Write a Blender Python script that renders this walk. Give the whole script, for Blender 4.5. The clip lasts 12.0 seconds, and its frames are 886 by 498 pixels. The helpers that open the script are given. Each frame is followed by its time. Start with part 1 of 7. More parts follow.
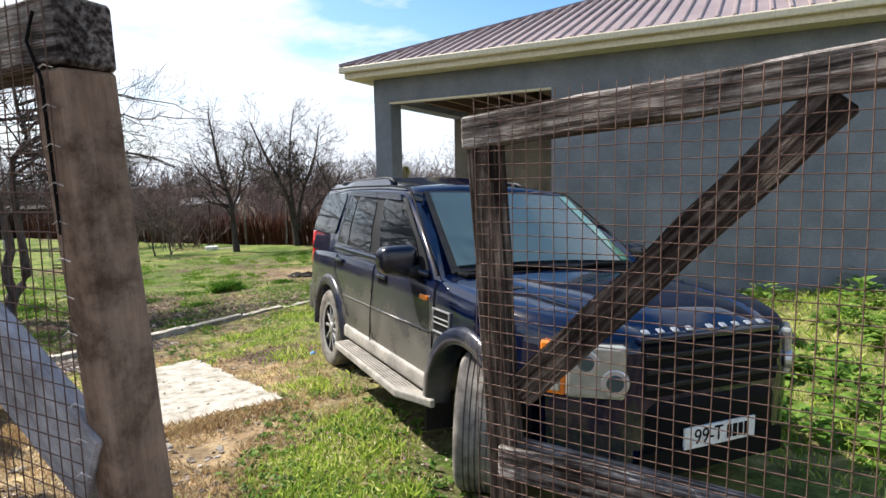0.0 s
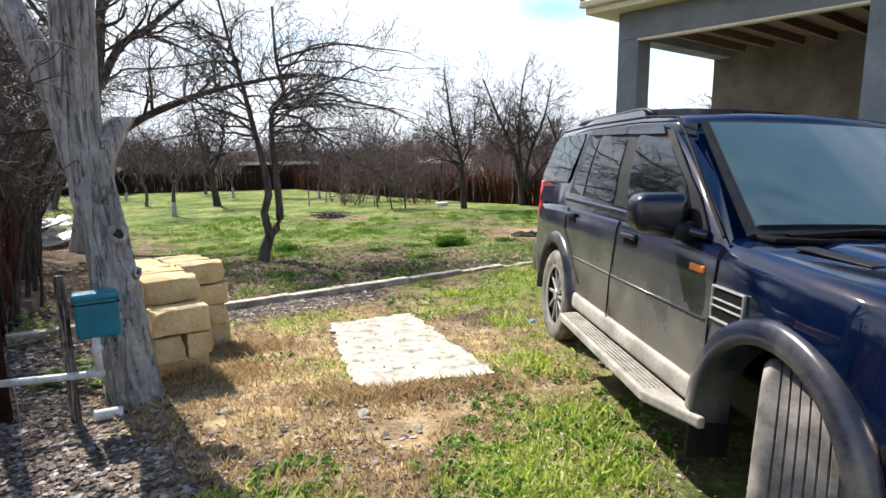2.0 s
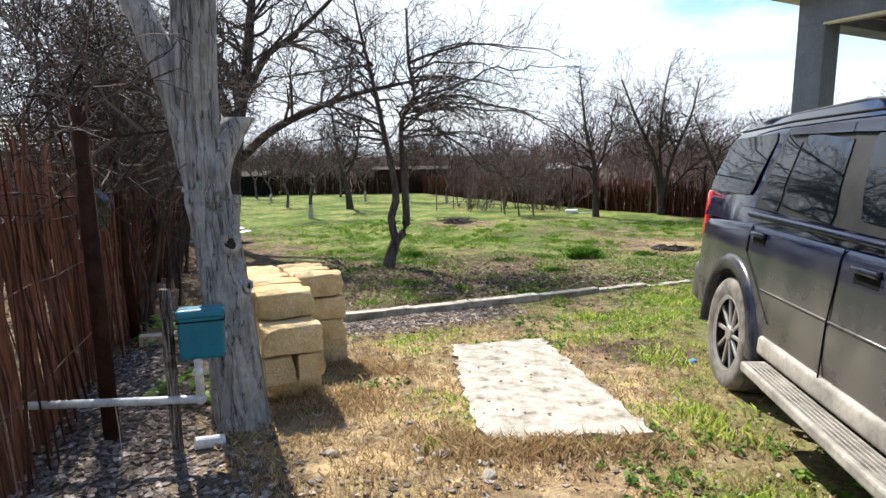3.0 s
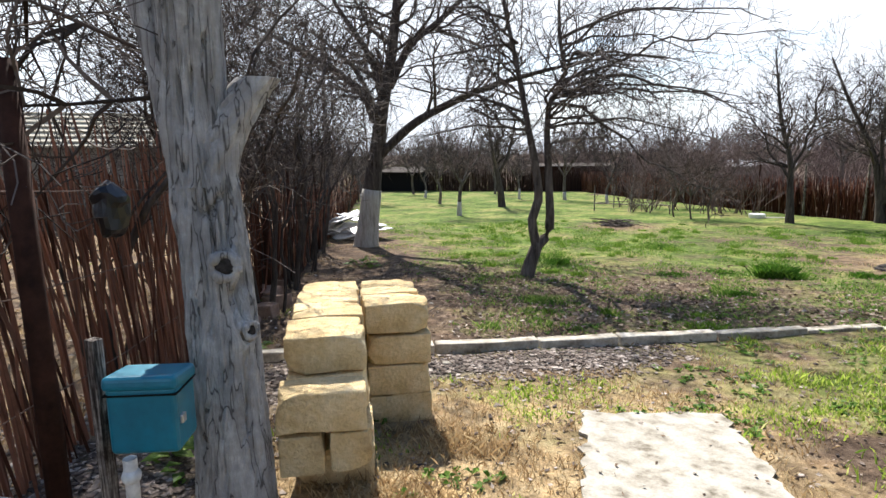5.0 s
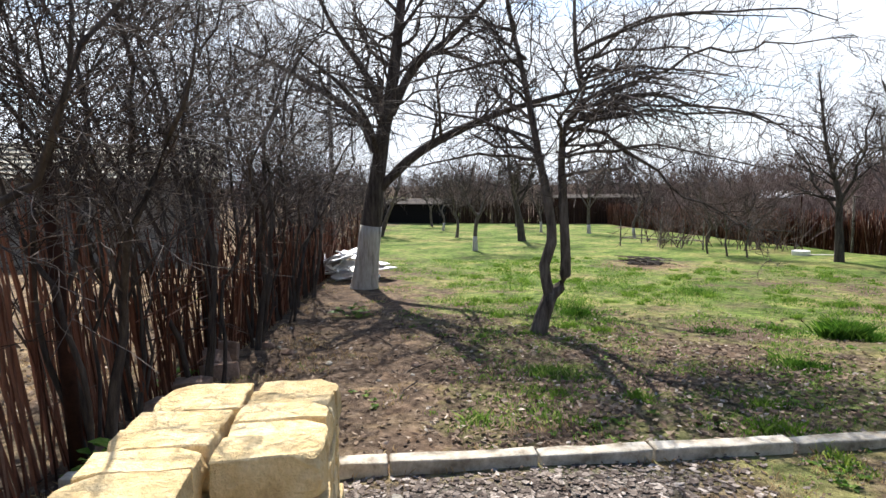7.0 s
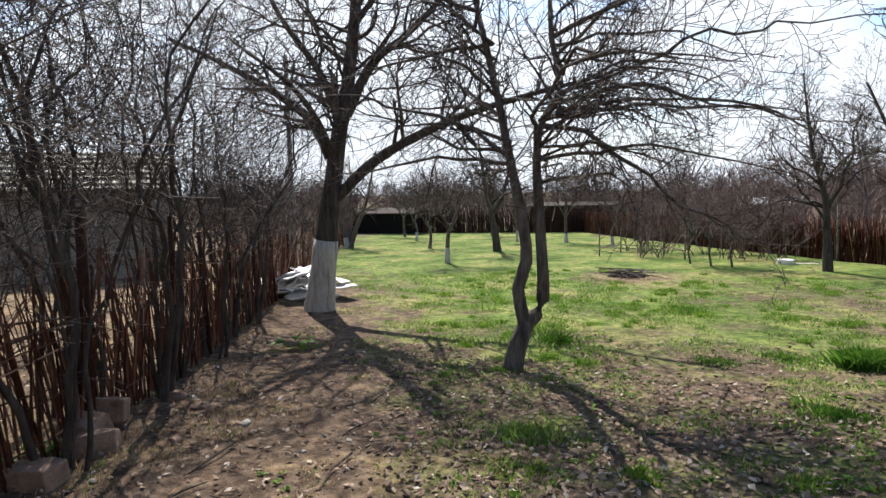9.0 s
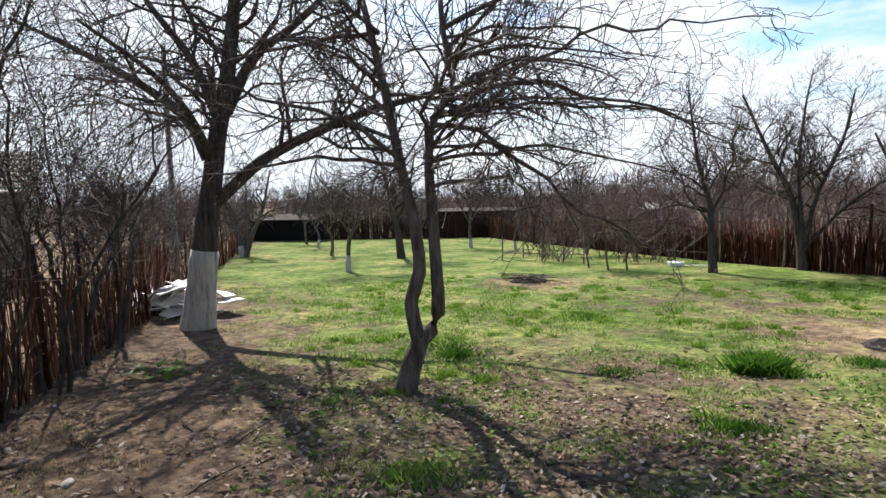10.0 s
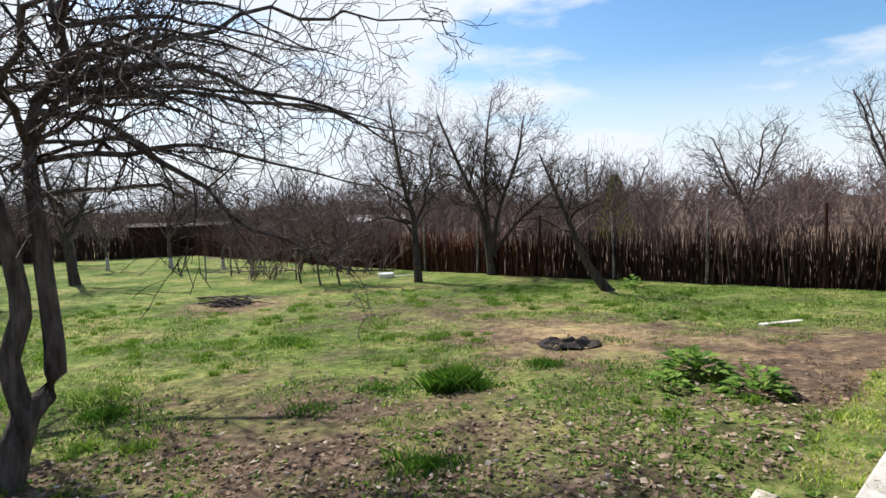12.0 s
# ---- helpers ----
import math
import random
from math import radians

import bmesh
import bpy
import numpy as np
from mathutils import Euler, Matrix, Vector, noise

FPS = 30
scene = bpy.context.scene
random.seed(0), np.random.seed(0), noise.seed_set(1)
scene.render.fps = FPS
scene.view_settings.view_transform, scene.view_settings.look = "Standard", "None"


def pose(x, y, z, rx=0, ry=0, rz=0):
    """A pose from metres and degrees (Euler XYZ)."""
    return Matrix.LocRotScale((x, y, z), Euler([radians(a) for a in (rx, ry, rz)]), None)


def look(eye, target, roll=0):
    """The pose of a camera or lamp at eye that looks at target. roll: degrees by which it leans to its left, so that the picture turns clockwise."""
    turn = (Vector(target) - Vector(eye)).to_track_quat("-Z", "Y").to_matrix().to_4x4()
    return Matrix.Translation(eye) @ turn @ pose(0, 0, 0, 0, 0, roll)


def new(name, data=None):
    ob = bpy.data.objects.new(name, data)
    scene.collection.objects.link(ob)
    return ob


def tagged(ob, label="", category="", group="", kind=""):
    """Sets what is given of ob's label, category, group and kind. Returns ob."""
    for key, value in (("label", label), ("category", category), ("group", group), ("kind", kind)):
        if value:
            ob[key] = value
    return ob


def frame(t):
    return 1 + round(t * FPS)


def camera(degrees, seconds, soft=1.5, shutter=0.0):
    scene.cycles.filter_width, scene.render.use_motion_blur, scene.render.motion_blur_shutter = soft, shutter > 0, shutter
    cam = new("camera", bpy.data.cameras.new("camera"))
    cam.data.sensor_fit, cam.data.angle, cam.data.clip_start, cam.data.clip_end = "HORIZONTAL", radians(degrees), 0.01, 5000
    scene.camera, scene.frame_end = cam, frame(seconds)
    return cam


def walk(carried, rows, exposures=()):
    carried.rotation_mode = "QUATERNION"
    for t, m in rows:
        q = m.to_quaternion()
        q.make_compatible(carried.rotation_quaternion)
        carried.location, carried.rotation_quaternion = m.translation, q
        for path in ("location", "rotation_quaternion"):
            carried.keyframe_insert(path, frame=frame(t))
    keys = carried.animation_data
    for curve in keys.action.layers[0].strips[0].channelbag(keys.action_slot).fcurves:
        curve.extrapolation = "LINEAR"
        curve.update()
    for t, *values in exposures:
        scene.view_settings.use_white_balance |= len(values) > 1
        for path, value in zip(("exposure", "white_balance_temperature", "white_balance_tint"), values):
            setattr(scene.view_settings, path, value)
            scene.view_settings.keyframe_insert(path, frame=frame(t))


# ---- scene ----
cam = camera(74.6, 12.0)
METRES, EYE, TILT, LEAN, TURN = 7.8, 1.45, -3.0, -2.7, -21.2
ROWS = [
    (0.0, 0.0, 0.0, 0.0, -0.24, -3.56, 3.8),
    (0.5, -0.0036, 0.0448, -0.0086, 3.02, -4.15, 3.5),
    (1.0, -0.0048, 0.0817, -0.0192, 9.53, -5.31, 3.03),
    (1.5, -0.0079, 0.1005, -0.0179, 16.76, -5.98, 2.59),
    (2.0, -0.03, 0.1197, -0.0177, 21.7, -6.02, 2.1),
    (2.5, -0.0572, 0.1566, -0.0143, 27.59, -4.93, 1.66),
    (3.0, -0.0759, 0.1902, -0.0135, 34.04, -5.16, 1.2),
    (3.5, -0.0957, 0.2305, -0.0126, 41.22, -6.77, 0.73),
    (5.5, -0.1915, 0.3976, -0.0084, 50.52, -4.36, 0.27),
    (6.0, -0.2225, 0.4371, -0.0018, 51.61, -3.41, 0.28),
    (6.5, -0.2479, 0.4817, 0.005, 52.2, -2.58, 0.12),
    (8.5, -0.3534, 0.6105, 0.0141, 51.01, -1.76, 0.56),
    (9.0, -0.3815, 0.6481, 0.0204, 49.91, -1.45, 0.65),
    (9.5, -0.4025, 0.6898, 0.0222, 47.23, -0.99, 0.79),
    (10.0, -0.4218, 0.7242, 0.0236, 40.88, -1.03, 1.28),
    (10.5, -0.4356, 0.7571, 0.0246, 33.56, -0.88, 1.9),
    (11.0, -0.4272, 0.7937, 0.0254, 26.61, -1.14, 2.38),
    (11.5, -0.4229, 0.8259, 0.0278, 19.58, -1.16, 2.8),
    (12.0, -0.4294, 0.8565, 0.0296, 14.09, -0.81, 3.19),
]
EXPOSURES = [(0.0, 1.1), (1.0, 1.3), (1.5, 1.32), (2.5, 1.12), (3.5, 1.1), (5.5, 1.18), (6.5, 1.18), (8.5, 1.02), (9.5, 1.05), (10.5, 1.03), (11.0, 0.95), (12.0, 0.78)]
walk(cam, [(t, pose(0, 0, EYE, TILT, LEAN, TURN) @ pose(METRES * x, METRES * y, METRES * z, 90 + pitch, roll, yaw)) for t, x, y, z, yaw, pitch, roll in ROWS], EXPOSURES)

# ---- daylight ----
SUN_DIR = Vector((-0.65, 0.76, 0.0)).normalized()
SUN_ELEV = radians(47)
SUN_AZ = math.atan2(SUN_DIR.x, SUN_DIR.y)
world = bpy.data.worlds.new("sky")
scene.world = world
world.use_nodes = True
wt = world.node_tree
wt.nodes.clear()
w_out = wt.nodes.new("ShaderNodeOutputWorld")
w_bg = wt.nodes.new("ShaderNodeBackground")
w_sky = wt.nodes.new("ShaderNodeTexSky")
w_sky.sky_type, w_sky.sun_disc = "NISHITA", False
w_sky.sun_elevation, w_sky.sun_rotation = SUN_ELEV, SUN_AZ
w_sky.air_density, w_sky.dust_density = 1.0, 1.2
w_co = wt.nodes.new("ShaderNodeTexCoord")
w_map = wt.nodes.new("ShaderNodeMapping")
w_map.inputs["Scale"].default_value = (1.0, 1.0, 3.2)
w_map.inputs["Location"].default_value = (0.35, 0.2, 0.1)
w_n = wt.nodes.new("ShaderNodeTexNoise")
w_n.inputs["Scale"].default_value, w_n.inputs["Detail"].default_value = 1.7, 7.0
w_n.inputs["Roughness"].default_value = 0.55
w_ramp = wt.nodes.new("ShaderNodeValToRGB")
w_ramp.color_ramp.elements[0].position, w_ramp.color_ramp.elements[1].position = 0.42, 0.50
w_mix = wt.nodes.new("ShaderNodeMix")
w_mix.data_type = "RGBA"
w_mix.inputs["B"].default_value = (6.7, 7.2, 7.9, 1)
wt.links.new(w_co.outputs["Generated"], w_map.inputs["Vector"])
wt.links.new(w_map.outputs["Vector"], w_n.inputs["Vector"])
wt.links.new(w_n.outputs["Fac"], w_ramp.inputs["Fac"])
w_sep = wt.nodes.new("ShaderNodeSeparateXYZ")
wt.links.new(w_co.outputs["Generated"], w_sep.inputs["Vector"])
w_hi = wt.nodes.new("ShaderNodeMapRange")
w_hi.inputs["From Min"].default_value, w_hi.inputs["From Max"].default_value = 0.75, 0.45
wt.links.new(w_sep.outputs["Z"], w_hi.inputs["Value"])
w_thin = wt.nodes.new("ShaderNodeMath")
w_thin.operation = "MULTIPLY"
wt.links.new(w_ramp.outputs["Color"], w_thin.inputs[0])
wt.links.new(w_hi.outputs["Result"], w_thin.inputs[1])
w_haze = wt.nodes.new("ShaderNodeMapRange")
w_haze.inputs["From Min"].default_value, w_haze.inputs["From Max"].default_value = 0.22, 0.03
wt.links.new(w_sep.outputs["Z"], w_haze.inputs["Value"])
w_max = wt.nodes.new("ShaderNodeMath")
w_max.operation = "MAXIMUM"
wt.links.new(w_thin.outputs[0], w_max.inputs[0])
wt.links.new(w_haze.outputs["Result"], w_max.inputs[1])
wt.links.new(w_max.outputs[0], w_mix.inputs["Factor"])
w_hsv = wt.nodes.new("ShaderNodeHueSaturation")
w_hsv.inputs["Saturation"].default_value, w_hsv.inputs["Value"].default_value = 1.35, 1.35
wt.links.new(w_sky.outputs["Color"], w_hsv.inputs["Color"])
wt.links.new(w_hsv.outputs["Color"], w_mix.inputs["A"])
wt.links.new(w_mix.outputs["Result"], w_bg.inputs["Color"])
w_bg.inputs["Strength"].default_value = 0.078
wt.links.new(w_bg.outputs["Background"], w_out.inputs["Surface"])
sun = new("sun", bpy.data.lights.new("sun", "SUN"))
sun.data.energy, sun.data.angle, sun.data.color = 5.0, radians(0.6), (1.0, 0.955, 0.895)
sun_vec = Vector((SUN_DIR.x * math.cos(SUN_ELEV), SUN_DIR.y * math.cos(SUN_ELEV), math.sin(SUN_ELEV)))
sun.matrix_world = look(sun_vec * 60, (0, 0, 0))


# ---- materials ----
def nodes_of(name):
    m = bpy.data.materials.new(name)
    m.use_nodes = True
    nt = m.node_tree
    return m, nt, nt.nodes["Principled BSDF"]


def noise_node(nt, scale, detail=4.0, rough=0.6, stretch=(1, 1, 1), coord="Object"):
    co = nt.nodes.new("ShaderNodeTexCoord")
    mp = nt.nodes.new("ShaderNodeMapping")
    mp.inputs["Scale"].default_value = stretch
    n = nt.nodes.new("ShaderNodeTexNoise")
    n.inputs["Scale"].default_value, n.inputs["Detail"].default_value = scale, detail
    n.inputs["Roughness"].default_value = rough
    nt.links.new(co.outputs[coord], mp.inputs["Vector"])
    nt.links.new(mp.outputs["Vector"], n.inputs["Vector"])
    return n


def ramp_node(nt, source, stops):
    r = nt.nodes.new("ShaderNodeValToRGB")
    el = r.color_ramp.elements
    while len(el) < len(stops):
        el.new(0.5)
    for e, (p, c) in zip(el, stops):
        e.position, e.color = p, (*c, 1)
    nt.links.new(source, r.inputs["Fac"])
    return r


def mix_node(nt, fac, a, b, mode="MIX"):
    m = nt.nodes.new("ShaderNodeMix")
    m.data_type, m.blend_type = "RGBA", mode
    for key, v in (("Factor", fac), ("A", a), ("B", b)):
        if isinstance(v, bpy.types.NodeSocket):
            nt.links.new(v, m.inputs[key])
        elif key == "Factor":
            m.inputs[key].default_value = v
        else:
            m.inputs[key].default_value = (*v, 1)
    return m.outputs["Result"]


def bump_node(nt, bsdf, height, strength=0.4, distance=0.02):
    b = nt.nodes.new("ShaderNodeBump")
    b.inputs["Strength"].default_value, b.inputs["Distance"].default_value = strength, distance
    nt.links.new(height, b.inputs["Height"])
    nt.links.new(b.outputs["Normal"], bsdf.inputs["Normal"])


def surface(name, stops, scale=6, stretch=(1, 1, 1), rough=0.8, metal=0.0, bump=0.3, dist=0.01,
            fine=40, fine_amount=0.35, random_tint=0.0, detail=6.0, coord="Object"):
    """A two-scale noise surface: broad colour change, fine grain, and relief."""
    m, nt, b = nodes_of(name)
    n1 = noise_node(nt, scale, detail, 0.6, stretch, coord)
    r = ramp_node(nt, n1.outputs["Fac"], stops)
    n2 = noise_node(nt, fine, 3.0, 0.7, stretch, coord)
    r2 = ramp_node(nt, n2.outputs["Fac"], [(0.25, (0.45, 0.45, 0.45)), (0.7, (1.25, 1.25, 1.25))])
    c = mix_node(nt, fine_amount, r.outputs["Color"], r2.outputs["Color"], "MULTIPLY")
    if random_tint:
        oi = nt.nodes.new("ShaderNodeObjectInfo")
        rr = ramp_node(nt, oi.outputs["Random"], [(0, (1 - random_tint,) * 3), (1, (1 + random_tint,) * 3)])
        c = mix_node(nt, 1.0, c, rr.outputs["Color"], "MULTIPLY")
    nt.links.new(c, b.inputs["Base Color"])
    b.inputs["Roughness"].default_value, b.inputs["Metallic"].default_value = rough, metal
    if rough >= 0.8:
        b.inputs["Specular IOR Level"].default_value = 0.12
    add = nt.nodes.new("ShaderNodeMath")
    nt.links.new(n1.outputs["Fac"], add.inputs[0])
    nt.links.new(n2.outputs["Fac"], add.inputs[1])
    if bump:
        bump_node(nt, b, add.outputs[0], bump, dist)
    return m


def island_surface(name, stops, rough=0.8, through_light=0.0):
    """Colour by piece, for joined pieces such as blades, leaves, stones and sticks."""
    m, nt, b = nodes_of(name)
    g = nt.nodes.new("ShaderNodeNewGeometry")
    r = ramp_node(nt, g.outputs["Random Per Island"], stops)
    n = noise_node(nt, 30, 3)
    rn = ramp_node(nt, n.outputs["Fac"], [(0.3, (0.65,) * 3), (0.7, (1.15,) * 3)])
    c = mix_node(nt, 0.7, r.outputs["Color"], rn.outputs["Color"], "MULTIPLY")
    nt.links.new(c, b.inputs["Base Color"])
    b.inputs["Roughness"].default_value = rough
    b.inputs["Specular IOR Level"].default_value = 0.15 if rough > 0.5 else 0.35
    if through_light:
        tr = nt.nodes.new("ShaderNodeBsdfTranslucent")
        nt.links.new(c, tr.inputs["Color"])
        mx = nt.nodes.new("ShaderNodeMixShader")
        mx.inputs["Fac"].default_value = through_light
        nt.links.new(b.outputs["BSDF"], mx.inputs[1])
        nt.links.new(tr.outputs["BSDF"], mx.inputs[2])
        nt.links.new(mx.outputs["Shader"], nt.nodes["Material Output"].inputs["Surface"])
    return m


def plain(name, color, rough=0.5, metal=0.0, coat=0.0, trans=0.0, scale=25):
    m, nt, b = nodes_of(name)
    n = noise_node(nt, scale, 4)
    r = ramp_node(nt, n.outputs["Fac"], [(0.3, tuple(c * 0.82 for c in color)), (0.7, tuple(min(1, c * 1.1) for c in color))])
    nt.links.new(r.outputs["Color"], b.inputs["Base Color"])
    b.inputs["Roughness"].default_value, b.inputs["Metallic"].default_value = rough, metal
    b.inputs["Coat Weight"].default_value = coat
    b.inputs["Transmission Weight"].default_value = trans
    return m


BARK = surface("grey_bark", [(0.28, (0.22, 0.212, 0.205)), (0.40, (0.34, 0.325, 0.31)), (0.476, (0.30, 0.288, 0.275)), (0.488, (0.10, 0.094, 0.088)), (0.495, (0.10, 0.094, 0.088)), (0.506, (0.33, 0.315, 0.30)), (0.62, (0.42, 0.405, 0.385)), (0.75, (0.25, 0.24, 0.23))], 7, (1.8, 1.8, 0.075), 0.95, 0, 0.8, 0.02, 34, 0.35, 0.0, 2.5)
BARK_DARK = surface("dark_bark", [(0.3, (0.024, 0.019, 0.017)), (0.7, (0.10, 0.082, 0.07))], 16, (1, 1, 0.2), 0.95, 0, 0.7, 0.02, 60, 0.4)
WHITEWASH = surface("whitewashed_bark", [(0.3, (0.16, 0.14, 0.12)), (0.45, (0.38, 0.35, 0.31)), (0.8, (0.55, 0.52, 0.47))], 12, (1, 1, 0.15), 0.95, 0, 0.8, 0.02, 50, 0.4)
TWIG = island_surface("bare_twigs", [(0.0, (0.025, 0.019, 0.016)), (0.6, (0.075, 0.057, 0.047)), (1.0, (0.16, 0.127, 0.108))])
TWIG_RED = island_surface("reddish_twigs", [(0.0, (0.065, 0.045, 0.04)), (0.6, (0.15, 0.105, 0.092)), (1.0, (0.25, 0.185, 0.155))])
REED = surface("reddish_reed_sticks", [(0.3, (0.11, 0.043, 0.026)), (0.6, (0.25, 0.10, 0.058)), (0.8, (0.40, 0.205, 0.125))], 5, (1, 1, 0.15), 0.7, 0, 0.3, 0.004, 40, 0.3, 0.5)
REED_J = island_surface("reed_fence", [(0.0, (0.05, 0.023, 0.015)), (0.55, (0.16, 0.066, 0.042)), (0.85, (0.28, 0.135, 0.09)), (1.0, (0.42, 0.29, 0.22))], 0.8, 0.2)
# brown sticks with shade put into the colour by darkening it
REED_SHADED = island_surface("shaded_stick_fence", [(0.0, (0.012, 0.006, 0.005)), (0.6, (0.04, 0.020, 0.014)), (0.96, (0.075, 0.042, 0.03)), (1.0, (0.26, 0.20, 0.16))])
# the same sticks where sunlit: sunlight put into a brighter red
REED_FAR = island_surface("sunlit_stick_fence", [(0.0, (0.035, 0.014, 0.009)), (0.5, (0.14, 0.052, 0.033)), (0.9, (0.28, 0.115, 0.07)), (1.0, (0.40, 0.27, 0.2))], 0.8, 0.45)
OLDWOOD = surface("weathered_timber", [(0.36, (0.035, 0.028, 0.024)), (0.47, (0.15, 0.122, 0.105)), (0.56, (0.36, 0.315, 0.28)), (0.72, (0.64, 0.60, 0.55))], 16, (7, 7, 0.4), 0.9, 0, 1.0, 0.012, 60, 0.5)

DARKWOOD = surface("dark_weathered_timber", [(0.36, (0.022, 0.016, 0.013)), (0.5, (0.085, 0.063, 0.051)), (0.6, (0.19, 0.155, 0.13)), (0.78, (0.40, 0.35, 0.31))], 16, (7, 7, 0.4), 0.9, 0, 1.0, 0.012, 60, 0.5)


def blotch(m, scale, low, high):
    """Broad uneven stains over a finished surface."""
    nt = m.node_tree
    b = nt.nodes["Principled BSDF"]
    src = b.inputs["Base Color"].links[0].from_socket
    r = ramp_node(nt, noise_node(nt, scale, 6, 0.7).outputs["Fac"], [(0.36, low), (0.52, (0.9, 0.9, 0.9)), (0.68, high)])
    nt.links.new(mix_node(nt, 1.0, src, r.outputs["Color"], "MULTIPLY"), b.inputs["Base Color"])


blotch(DARKWOOD, 9, (0.3, 0.27, 0.25), (1.5, 1.47, 1.43))
blotch(OLDWOOD, 11, (0.3, 0.27, 0.25), (1.6, 1.57, 1.53))
PALEWOOD = surface("bleached_grey_board", [(0.3, (0.30, 0.29, 0.30)), (0.5, (0.45, 0.44, 0.45)), (0.75, (0.60, 0.59, 0.59))], 9, (5, 5, 0.4), 0.9, 0, 0.7, 0.008, 60, 0.4)
blotch(PALEWOOD, 9, (0.55, 0.53, 0.52), (1.2, 1.2, 1.2))
blotch(BARK, 7, (0.72, 0.7, 0.68), (1.3, 1.3, 1.3))
POSTWOOD = surface("brown_post_timber", [(0.3, (0.17, 0.11, 0.075)), (0.5, (0.28, 0.20, 0.145)), (0.8, (0.38, 0.30, 0.23))], 5, (3, 3, 0.35), 0.85, 0, 0.4, 0.006, 60, 0.35)
blotch(POSTWOOD, 14, (0.35, 0.31, 0.28), (1.15, 1.1, 1.05))
BARK_GREY = surface("grey_brown_bark", [(0.3, (0.035, 0.028, 0.024)), (0.5, (0.11, 0.092, 0.08)), (0.75, (0.22, 0.19, 0.17))], 14, (1, 1, 0.2), 0.95, 0, 0.9, 0.02, 50, 0.45)
WIRE = plain("rusty_wire", (0.12, 0.07, 0.05), 0.7, 0.3)
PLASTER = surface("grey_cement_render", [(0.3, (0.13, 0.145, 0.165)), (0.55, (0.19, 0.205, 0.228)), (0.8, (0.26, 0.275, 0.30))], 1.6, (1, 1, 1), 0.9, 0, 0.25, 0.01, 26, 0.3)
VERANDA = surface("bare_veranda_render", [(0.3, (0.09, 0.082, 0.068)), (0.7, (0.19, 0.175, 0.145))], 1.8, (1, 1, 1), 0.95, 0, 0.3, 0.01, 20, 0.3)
CREAM = plain("cream_metal_fascia", (0.62, 0.56, 0.40), 0.45)
ROOF = surface("brown_profiled_metal", [(0.3, (0.23, 0.165, 0.148)), (0.7, (0.32, 0.245, 0.222))], 2, (1, 1, 1), 0.45, 0.2, 0.05, 0.003, 40, 0.2)
JOIST = plain("ceiling_timber", (0.12, 0.075, 0.045), 0.85)
LIME = surface("yellow_limestone", [(0.28, (0.44, 0.30, 0.14)), (0.45, (0.68, 0.51, 0.27)), (0.6, (0.74, 0.59, 0.35)), (0.8, (0.82, 0.70, 0.47))], 7, (1, 1, 1), 0.95, 0, 0.8, 0.02, 60, 0.35, 0.24)
CONCRETE = surface("pale_concrete", [(0.3, (0.30, 0.28, 0.25)), (0.55, (0.46, 0.44, 0.40)), (0.8, (0.56, 0.54, 0.50))], 6, (1, 1, 1), 0.9, 0, 0.5, 0.01, 50, 0.35)
SLABWHITE = surface("white_plaster_slab", [(0.30, (0.14, 0.12, 0.09)), (0.43, (0.30, 0.275, 0.225)), (0.55, (0.38, 0.355, 0.305)), (0.8, (0.44, 0.42, 0.37))], 9, (1, 1, 1), 0.9, 0, 0.25, 0.006, 70, 0.45)
KERBSTONE = surface("stained_kerb_concrete", [(0.32, (0.15, 0.12, 0.085)), (0.45, (0.38, 0.335, 0.265)), (0.65, (0.62, 0.57, 0.48))], 7, (1, 1, 1), 0.9, 0, 0.5, 0.012, 50, 0.35, 0.15)
TEAL = surface("teal_painted_steel", [(0.3, (0.0, 0.11, 0.17)), (0.7, (0.0, 0.17, 0.25))], 9, (1, 1, 1), 0.4, 0, 0.05, 0.002, 40, 0.15)
PIPEWHITE = surface("white_painted_pipe", [(0.35, (0.42, 0.42, 0.42)), (0.6, (0.68, 0.68, 0.67))], 14, (1, 1, 1), 0.5, 0, 0.1, 0.002, 60, 0.3)
RUST = surface("rusty_steel_post", [(0.3, (0.022, 0.011, 0.008)), (0.7, (0.062, 0.027, 0.018))], 12, (1, 1, 1), 0.85, 0.1, 0.3, 0.004, 60, 0.3)
BLACKBAG = plain("black_plastic", (0.012, 0.012, 0.014), 0.3)
STONE = island_surface("grey_gravel", [(0.0, (0.05, 0.038, 0.032)), (0.5, (0.14, 0.11, 0.092)), (0.85, (0.27, 0.225, 0.19)), (1.0, (0.46, 0.40, 0.35))], 0.9)
# two copies of one grass: sunlit drive brightened in colour, dapple-shaded lawn darkened
BLADE = island_surface("grass_blades", [(0.0, (0.13, 0.22, 0.03)), (0.4, (0.27, 0.39, 0.05)), (0.75, (0.45, 0.54, 0.10)), (1.0, (0.64, 0.60, 0.28))], 0.6, 0.5)
LAWN = island_surface("lawn_blades", [(0.0, (0.05, 0.115, 0.018)), (0.4, (0.115, 0.215, 0.033)), (0.75, (0.205, 0.32, 0.06)), (1.0, (0.40, 0.39, 0.17))], 0.6, 0.5)
STRAW = island_surface("dry_straw", [(0.0, (0.25, 0.155, 0.075)), (0.5, (0.44, 0.31, 0.16)), (1.0, (0.58, 0.46, 0.27))], 0.9, 0.35)
LITTER = island_surface("fallen_leaves", [(0.0, (0.07, 0.045, 0.032)), (0.5, (0.19, 0.132, 0.09)), (0.9, (0.29, 0.22, 0.16)), (1.0, (0.46, 0.40, 0.34))], 0.9)
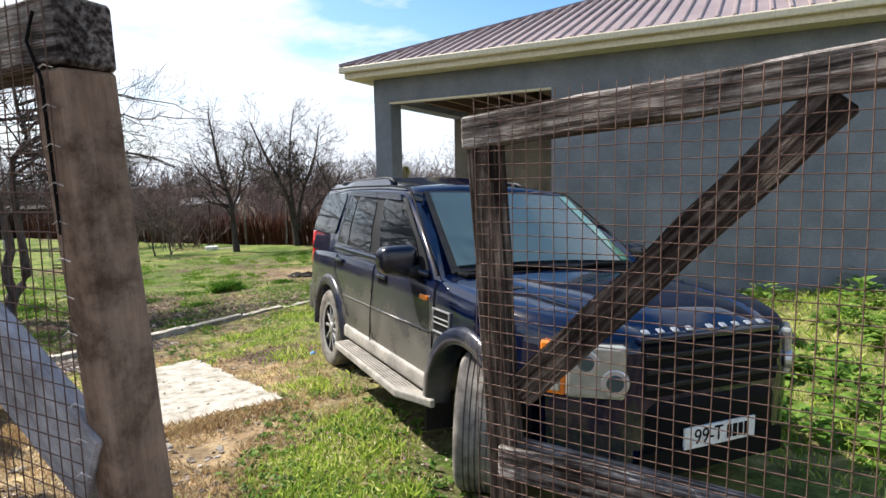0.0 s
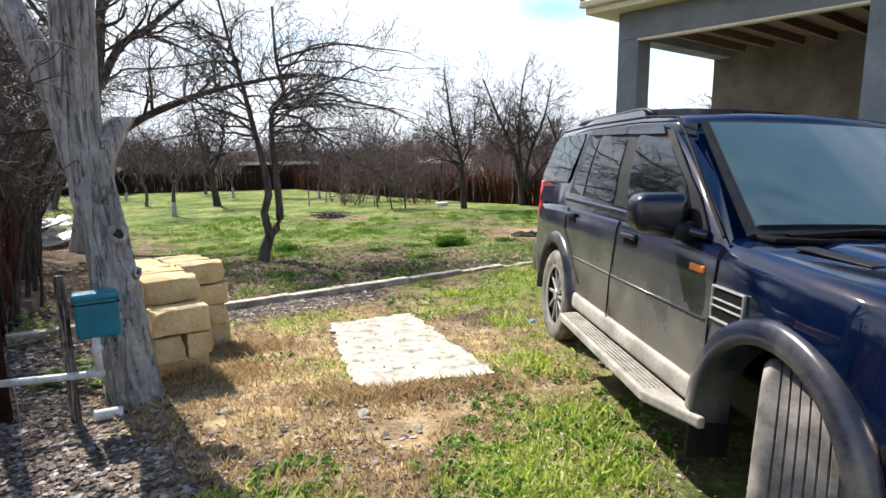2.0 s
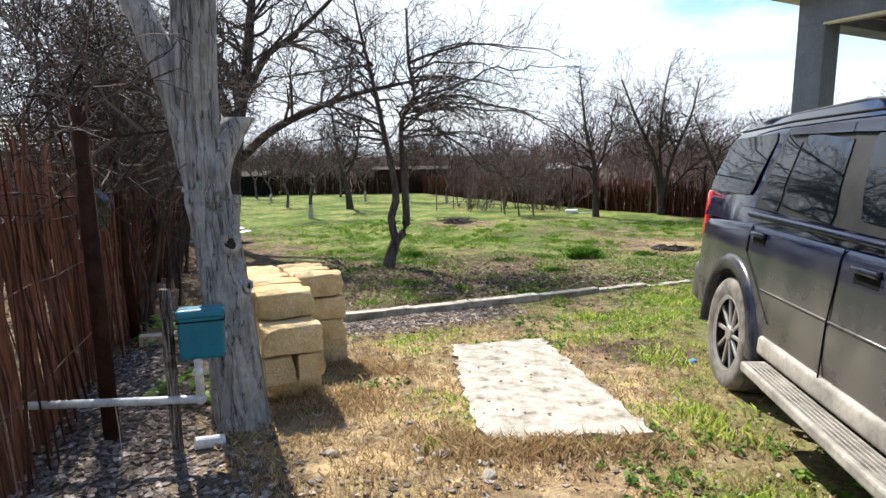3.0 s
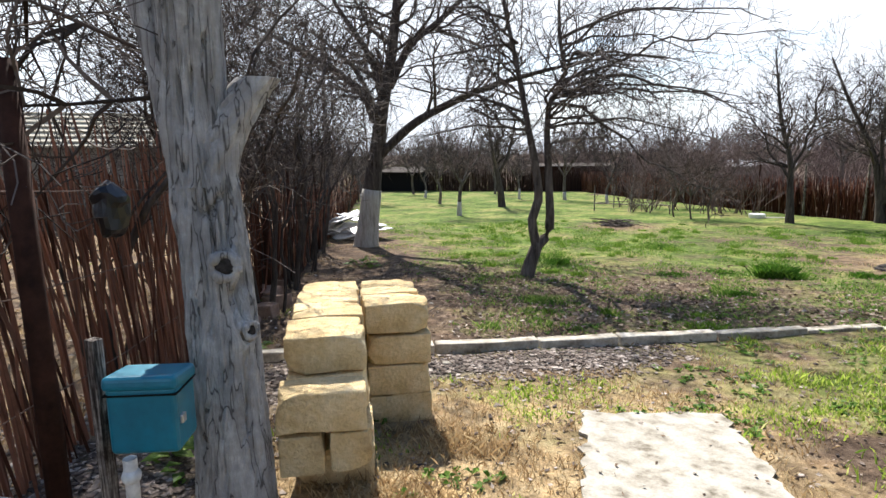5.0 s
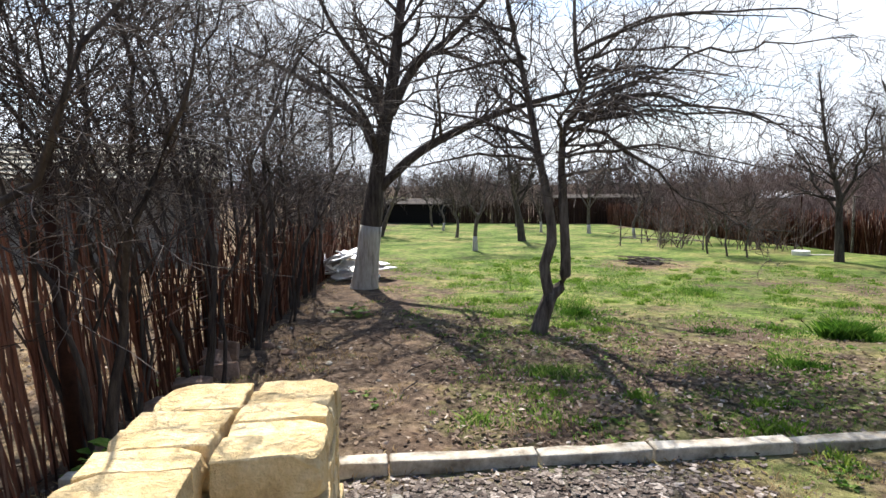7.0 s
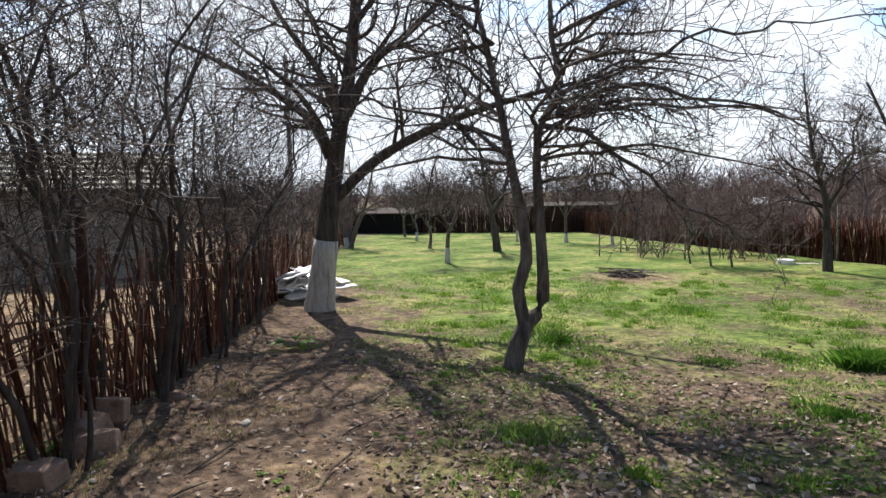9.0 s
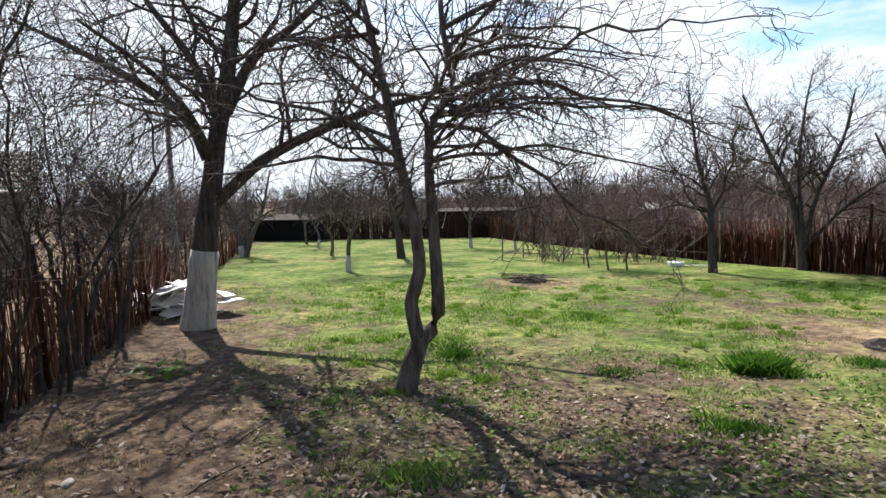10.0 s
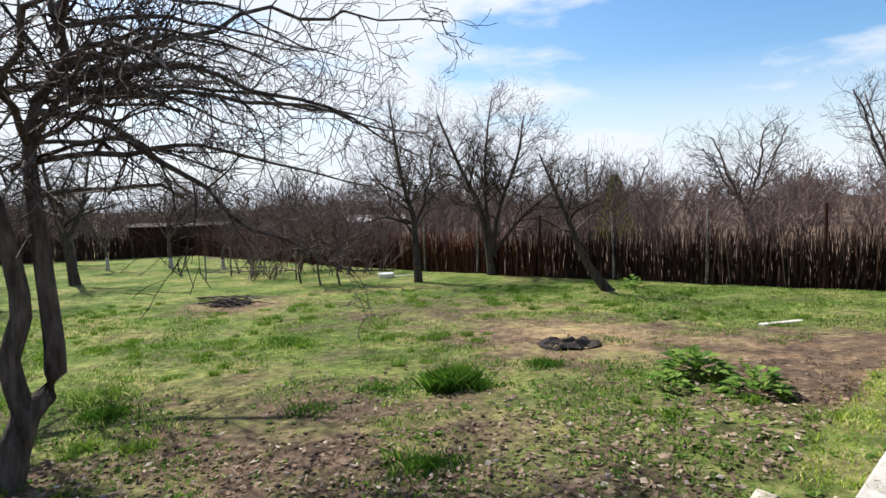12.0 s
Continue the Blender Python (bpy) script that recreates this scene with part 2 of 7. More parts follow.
WEED = island_surface("weed_leaves", [(0.0, (0.06, 0.13, 0.02)), (0.6, (0.14, 0.26, 0.04)), (1.0, (0.27, 0.38, 0.08))], 0.55, 0.45)
# fire ash; also the black that stands for shade inside knot holes
ASH_AND_HOLE = surface("ash_and_hole_shade", [(0.3, (0.012, 0.011, 0.01)), (0.7, (0.07, 0.06, 0.055))], 20, (1, 1, 1), 1.0, 0, 0.6, 0.02)
FOIL = surface("crumpled_silver_sheet", [(0.3, (0.6, 0.6, 0.62)), (0.7, (0.82, 0.82, 0.82))], 12, (1, 1, 1), 0.35, 0.1, 0.3, 0.01)
ROCK = surface("grey_rock", [(0.3, (0.14, 0.09, 0.066)), (0.7, (0.34, 0.235, 0.178))], 6, (1, 1, 1), 0.95, 0, 0.6, 0.02)
CONIFER = island_surface("conifer_needles", [(0.0, (0.13, 0.15, 0.02)), (1.0, (0.38, 0.38, 0.07))], 0.8, 0.3)
ASBESTOS = surface("old_roof_sheet", [(0.3, (0.28, 0.25, 0.19)), (0.7, (0.46, 0.42, 0.33))], 3)
OLDWALL = surface("old_grey_wall", [(0.3, (0.13, 0.115, 0.095)), (0.7, (0.23, 0.205, 0.175))], 3)

# the ground: soil, green, straw and gravel by mesh attributes, broken up by noise
GROUND, gt, gb = nodes_of("yard_soil_and_grass")


def attr(name):
    a = gt.nodes.new("ShaderNodeAttribute")
    a.attribute_name = name
    return a.outputs["Fac"]


def sharpen(source, other, lo, hi):
    """Breaks a soft mask up with noise."""
    s = gt.nodes.new("ShaderNodeMath")
    gt.links.new(source, s.inputs[0])
    gt.links.new(other, s.inputs[1])
    r = gt.nodes.new("ShaderNodeMapRange")
    r.inputs["From Min"].default_value, r.inputs["From Max"].default_value = lo, hi
    gt.links.new(s.outputs[0], r.inputs["Value"])
    return r.outputs["Result"]


g_n1 = noise_node(gt, 1.3, 8, 0.65)
g_n2 = noise_node(gt, 9.0, 6, 0.7)
g_n3 = noise_node(gt, 60.0, 4, 0.7)
g_n4 = noise_node(gt, 3.2, 5, 0.7)
soil = ramp_node(gt, g_n2.outputs["Fac"], [(0.3, (0.05, 0.033, 0.023)), (0.5, (0.12, 0.084, 0.059)), (0.75, (0.25, 0.187, 0.137))])
green = ramp_node(gt, g_n2.outputs["Fac"], [(0.3, (0.052, 0.085, 0.019)), (0.5, (0.135, 0.19, 0.042)), (0.72, (0.275, 0.305, 0.10))])
straw = ramp_node(gt, g_n2.outputs["Fac"], [(0.3, (0.20, 0.137, 0.075)), (0.5, (0.42, 0.31, 0.17)), (0.75, (0.55, 0.445, 0.27))])
grav = ramp_node(gt, g_n3.outputs["Fac"], [(0.35, (0.06, 0.053, 0.047)), (0.5, (0.145, 0.13, 0.115)), (0.65, (0.27, 0.245, 0.22))])
col = mix_node(gt, sharpen(attr("straw"), g_n1.outputs["Fac"], 0.75, 1.15), soil.outputs["Color"], straw.outputs["Color"])
g_n5 = noise_node(gt, 0.55, 5, 0.6)
g_dry = ramp_node(gt, g_n5.outputs["Fac"], [(0.4, (0.55, 0.66, 0.5)), (0.5, (1.0, 1.0, 1.0)), (0.62, (1.6, 1.18, 1.7))])
green_col = mix_node(gt, 1.0, green.outputs["Color"], g_dry.outputs["Color"], "MULTIPLY")
col = mix_node(gt, sharpen(attr("green"), g_n1.outputs["Fac"], 0.82, 1.12), col, green_col)
col = mix_node(gt, sharpen(attr("gravel"), g_n1.outputs["Fac"], 0.85, 1.15), col, grav.outputs["Color"])
g_fine = ramp_node(gt, g_n3.outputs["Fac"], [(0.3, (0.5,) * 3), (0.65, (1.2,) * 3)])
g_patch = ramp_node(gt, g_n4.outputs["Fac"], [(0.36, (0.42, 0.40, 0.40)), (0.5, (0.9, 0.9, 0.9)), (0.64, (1.3, 1.22, 1.12))])
col = mix_node(gt, 0.85, col, g_patch.outputs["Color"], "MULTIPLY")
gt.links.new(mix_node(gt, 0.7, col, g_fine.outputs["Color"], "MULTIPLY"), gb.inputs["Base Color"])
gb.inputs["Roughness"].default_value = 1.0
gb.inputs["Specular IOR Level"].default_value = 0.1
g_add = gt.nodes.new("ShaderNodeMath")
gt.links.new(g_n2.outputs["Fac"], g_add.inputs[0])
gt.links.new(g_n3.outputs["Fac"], g_add.inputs[1])
bump_node(gt, gb, g_add.outputs[0], 0.7, 0.03)


# ---- building helpers ----
def mesh_from(name, verts, faces):
    me = bpy.data.meshes.new(name)
    me.from_pydata(verts, [], faces)
    me.update()
    return me


def part(name, bm, material, parent=None, label="", smooth=False):
    """Links a bmesh as one mesh object, under a thing or part where one is given."""
    me = bpy.data.meshes.new(name)
    bm.normal_update()
    bm.to_mesh(me)
    bm.free()
    me.materials.append(material)
    if smooth:
        for p in me.polygons:
            p.use_smooth = True
    ob = new(name, me)
    if parent is not None:
        ob.parent = parent
    if label:
        ob["label"] = label
    return ob


def mpart(name, verts, faces, material, parent=None, label="", smooth=False):
    me = mesh_from(name, verts, faces)
    me.materials.append(material)
    if smooth:
        me.polygons.foreach_set("use_smooth", [True] * len(me.polygons))
    ob = new(name, me)
    if parent is not None:
        ob.parent = parent
    if label:
        ob["label"] = label
    return ob


def empty(name, m, label, category, group="", kind=""):
    e = new(name)
    e.empty_display_size = 0.1
    e.matrix_world = m
    return tagged(e, label, category, group, kind)


def box(sx, sy, sz, at=(0, 0, 0), bevel=0.0, seg=2, bm=None, rot=None):
    """A box of that size, its centre at that place."""
    b = bm or bmesh.new()
    m = Matrix.Translation(at) @ (rot or Matrix.Identity(4)) @ Matrix.Diagonal((sx, sy, sz, 1))
    r = bmesh.ops.create_cube(b, size=1.0, matrix=m)
    if bevel:
        edges = list({e for v in r["verts"] for e in v.link_edges})
        bmesh.ops.bevel(b, geom=edges, offset=bevel, segments=seg, affect="EDGES", profile=0.5)
    return b


def cyl(r1, r2, h, m, sides=16, bm=None, bevel=0.0):
    b = bm or bmesh.new()
    r = bmesh.ops.create_cone(b, cap_ends=True, segments=sides, radius1=r1, radius2=r2, depth=h, matrix=m)
    if bevel:
        edges = [e for e in {e for v in r["verts"] for e in v.link_edges} if any(len(f.verts) > 4 for f in e.link_faces)]
        bmesh.ops.bevel(b, geom=edges, offset=bevel, segments=2, affect="EDGES", profile=0.5)
    return b


def rough_up(bm, amount, scale, seed=0.0):
    for v in bm.verts:
        d = noise.noise_vector((v.co + Vector((seed, seed * 1.7, -seed))) * scale)
        v.co += d * amount
    return bm


GX, GY = 0.02499, -0.06597


def ground_z(x, y):
    """Height of the yard: a gentle slope that levels out towards the far end."""
    u = min(max(-0.45 * x + 0.89 * y - 12.3, 0.0), 38.0)
    n = max(1.0, math.hypot(x, y) / 60.0)
    z = (GX * x + GY * y) / n + 0.03 * u + 0.0005 * u * u
    w = min(1.0, max(0.0, (x - 0.35) / 0.85)) * min(1.0, max(0.0, (7.5 - x) / 3.5)) * min(1.0, max(0.0, (y + 0.5) / 1.5)) * min(1.0, max(0.0, (9.0 - y) / 1.8))
    if w > 0:  # the drive falls away under the car
        w = w * w * (3 - 2 * w)
        z += w * (-0.405 - 0.0545 * (x - 1.931) - 0.0321 * (y - 5.826) - z)
    return z


def tube(acc, pts, radii, sides=5):
    """Adds a tapered tube through the points to the lists acc = (verts, faces)."""
    verts, faces = acc
    base = len(verts)
    n = len(pts)
    ref = Vector((0.31, 0.22, 0.92))
    for i, p in enumerate(pts):
        a, b = pts[max(i - 1, 0)], pts[min(i + 1, n - 1)]
        t = (b - a).normalized() if (b - a).length > 1e-6 else Vector((0, 0, 1))
        u = t.cross(ref)
        if u.length < 0.05:
            u = t.cross(Vector((1, 0, 0)))
        u.normalize()
        w = t.cross(u)
        for k in range(sides):
            an = 2 * math.pi * k / sides
            verts.append(tuple(p + (u * math.cos(an) + w * math.sin(an)) * radii[i]))
    for i in range(n - 1):
        for k in range(sides):
            k2 = (k + 1) % sides
            faces.append((base + i * sides + k, base + i * sides + k2, base + (i + 1) * sides + k2, base + (i + 1) * sides + k))
    faces.append(tuple(base + (n - 1) * sides + k for k in range(sides)))


def smooth_path(ctrl, step=0.25):
    """A Catmull-Rom curve through the control points."""
    c = [Vector(p) for p in ctrl]
    c = [c[0] * 2 - c[1]] + c + [c[-1] * 2 - c[-2]]
    out = []
    for i in range(1, len(c) - 2):
        n = max(2, int((c[i + 1] - c[i]).length / step))
        for k in range(n):
            t = k / n
            out.append(0.5 * (2 * c[i] + (c[i + 1] - c[i - 1]) * t + (2 * c[i - 1] - 5 * c[i] + 4 * c[i + 1] - c[i + 2]) * t * t
                              + (3 * c[i] - c[i - 1] - 3 * c[i + 1] + c[i + 2]) * t ** 3))
    out.append(c[-2].copy())
    return out


def grow(acc, rng, start, heading, length, radius, depth, spread=0.9, droop=0.0, kids=5, wander=0.25, thin=0.5, rmin=0.003):
    """A branch that wanders and carries side branches down to bare twigs."""
    segs = 5 if depth > 0 else 3
    pts, d, p = [start.copy()], heading.normalized(), start.copy()
    for i in range(segs):
        d = (d + Vector((rng.gauss(0, wander), rng.gauss(0, wander), rng.gauss(0, wander) - droop * (i / segs)))).normalized()
        p = p + d * (length / segs)
        pts.append(p.copy())
    tip = max(rmin * 0.7, radius * 0.35)
    radii = [max(rmin, radius + (tip - radius) * i / segs) for i in range(segs + 1)]
    tube(acc, pts, radii, 5 if radius > 0.03 else 3)
    if depth <= 0:
        return
    for k in range(kids):
        f = 0.25 + 0.75 * (k + rng.random()) / kids
        i = min(int(f * segs), segs - 1)
        q = pts[i].lerp(pts[i + 1], f * segs - i)
        t = (pts[i + 1] - pts[i]).normalized()
        side = t.cross(Vector((rng.gauss(0, 1), rng.gauss(0, 1), rng.gauss(0, 1)))).normalized()
        h = (t * (1.1 - spread * 0.5) + side * spread * (0.6 + 0.6 * rng.random()) + Vector((0, 0, 0.15))).normalized()
        grow(acc, rng, q, h, length * (0.75 - 0.35 * f) * (0.7 + 0.6 * rng.random()), max(rmin, radius * thin * (1.1 - 0.5 * f)), depth - 1,
             spread, droop, kids, wander, thin, rmin)


def dress(acc, rng, path, r0, r1, count, length, depth, lo=0.25, spread=0.9, droop=0.0, kids=5, rmin=0.003, up=0.25, wander=0.22):
    """Side branches along a main limb."""
    n = len(path) - 1
    for k in range(count):
        f = lo + (1 - lo) * (k + rng.random()) / count
        i = min(int(f * n), n - 1)
        t = (path[i + 1] - path[i]).normalized()
        side = t.cross(Vector((rng.gauss(0, 1), rng.gauss(0, 1), rng.gauss(0, 0.6)))).normalized()
        h = t * 0.6 + side * spread + Vector((0, 0, up))
        grow(acc, rng, path[i], h, length * (1.15 - 0.6 * f) * (0.6 + 0.7 * rng.random()), max(rmin, (r0 + (r1 - r0) * f) * 0.5), depth,
             spread, droop, kids, wander, 0.55, rmin)


# ---- ground ----
def axis(lo, hi, step):
    """Fine steps over the yard, growing out to the horizon."""
    a = list(np.arange(lo, hi + 1e-6, step))
    s, x = step, lo
    left = []
    while x > -2600:
        s *= 1.35
        x -= s
        left.append(x)
    s, x = step, hi
    right = []
    while x < 2600:
        s *= 1.35
        x += s
        right.append(x)
    return left[::-1] + a + right


def bump_at(x, y):
    return 0.035 * noise.noise(Vector((x * 0.8, y * 0.8, 3.1))) + 0.015 * noise.noise(Vector((x * 2.7, y * 2.7, 7.7)))


KERB_A, KERB_DIR = Vector((-3.85, 6.25)), Vector((0.785, 0.619))
FENCE_A, FENCE_DIR = Vector((-2.05, 3.05)), Vector((-0.565, 0.825))
RF_A, RF_DIR = Vector((16.0, 12.8)), Vector((-0.633, 0.774))


def surf_z(x, y):
    fade = min(1.0, max(0.0, (2.2 - abs(math.hypot(x + 0.3, y - 5.6) - 0)) * -1 + 1.0))
    return ground_z(x, y) + bump_at(x, y) * (0.35 + 0.65 * fade)


def along_fence(x, y):
    """Distance along the left fence, and off it into the yard."""
    d = Vector((x, y)) - FENCE_A
    return d.dot(FENCE_DIR), d.dot(Vector((FENCE_DIR.y, -FENCE_DIR.x)))


def kerb_side(x, y):
    """Distance beyond the kerb into the lawn; negative on the drive."""
    d = Vector((x, y)) - KERB_A
    return d.dot(Vector((-KERB_DIR.y, KERB_DIR.x)))


def spot(x, y, cx, cy, r):
    return max(0.0, 1.0 - math.hypot(x - cx, y - cy) / r)


def covers(x, y):
    """How green, strawy and gravelly the ground is."""
    s, off = along_fence(x, y)
    k = kerb_side(x, y)
    if (Vector((x, y)) - RF_A).dot(Vector((RF_DIR.y, -RF_DIR.x))) > 0.2:
        return 0.05, 0.1, 0.0
    # added unseen ground behind the gate, dulled so the car front reflects less
    if y < 0.75 + 0.3 * math.sin(1.9 * x + 0.6) + 0.15 * math.sin(4.7 * x) - 0.16 * max(0.0, x - 2.0):
        return 0.3, 0.12, 0.35
    if off < -0.1:
        return 0.12, 0.32, 0.25
    if k > 0:  # the lawn
        far = min(1.0, max(0.0, (y - 11) / 12))
        gr = 0.49 + 0.17 * far
        near = min(1.0, max(0.0, (22 - s) / 6))
        gr -= near * 0.55 * max(0.0, 1 - off / 2.4) + 0.22 * max(0.0, 1 - abs(off - 2.0) / 2.2) * (1 - far)
        # the (-1.4, 12.6) spot thins the green to darken the lawn there
        gr -= 0.12 * spot(x, y, -1.2, 10.2, 2.6) + 0.4 * spot(x, y, 2.6, 16.3, 2.6) + 0.5 * spot(x, y, -4.0, 22.6, 2.4) + 0.6 * spot(x, y, 5.2, 13.4, 3.0) + 0.25 * spot(x, y, 0.5, 20, 4) + 0.22 * spot(x, y, -1.4, 12.6, 2.4)
        return gr, 0.24 + 0.25 * spot(x, y, 2.6, 16.3, 3) + 0.2 * spot(x, y, -4.0, 22.6, 3), 0.0
    gravel = 0.75 * max(0.0, 1 - abs(k + 0.45) / 0.75) * max(0.0, min(1.0, (-0.3 - x) / 0.8))
    gravel += 0.62 * max(0.0, 1 - max(0.0, off - 0.5) / 0.8) * (1 if y < 6 else 0)
    gravel += 0.30 * spot(x, y, -0.6, 3.6, 1.3)
    gr = 0.43 + 0.10 * min(1.0, max(0.0, (x - 0.1) / 0.8)) - 0.28 * spot(x, y, -0.7, 5.1, 2.4) - 0.2 * max(0.0, 1 - off / 1.5)
    gr -= 0.5 * spot(x, y, 0.59, 6.51, 0.7)
    st = 0.45 + 0.40 * spot(x, y, -0.7, 5.2, 2.2) - 0.7 * spot(x, y, 0.59, 6.51, 0.6)
    return gr, st, gravel


XS, YS = axis(-14.0, 15.0, 0.25), axis(-3.0, 32.0, 0.25)
gverts = [(x, y, surf_z(x, y)) for y in YS for x in XS]
nx = len(XS)
gfaces = [(j * nx + i, j * nx + i + 1, (j + 1) * nx + i + 1, (j + 1) * nx + i) for j in range(len(YS) - 1) for i in range(nx - 1)]
ground = mpart("ground", gverts, gfaces, GROUND, smooth=True)
tagged(ground, "grassy yard with bare soil, dry straw and spring lawn", "ground", kind="structure")
cov = [covers(v[0], v[1]) for v in gverts]
for i, key in enumerate(("green", "straw", "gravel")):
    a = ground.data.attributes.new(key, "FLOAT", "POINT")
    a.data.foreach_set("value", [c[i] for c in cov])


# ---- kerb of pale stones between drive and lawn ----
kerb = empty("kerb", pose(0, 0, 0), "low kerb of pale concrete stones beside the lawn", "kerb", kind="structure")
rng = random.Random(5)
s = -0.2
while s < 6.35:
    ln = rng.uniform(0.75, 1.0)
    c = KERB_A + KERB_DIR * (s + ln / 2)
    b = box(ln - 0.015, 0.12, 0.26, (0, 0, 0), 0.012, 2)
    bmesh.ops.subdivide_edges(b, edges=[e for e in b.edges if e.calc_length() > 0.3], cuts=3)
    rough_up(b, 0.016, 6, s)
    st = part("kerb_stone", b, KERBSTONE, kerb)
    slope = math.degrees(math.atan(GX * KERB_DIR.x + GY * KERB_DIR.y))
    st.matrix_basis = pose(c.x, c.y, ground_z(c.x, c.y) - 0.048 - 0.045 * max(0.0, s - 4.9) + rng.uniform(-0.012, 0.012), 0, -slope, math.degrees(math.atan2(KERB_DIR.y, KERB_DIR.x)))
    s += ln

apron = part("step_slab", rough_up(box(1.1, 0.7, 0.2, (0, 0, 0), 0.02), 0.012, 5), CONCRETE)
apron.matrix_world = pose(2.74, 10.46, ground_z(2.74, 10.46) - 0.07, 0, 0, 36.2)
tagged(apron, "pale concrete slab beside the veranda", "slab", kind="structure")

# ---- white slab in the drive ----
bm = bmesh.new()
ring = []
rng = random.Random(8)
corners = [Vector((-1.05, 6.46)), Vector((-0.27, 6.81)), Vector((0.02, 6.0)), Vector((0.46, 4.78)), Vector((-0.47, 4.53)), Vector((-0.75, 5.4))]
for i, c in enumerate(corners):
    nxt = corners[(i + 1) % len(corners)]
    for k in range(14):
        q = c.lerp(nxt, k / 14)
        j = 0.03 if k else 0.02
        ring.append(bm.verts.new((q.x + rng.uniform(-j, j), q.y + rng.uniform(-j, j), ground_z(q.x, q.y) - 0.03)))
top = bm.faces.new(ring)
low = bmesh.ops.extrude_face_region(bm, geom=[top])
for v in [g for g in low["geom"] if isinstance(g, bmesh.types.BMVert)]:
    v.co.z += 0.05
bmesh.ops.recalc_face_normals(bm, faces=bm.faces)
bmesh.ops.triangulate(bm, faces=bm.faces)
slab = part("concrete_slab", bm, SLABWHITE)
tagged(slab, "cracked white concrete slab set in the grass", "slab", kind="structure")

# ---- the unfinished house ----
HC = Vector((3.02, 11.15))
HD, HP = Vector((0.656, -0.755)), Vector((0.755, 0.656))
H_ANG = math.degrees(math.atan2(HD.y, HD.x))
EAVE_Z, OPEN_Z, BASE_Z = 3.42, 2.98, -1.3
house = empty("house", pose(HC.x, HC.y, 0, 0, 0, H_ANG), "unfinished single-storey house in grey cement render", "house")


def hbox(name, s0, s1, p0, p1, z0, z1, mat, label="", bevel=0.0, parent=None):
    """A block in the house's own plan: s along the front, p back into it."""
    return part(name, box(s1 - s0, p1 - p0, z1 - z0, ((s0 + s1) / 2, (p0 + p1) / 2, (z0 + z1) / 2), bevel), mat, parent or house, label)


V_W, V_D, LEN, DEEP = 3.52, 3.5, 15.0, 10.0
hbox("column", 0, 0.38, 0, 0.38, BASE_Z, OPEN_Z, PLASTER, "grey corner column of the veranda", 0.012)
hbox("wall_front", V_W, LEN, 0, 0.3, BASE_Z, EAVE_Z, PLASTER)
hbox("beam_front", 0, V_W, 0, 0.36, OPEN_Z, EAVE_Z, PLASTER, "", 0.01)
hbox("beam_side", 0, 0.36, 0.36, V_D, OPEN_Z, EAVE_Z, PLASTER)
hbox("wall_side", 0, 0.3, V_D + 0.3, DEEP, BASE_Z, EAVE_Z, PLASTER)
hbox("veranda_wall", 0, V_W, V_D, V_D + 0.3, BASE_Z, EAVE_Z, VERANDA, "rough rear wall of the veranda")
hbox("veranda_side_wall", V_W, V_W + 0.3, 0.3, V_D + 0.3, BASE_Z, EAVE_Z, PLASTER)
hbox("wall_back", 0.3, LEN, DEEP - 0.3, DEEP, BASE_Z, EAVE_Z, PLASTER)
hbox("wall_end", LEN - 0.3, LEN, 0.3, DEEP - 0.3, BASE_Z, EAVE_Z, PLASTER)
hbox("veranda_floor", 0, V_W, 0.0, V_D, BASE_Z, -0.32, CONCRETE)
hbox("veranda_ceiling", 0.36, V_W, 0.36, V_D, OPEN_Z + 0.22, OPEN_Z + 0.26, JOIST, "boarded veranda ceiling")
for k in range(6):
    s0 = 0.55 + k * 0.52
    hbox("joist", s0, s0 + 0.06, 0.36, V_D, OPEN_Z + 0.08, OPEN_Z + 0.217, JOIST)
hbox("opening_lip", 0.36, V_W, -0.012, 0.10, OPEN_Z - 0.03, OPEN_Z - 0.002, CREAM, "thin pale edge strip")
OV = 0.36
hbox("plinth_band", V_W, LEN, -0.04, -0.003, BASE_Z, -0.42, CONCRETE, "stained pale plinth")
hbox("soffit", -OV, LEN + OV, -OV, 0.0, EAVE_Z + 0.0, EAVE_Z + 0.03, CREAM)
hbox("soffit", -OV, 0.0, 0.0, DEEP + OV, EAVE_Z + 0.0, EAVE_Z + 0.03, CREAM)
hbox("fascia", -OV, LEN + OV, -OV - 0.03, -OV, EAVE_Z, EAVE_Z + 0.20, CREAM, "cream metal fascia", 0.006)
hbox("fascia", -OV - 0.03, -OV, -OV - 0.03, DEEP + OV, EAVE_Z, EAVE_Z + 0.20, CREAM, "cream metal fascia", 0.006)
hbox("gutter", -OV - 0.1, LEN + OV, -OV - 0.13, -OV - 0.033, EAVE_Z + 0.10, EAVE_Z + 0.21, CREAM, "cream gutter", 0.02)
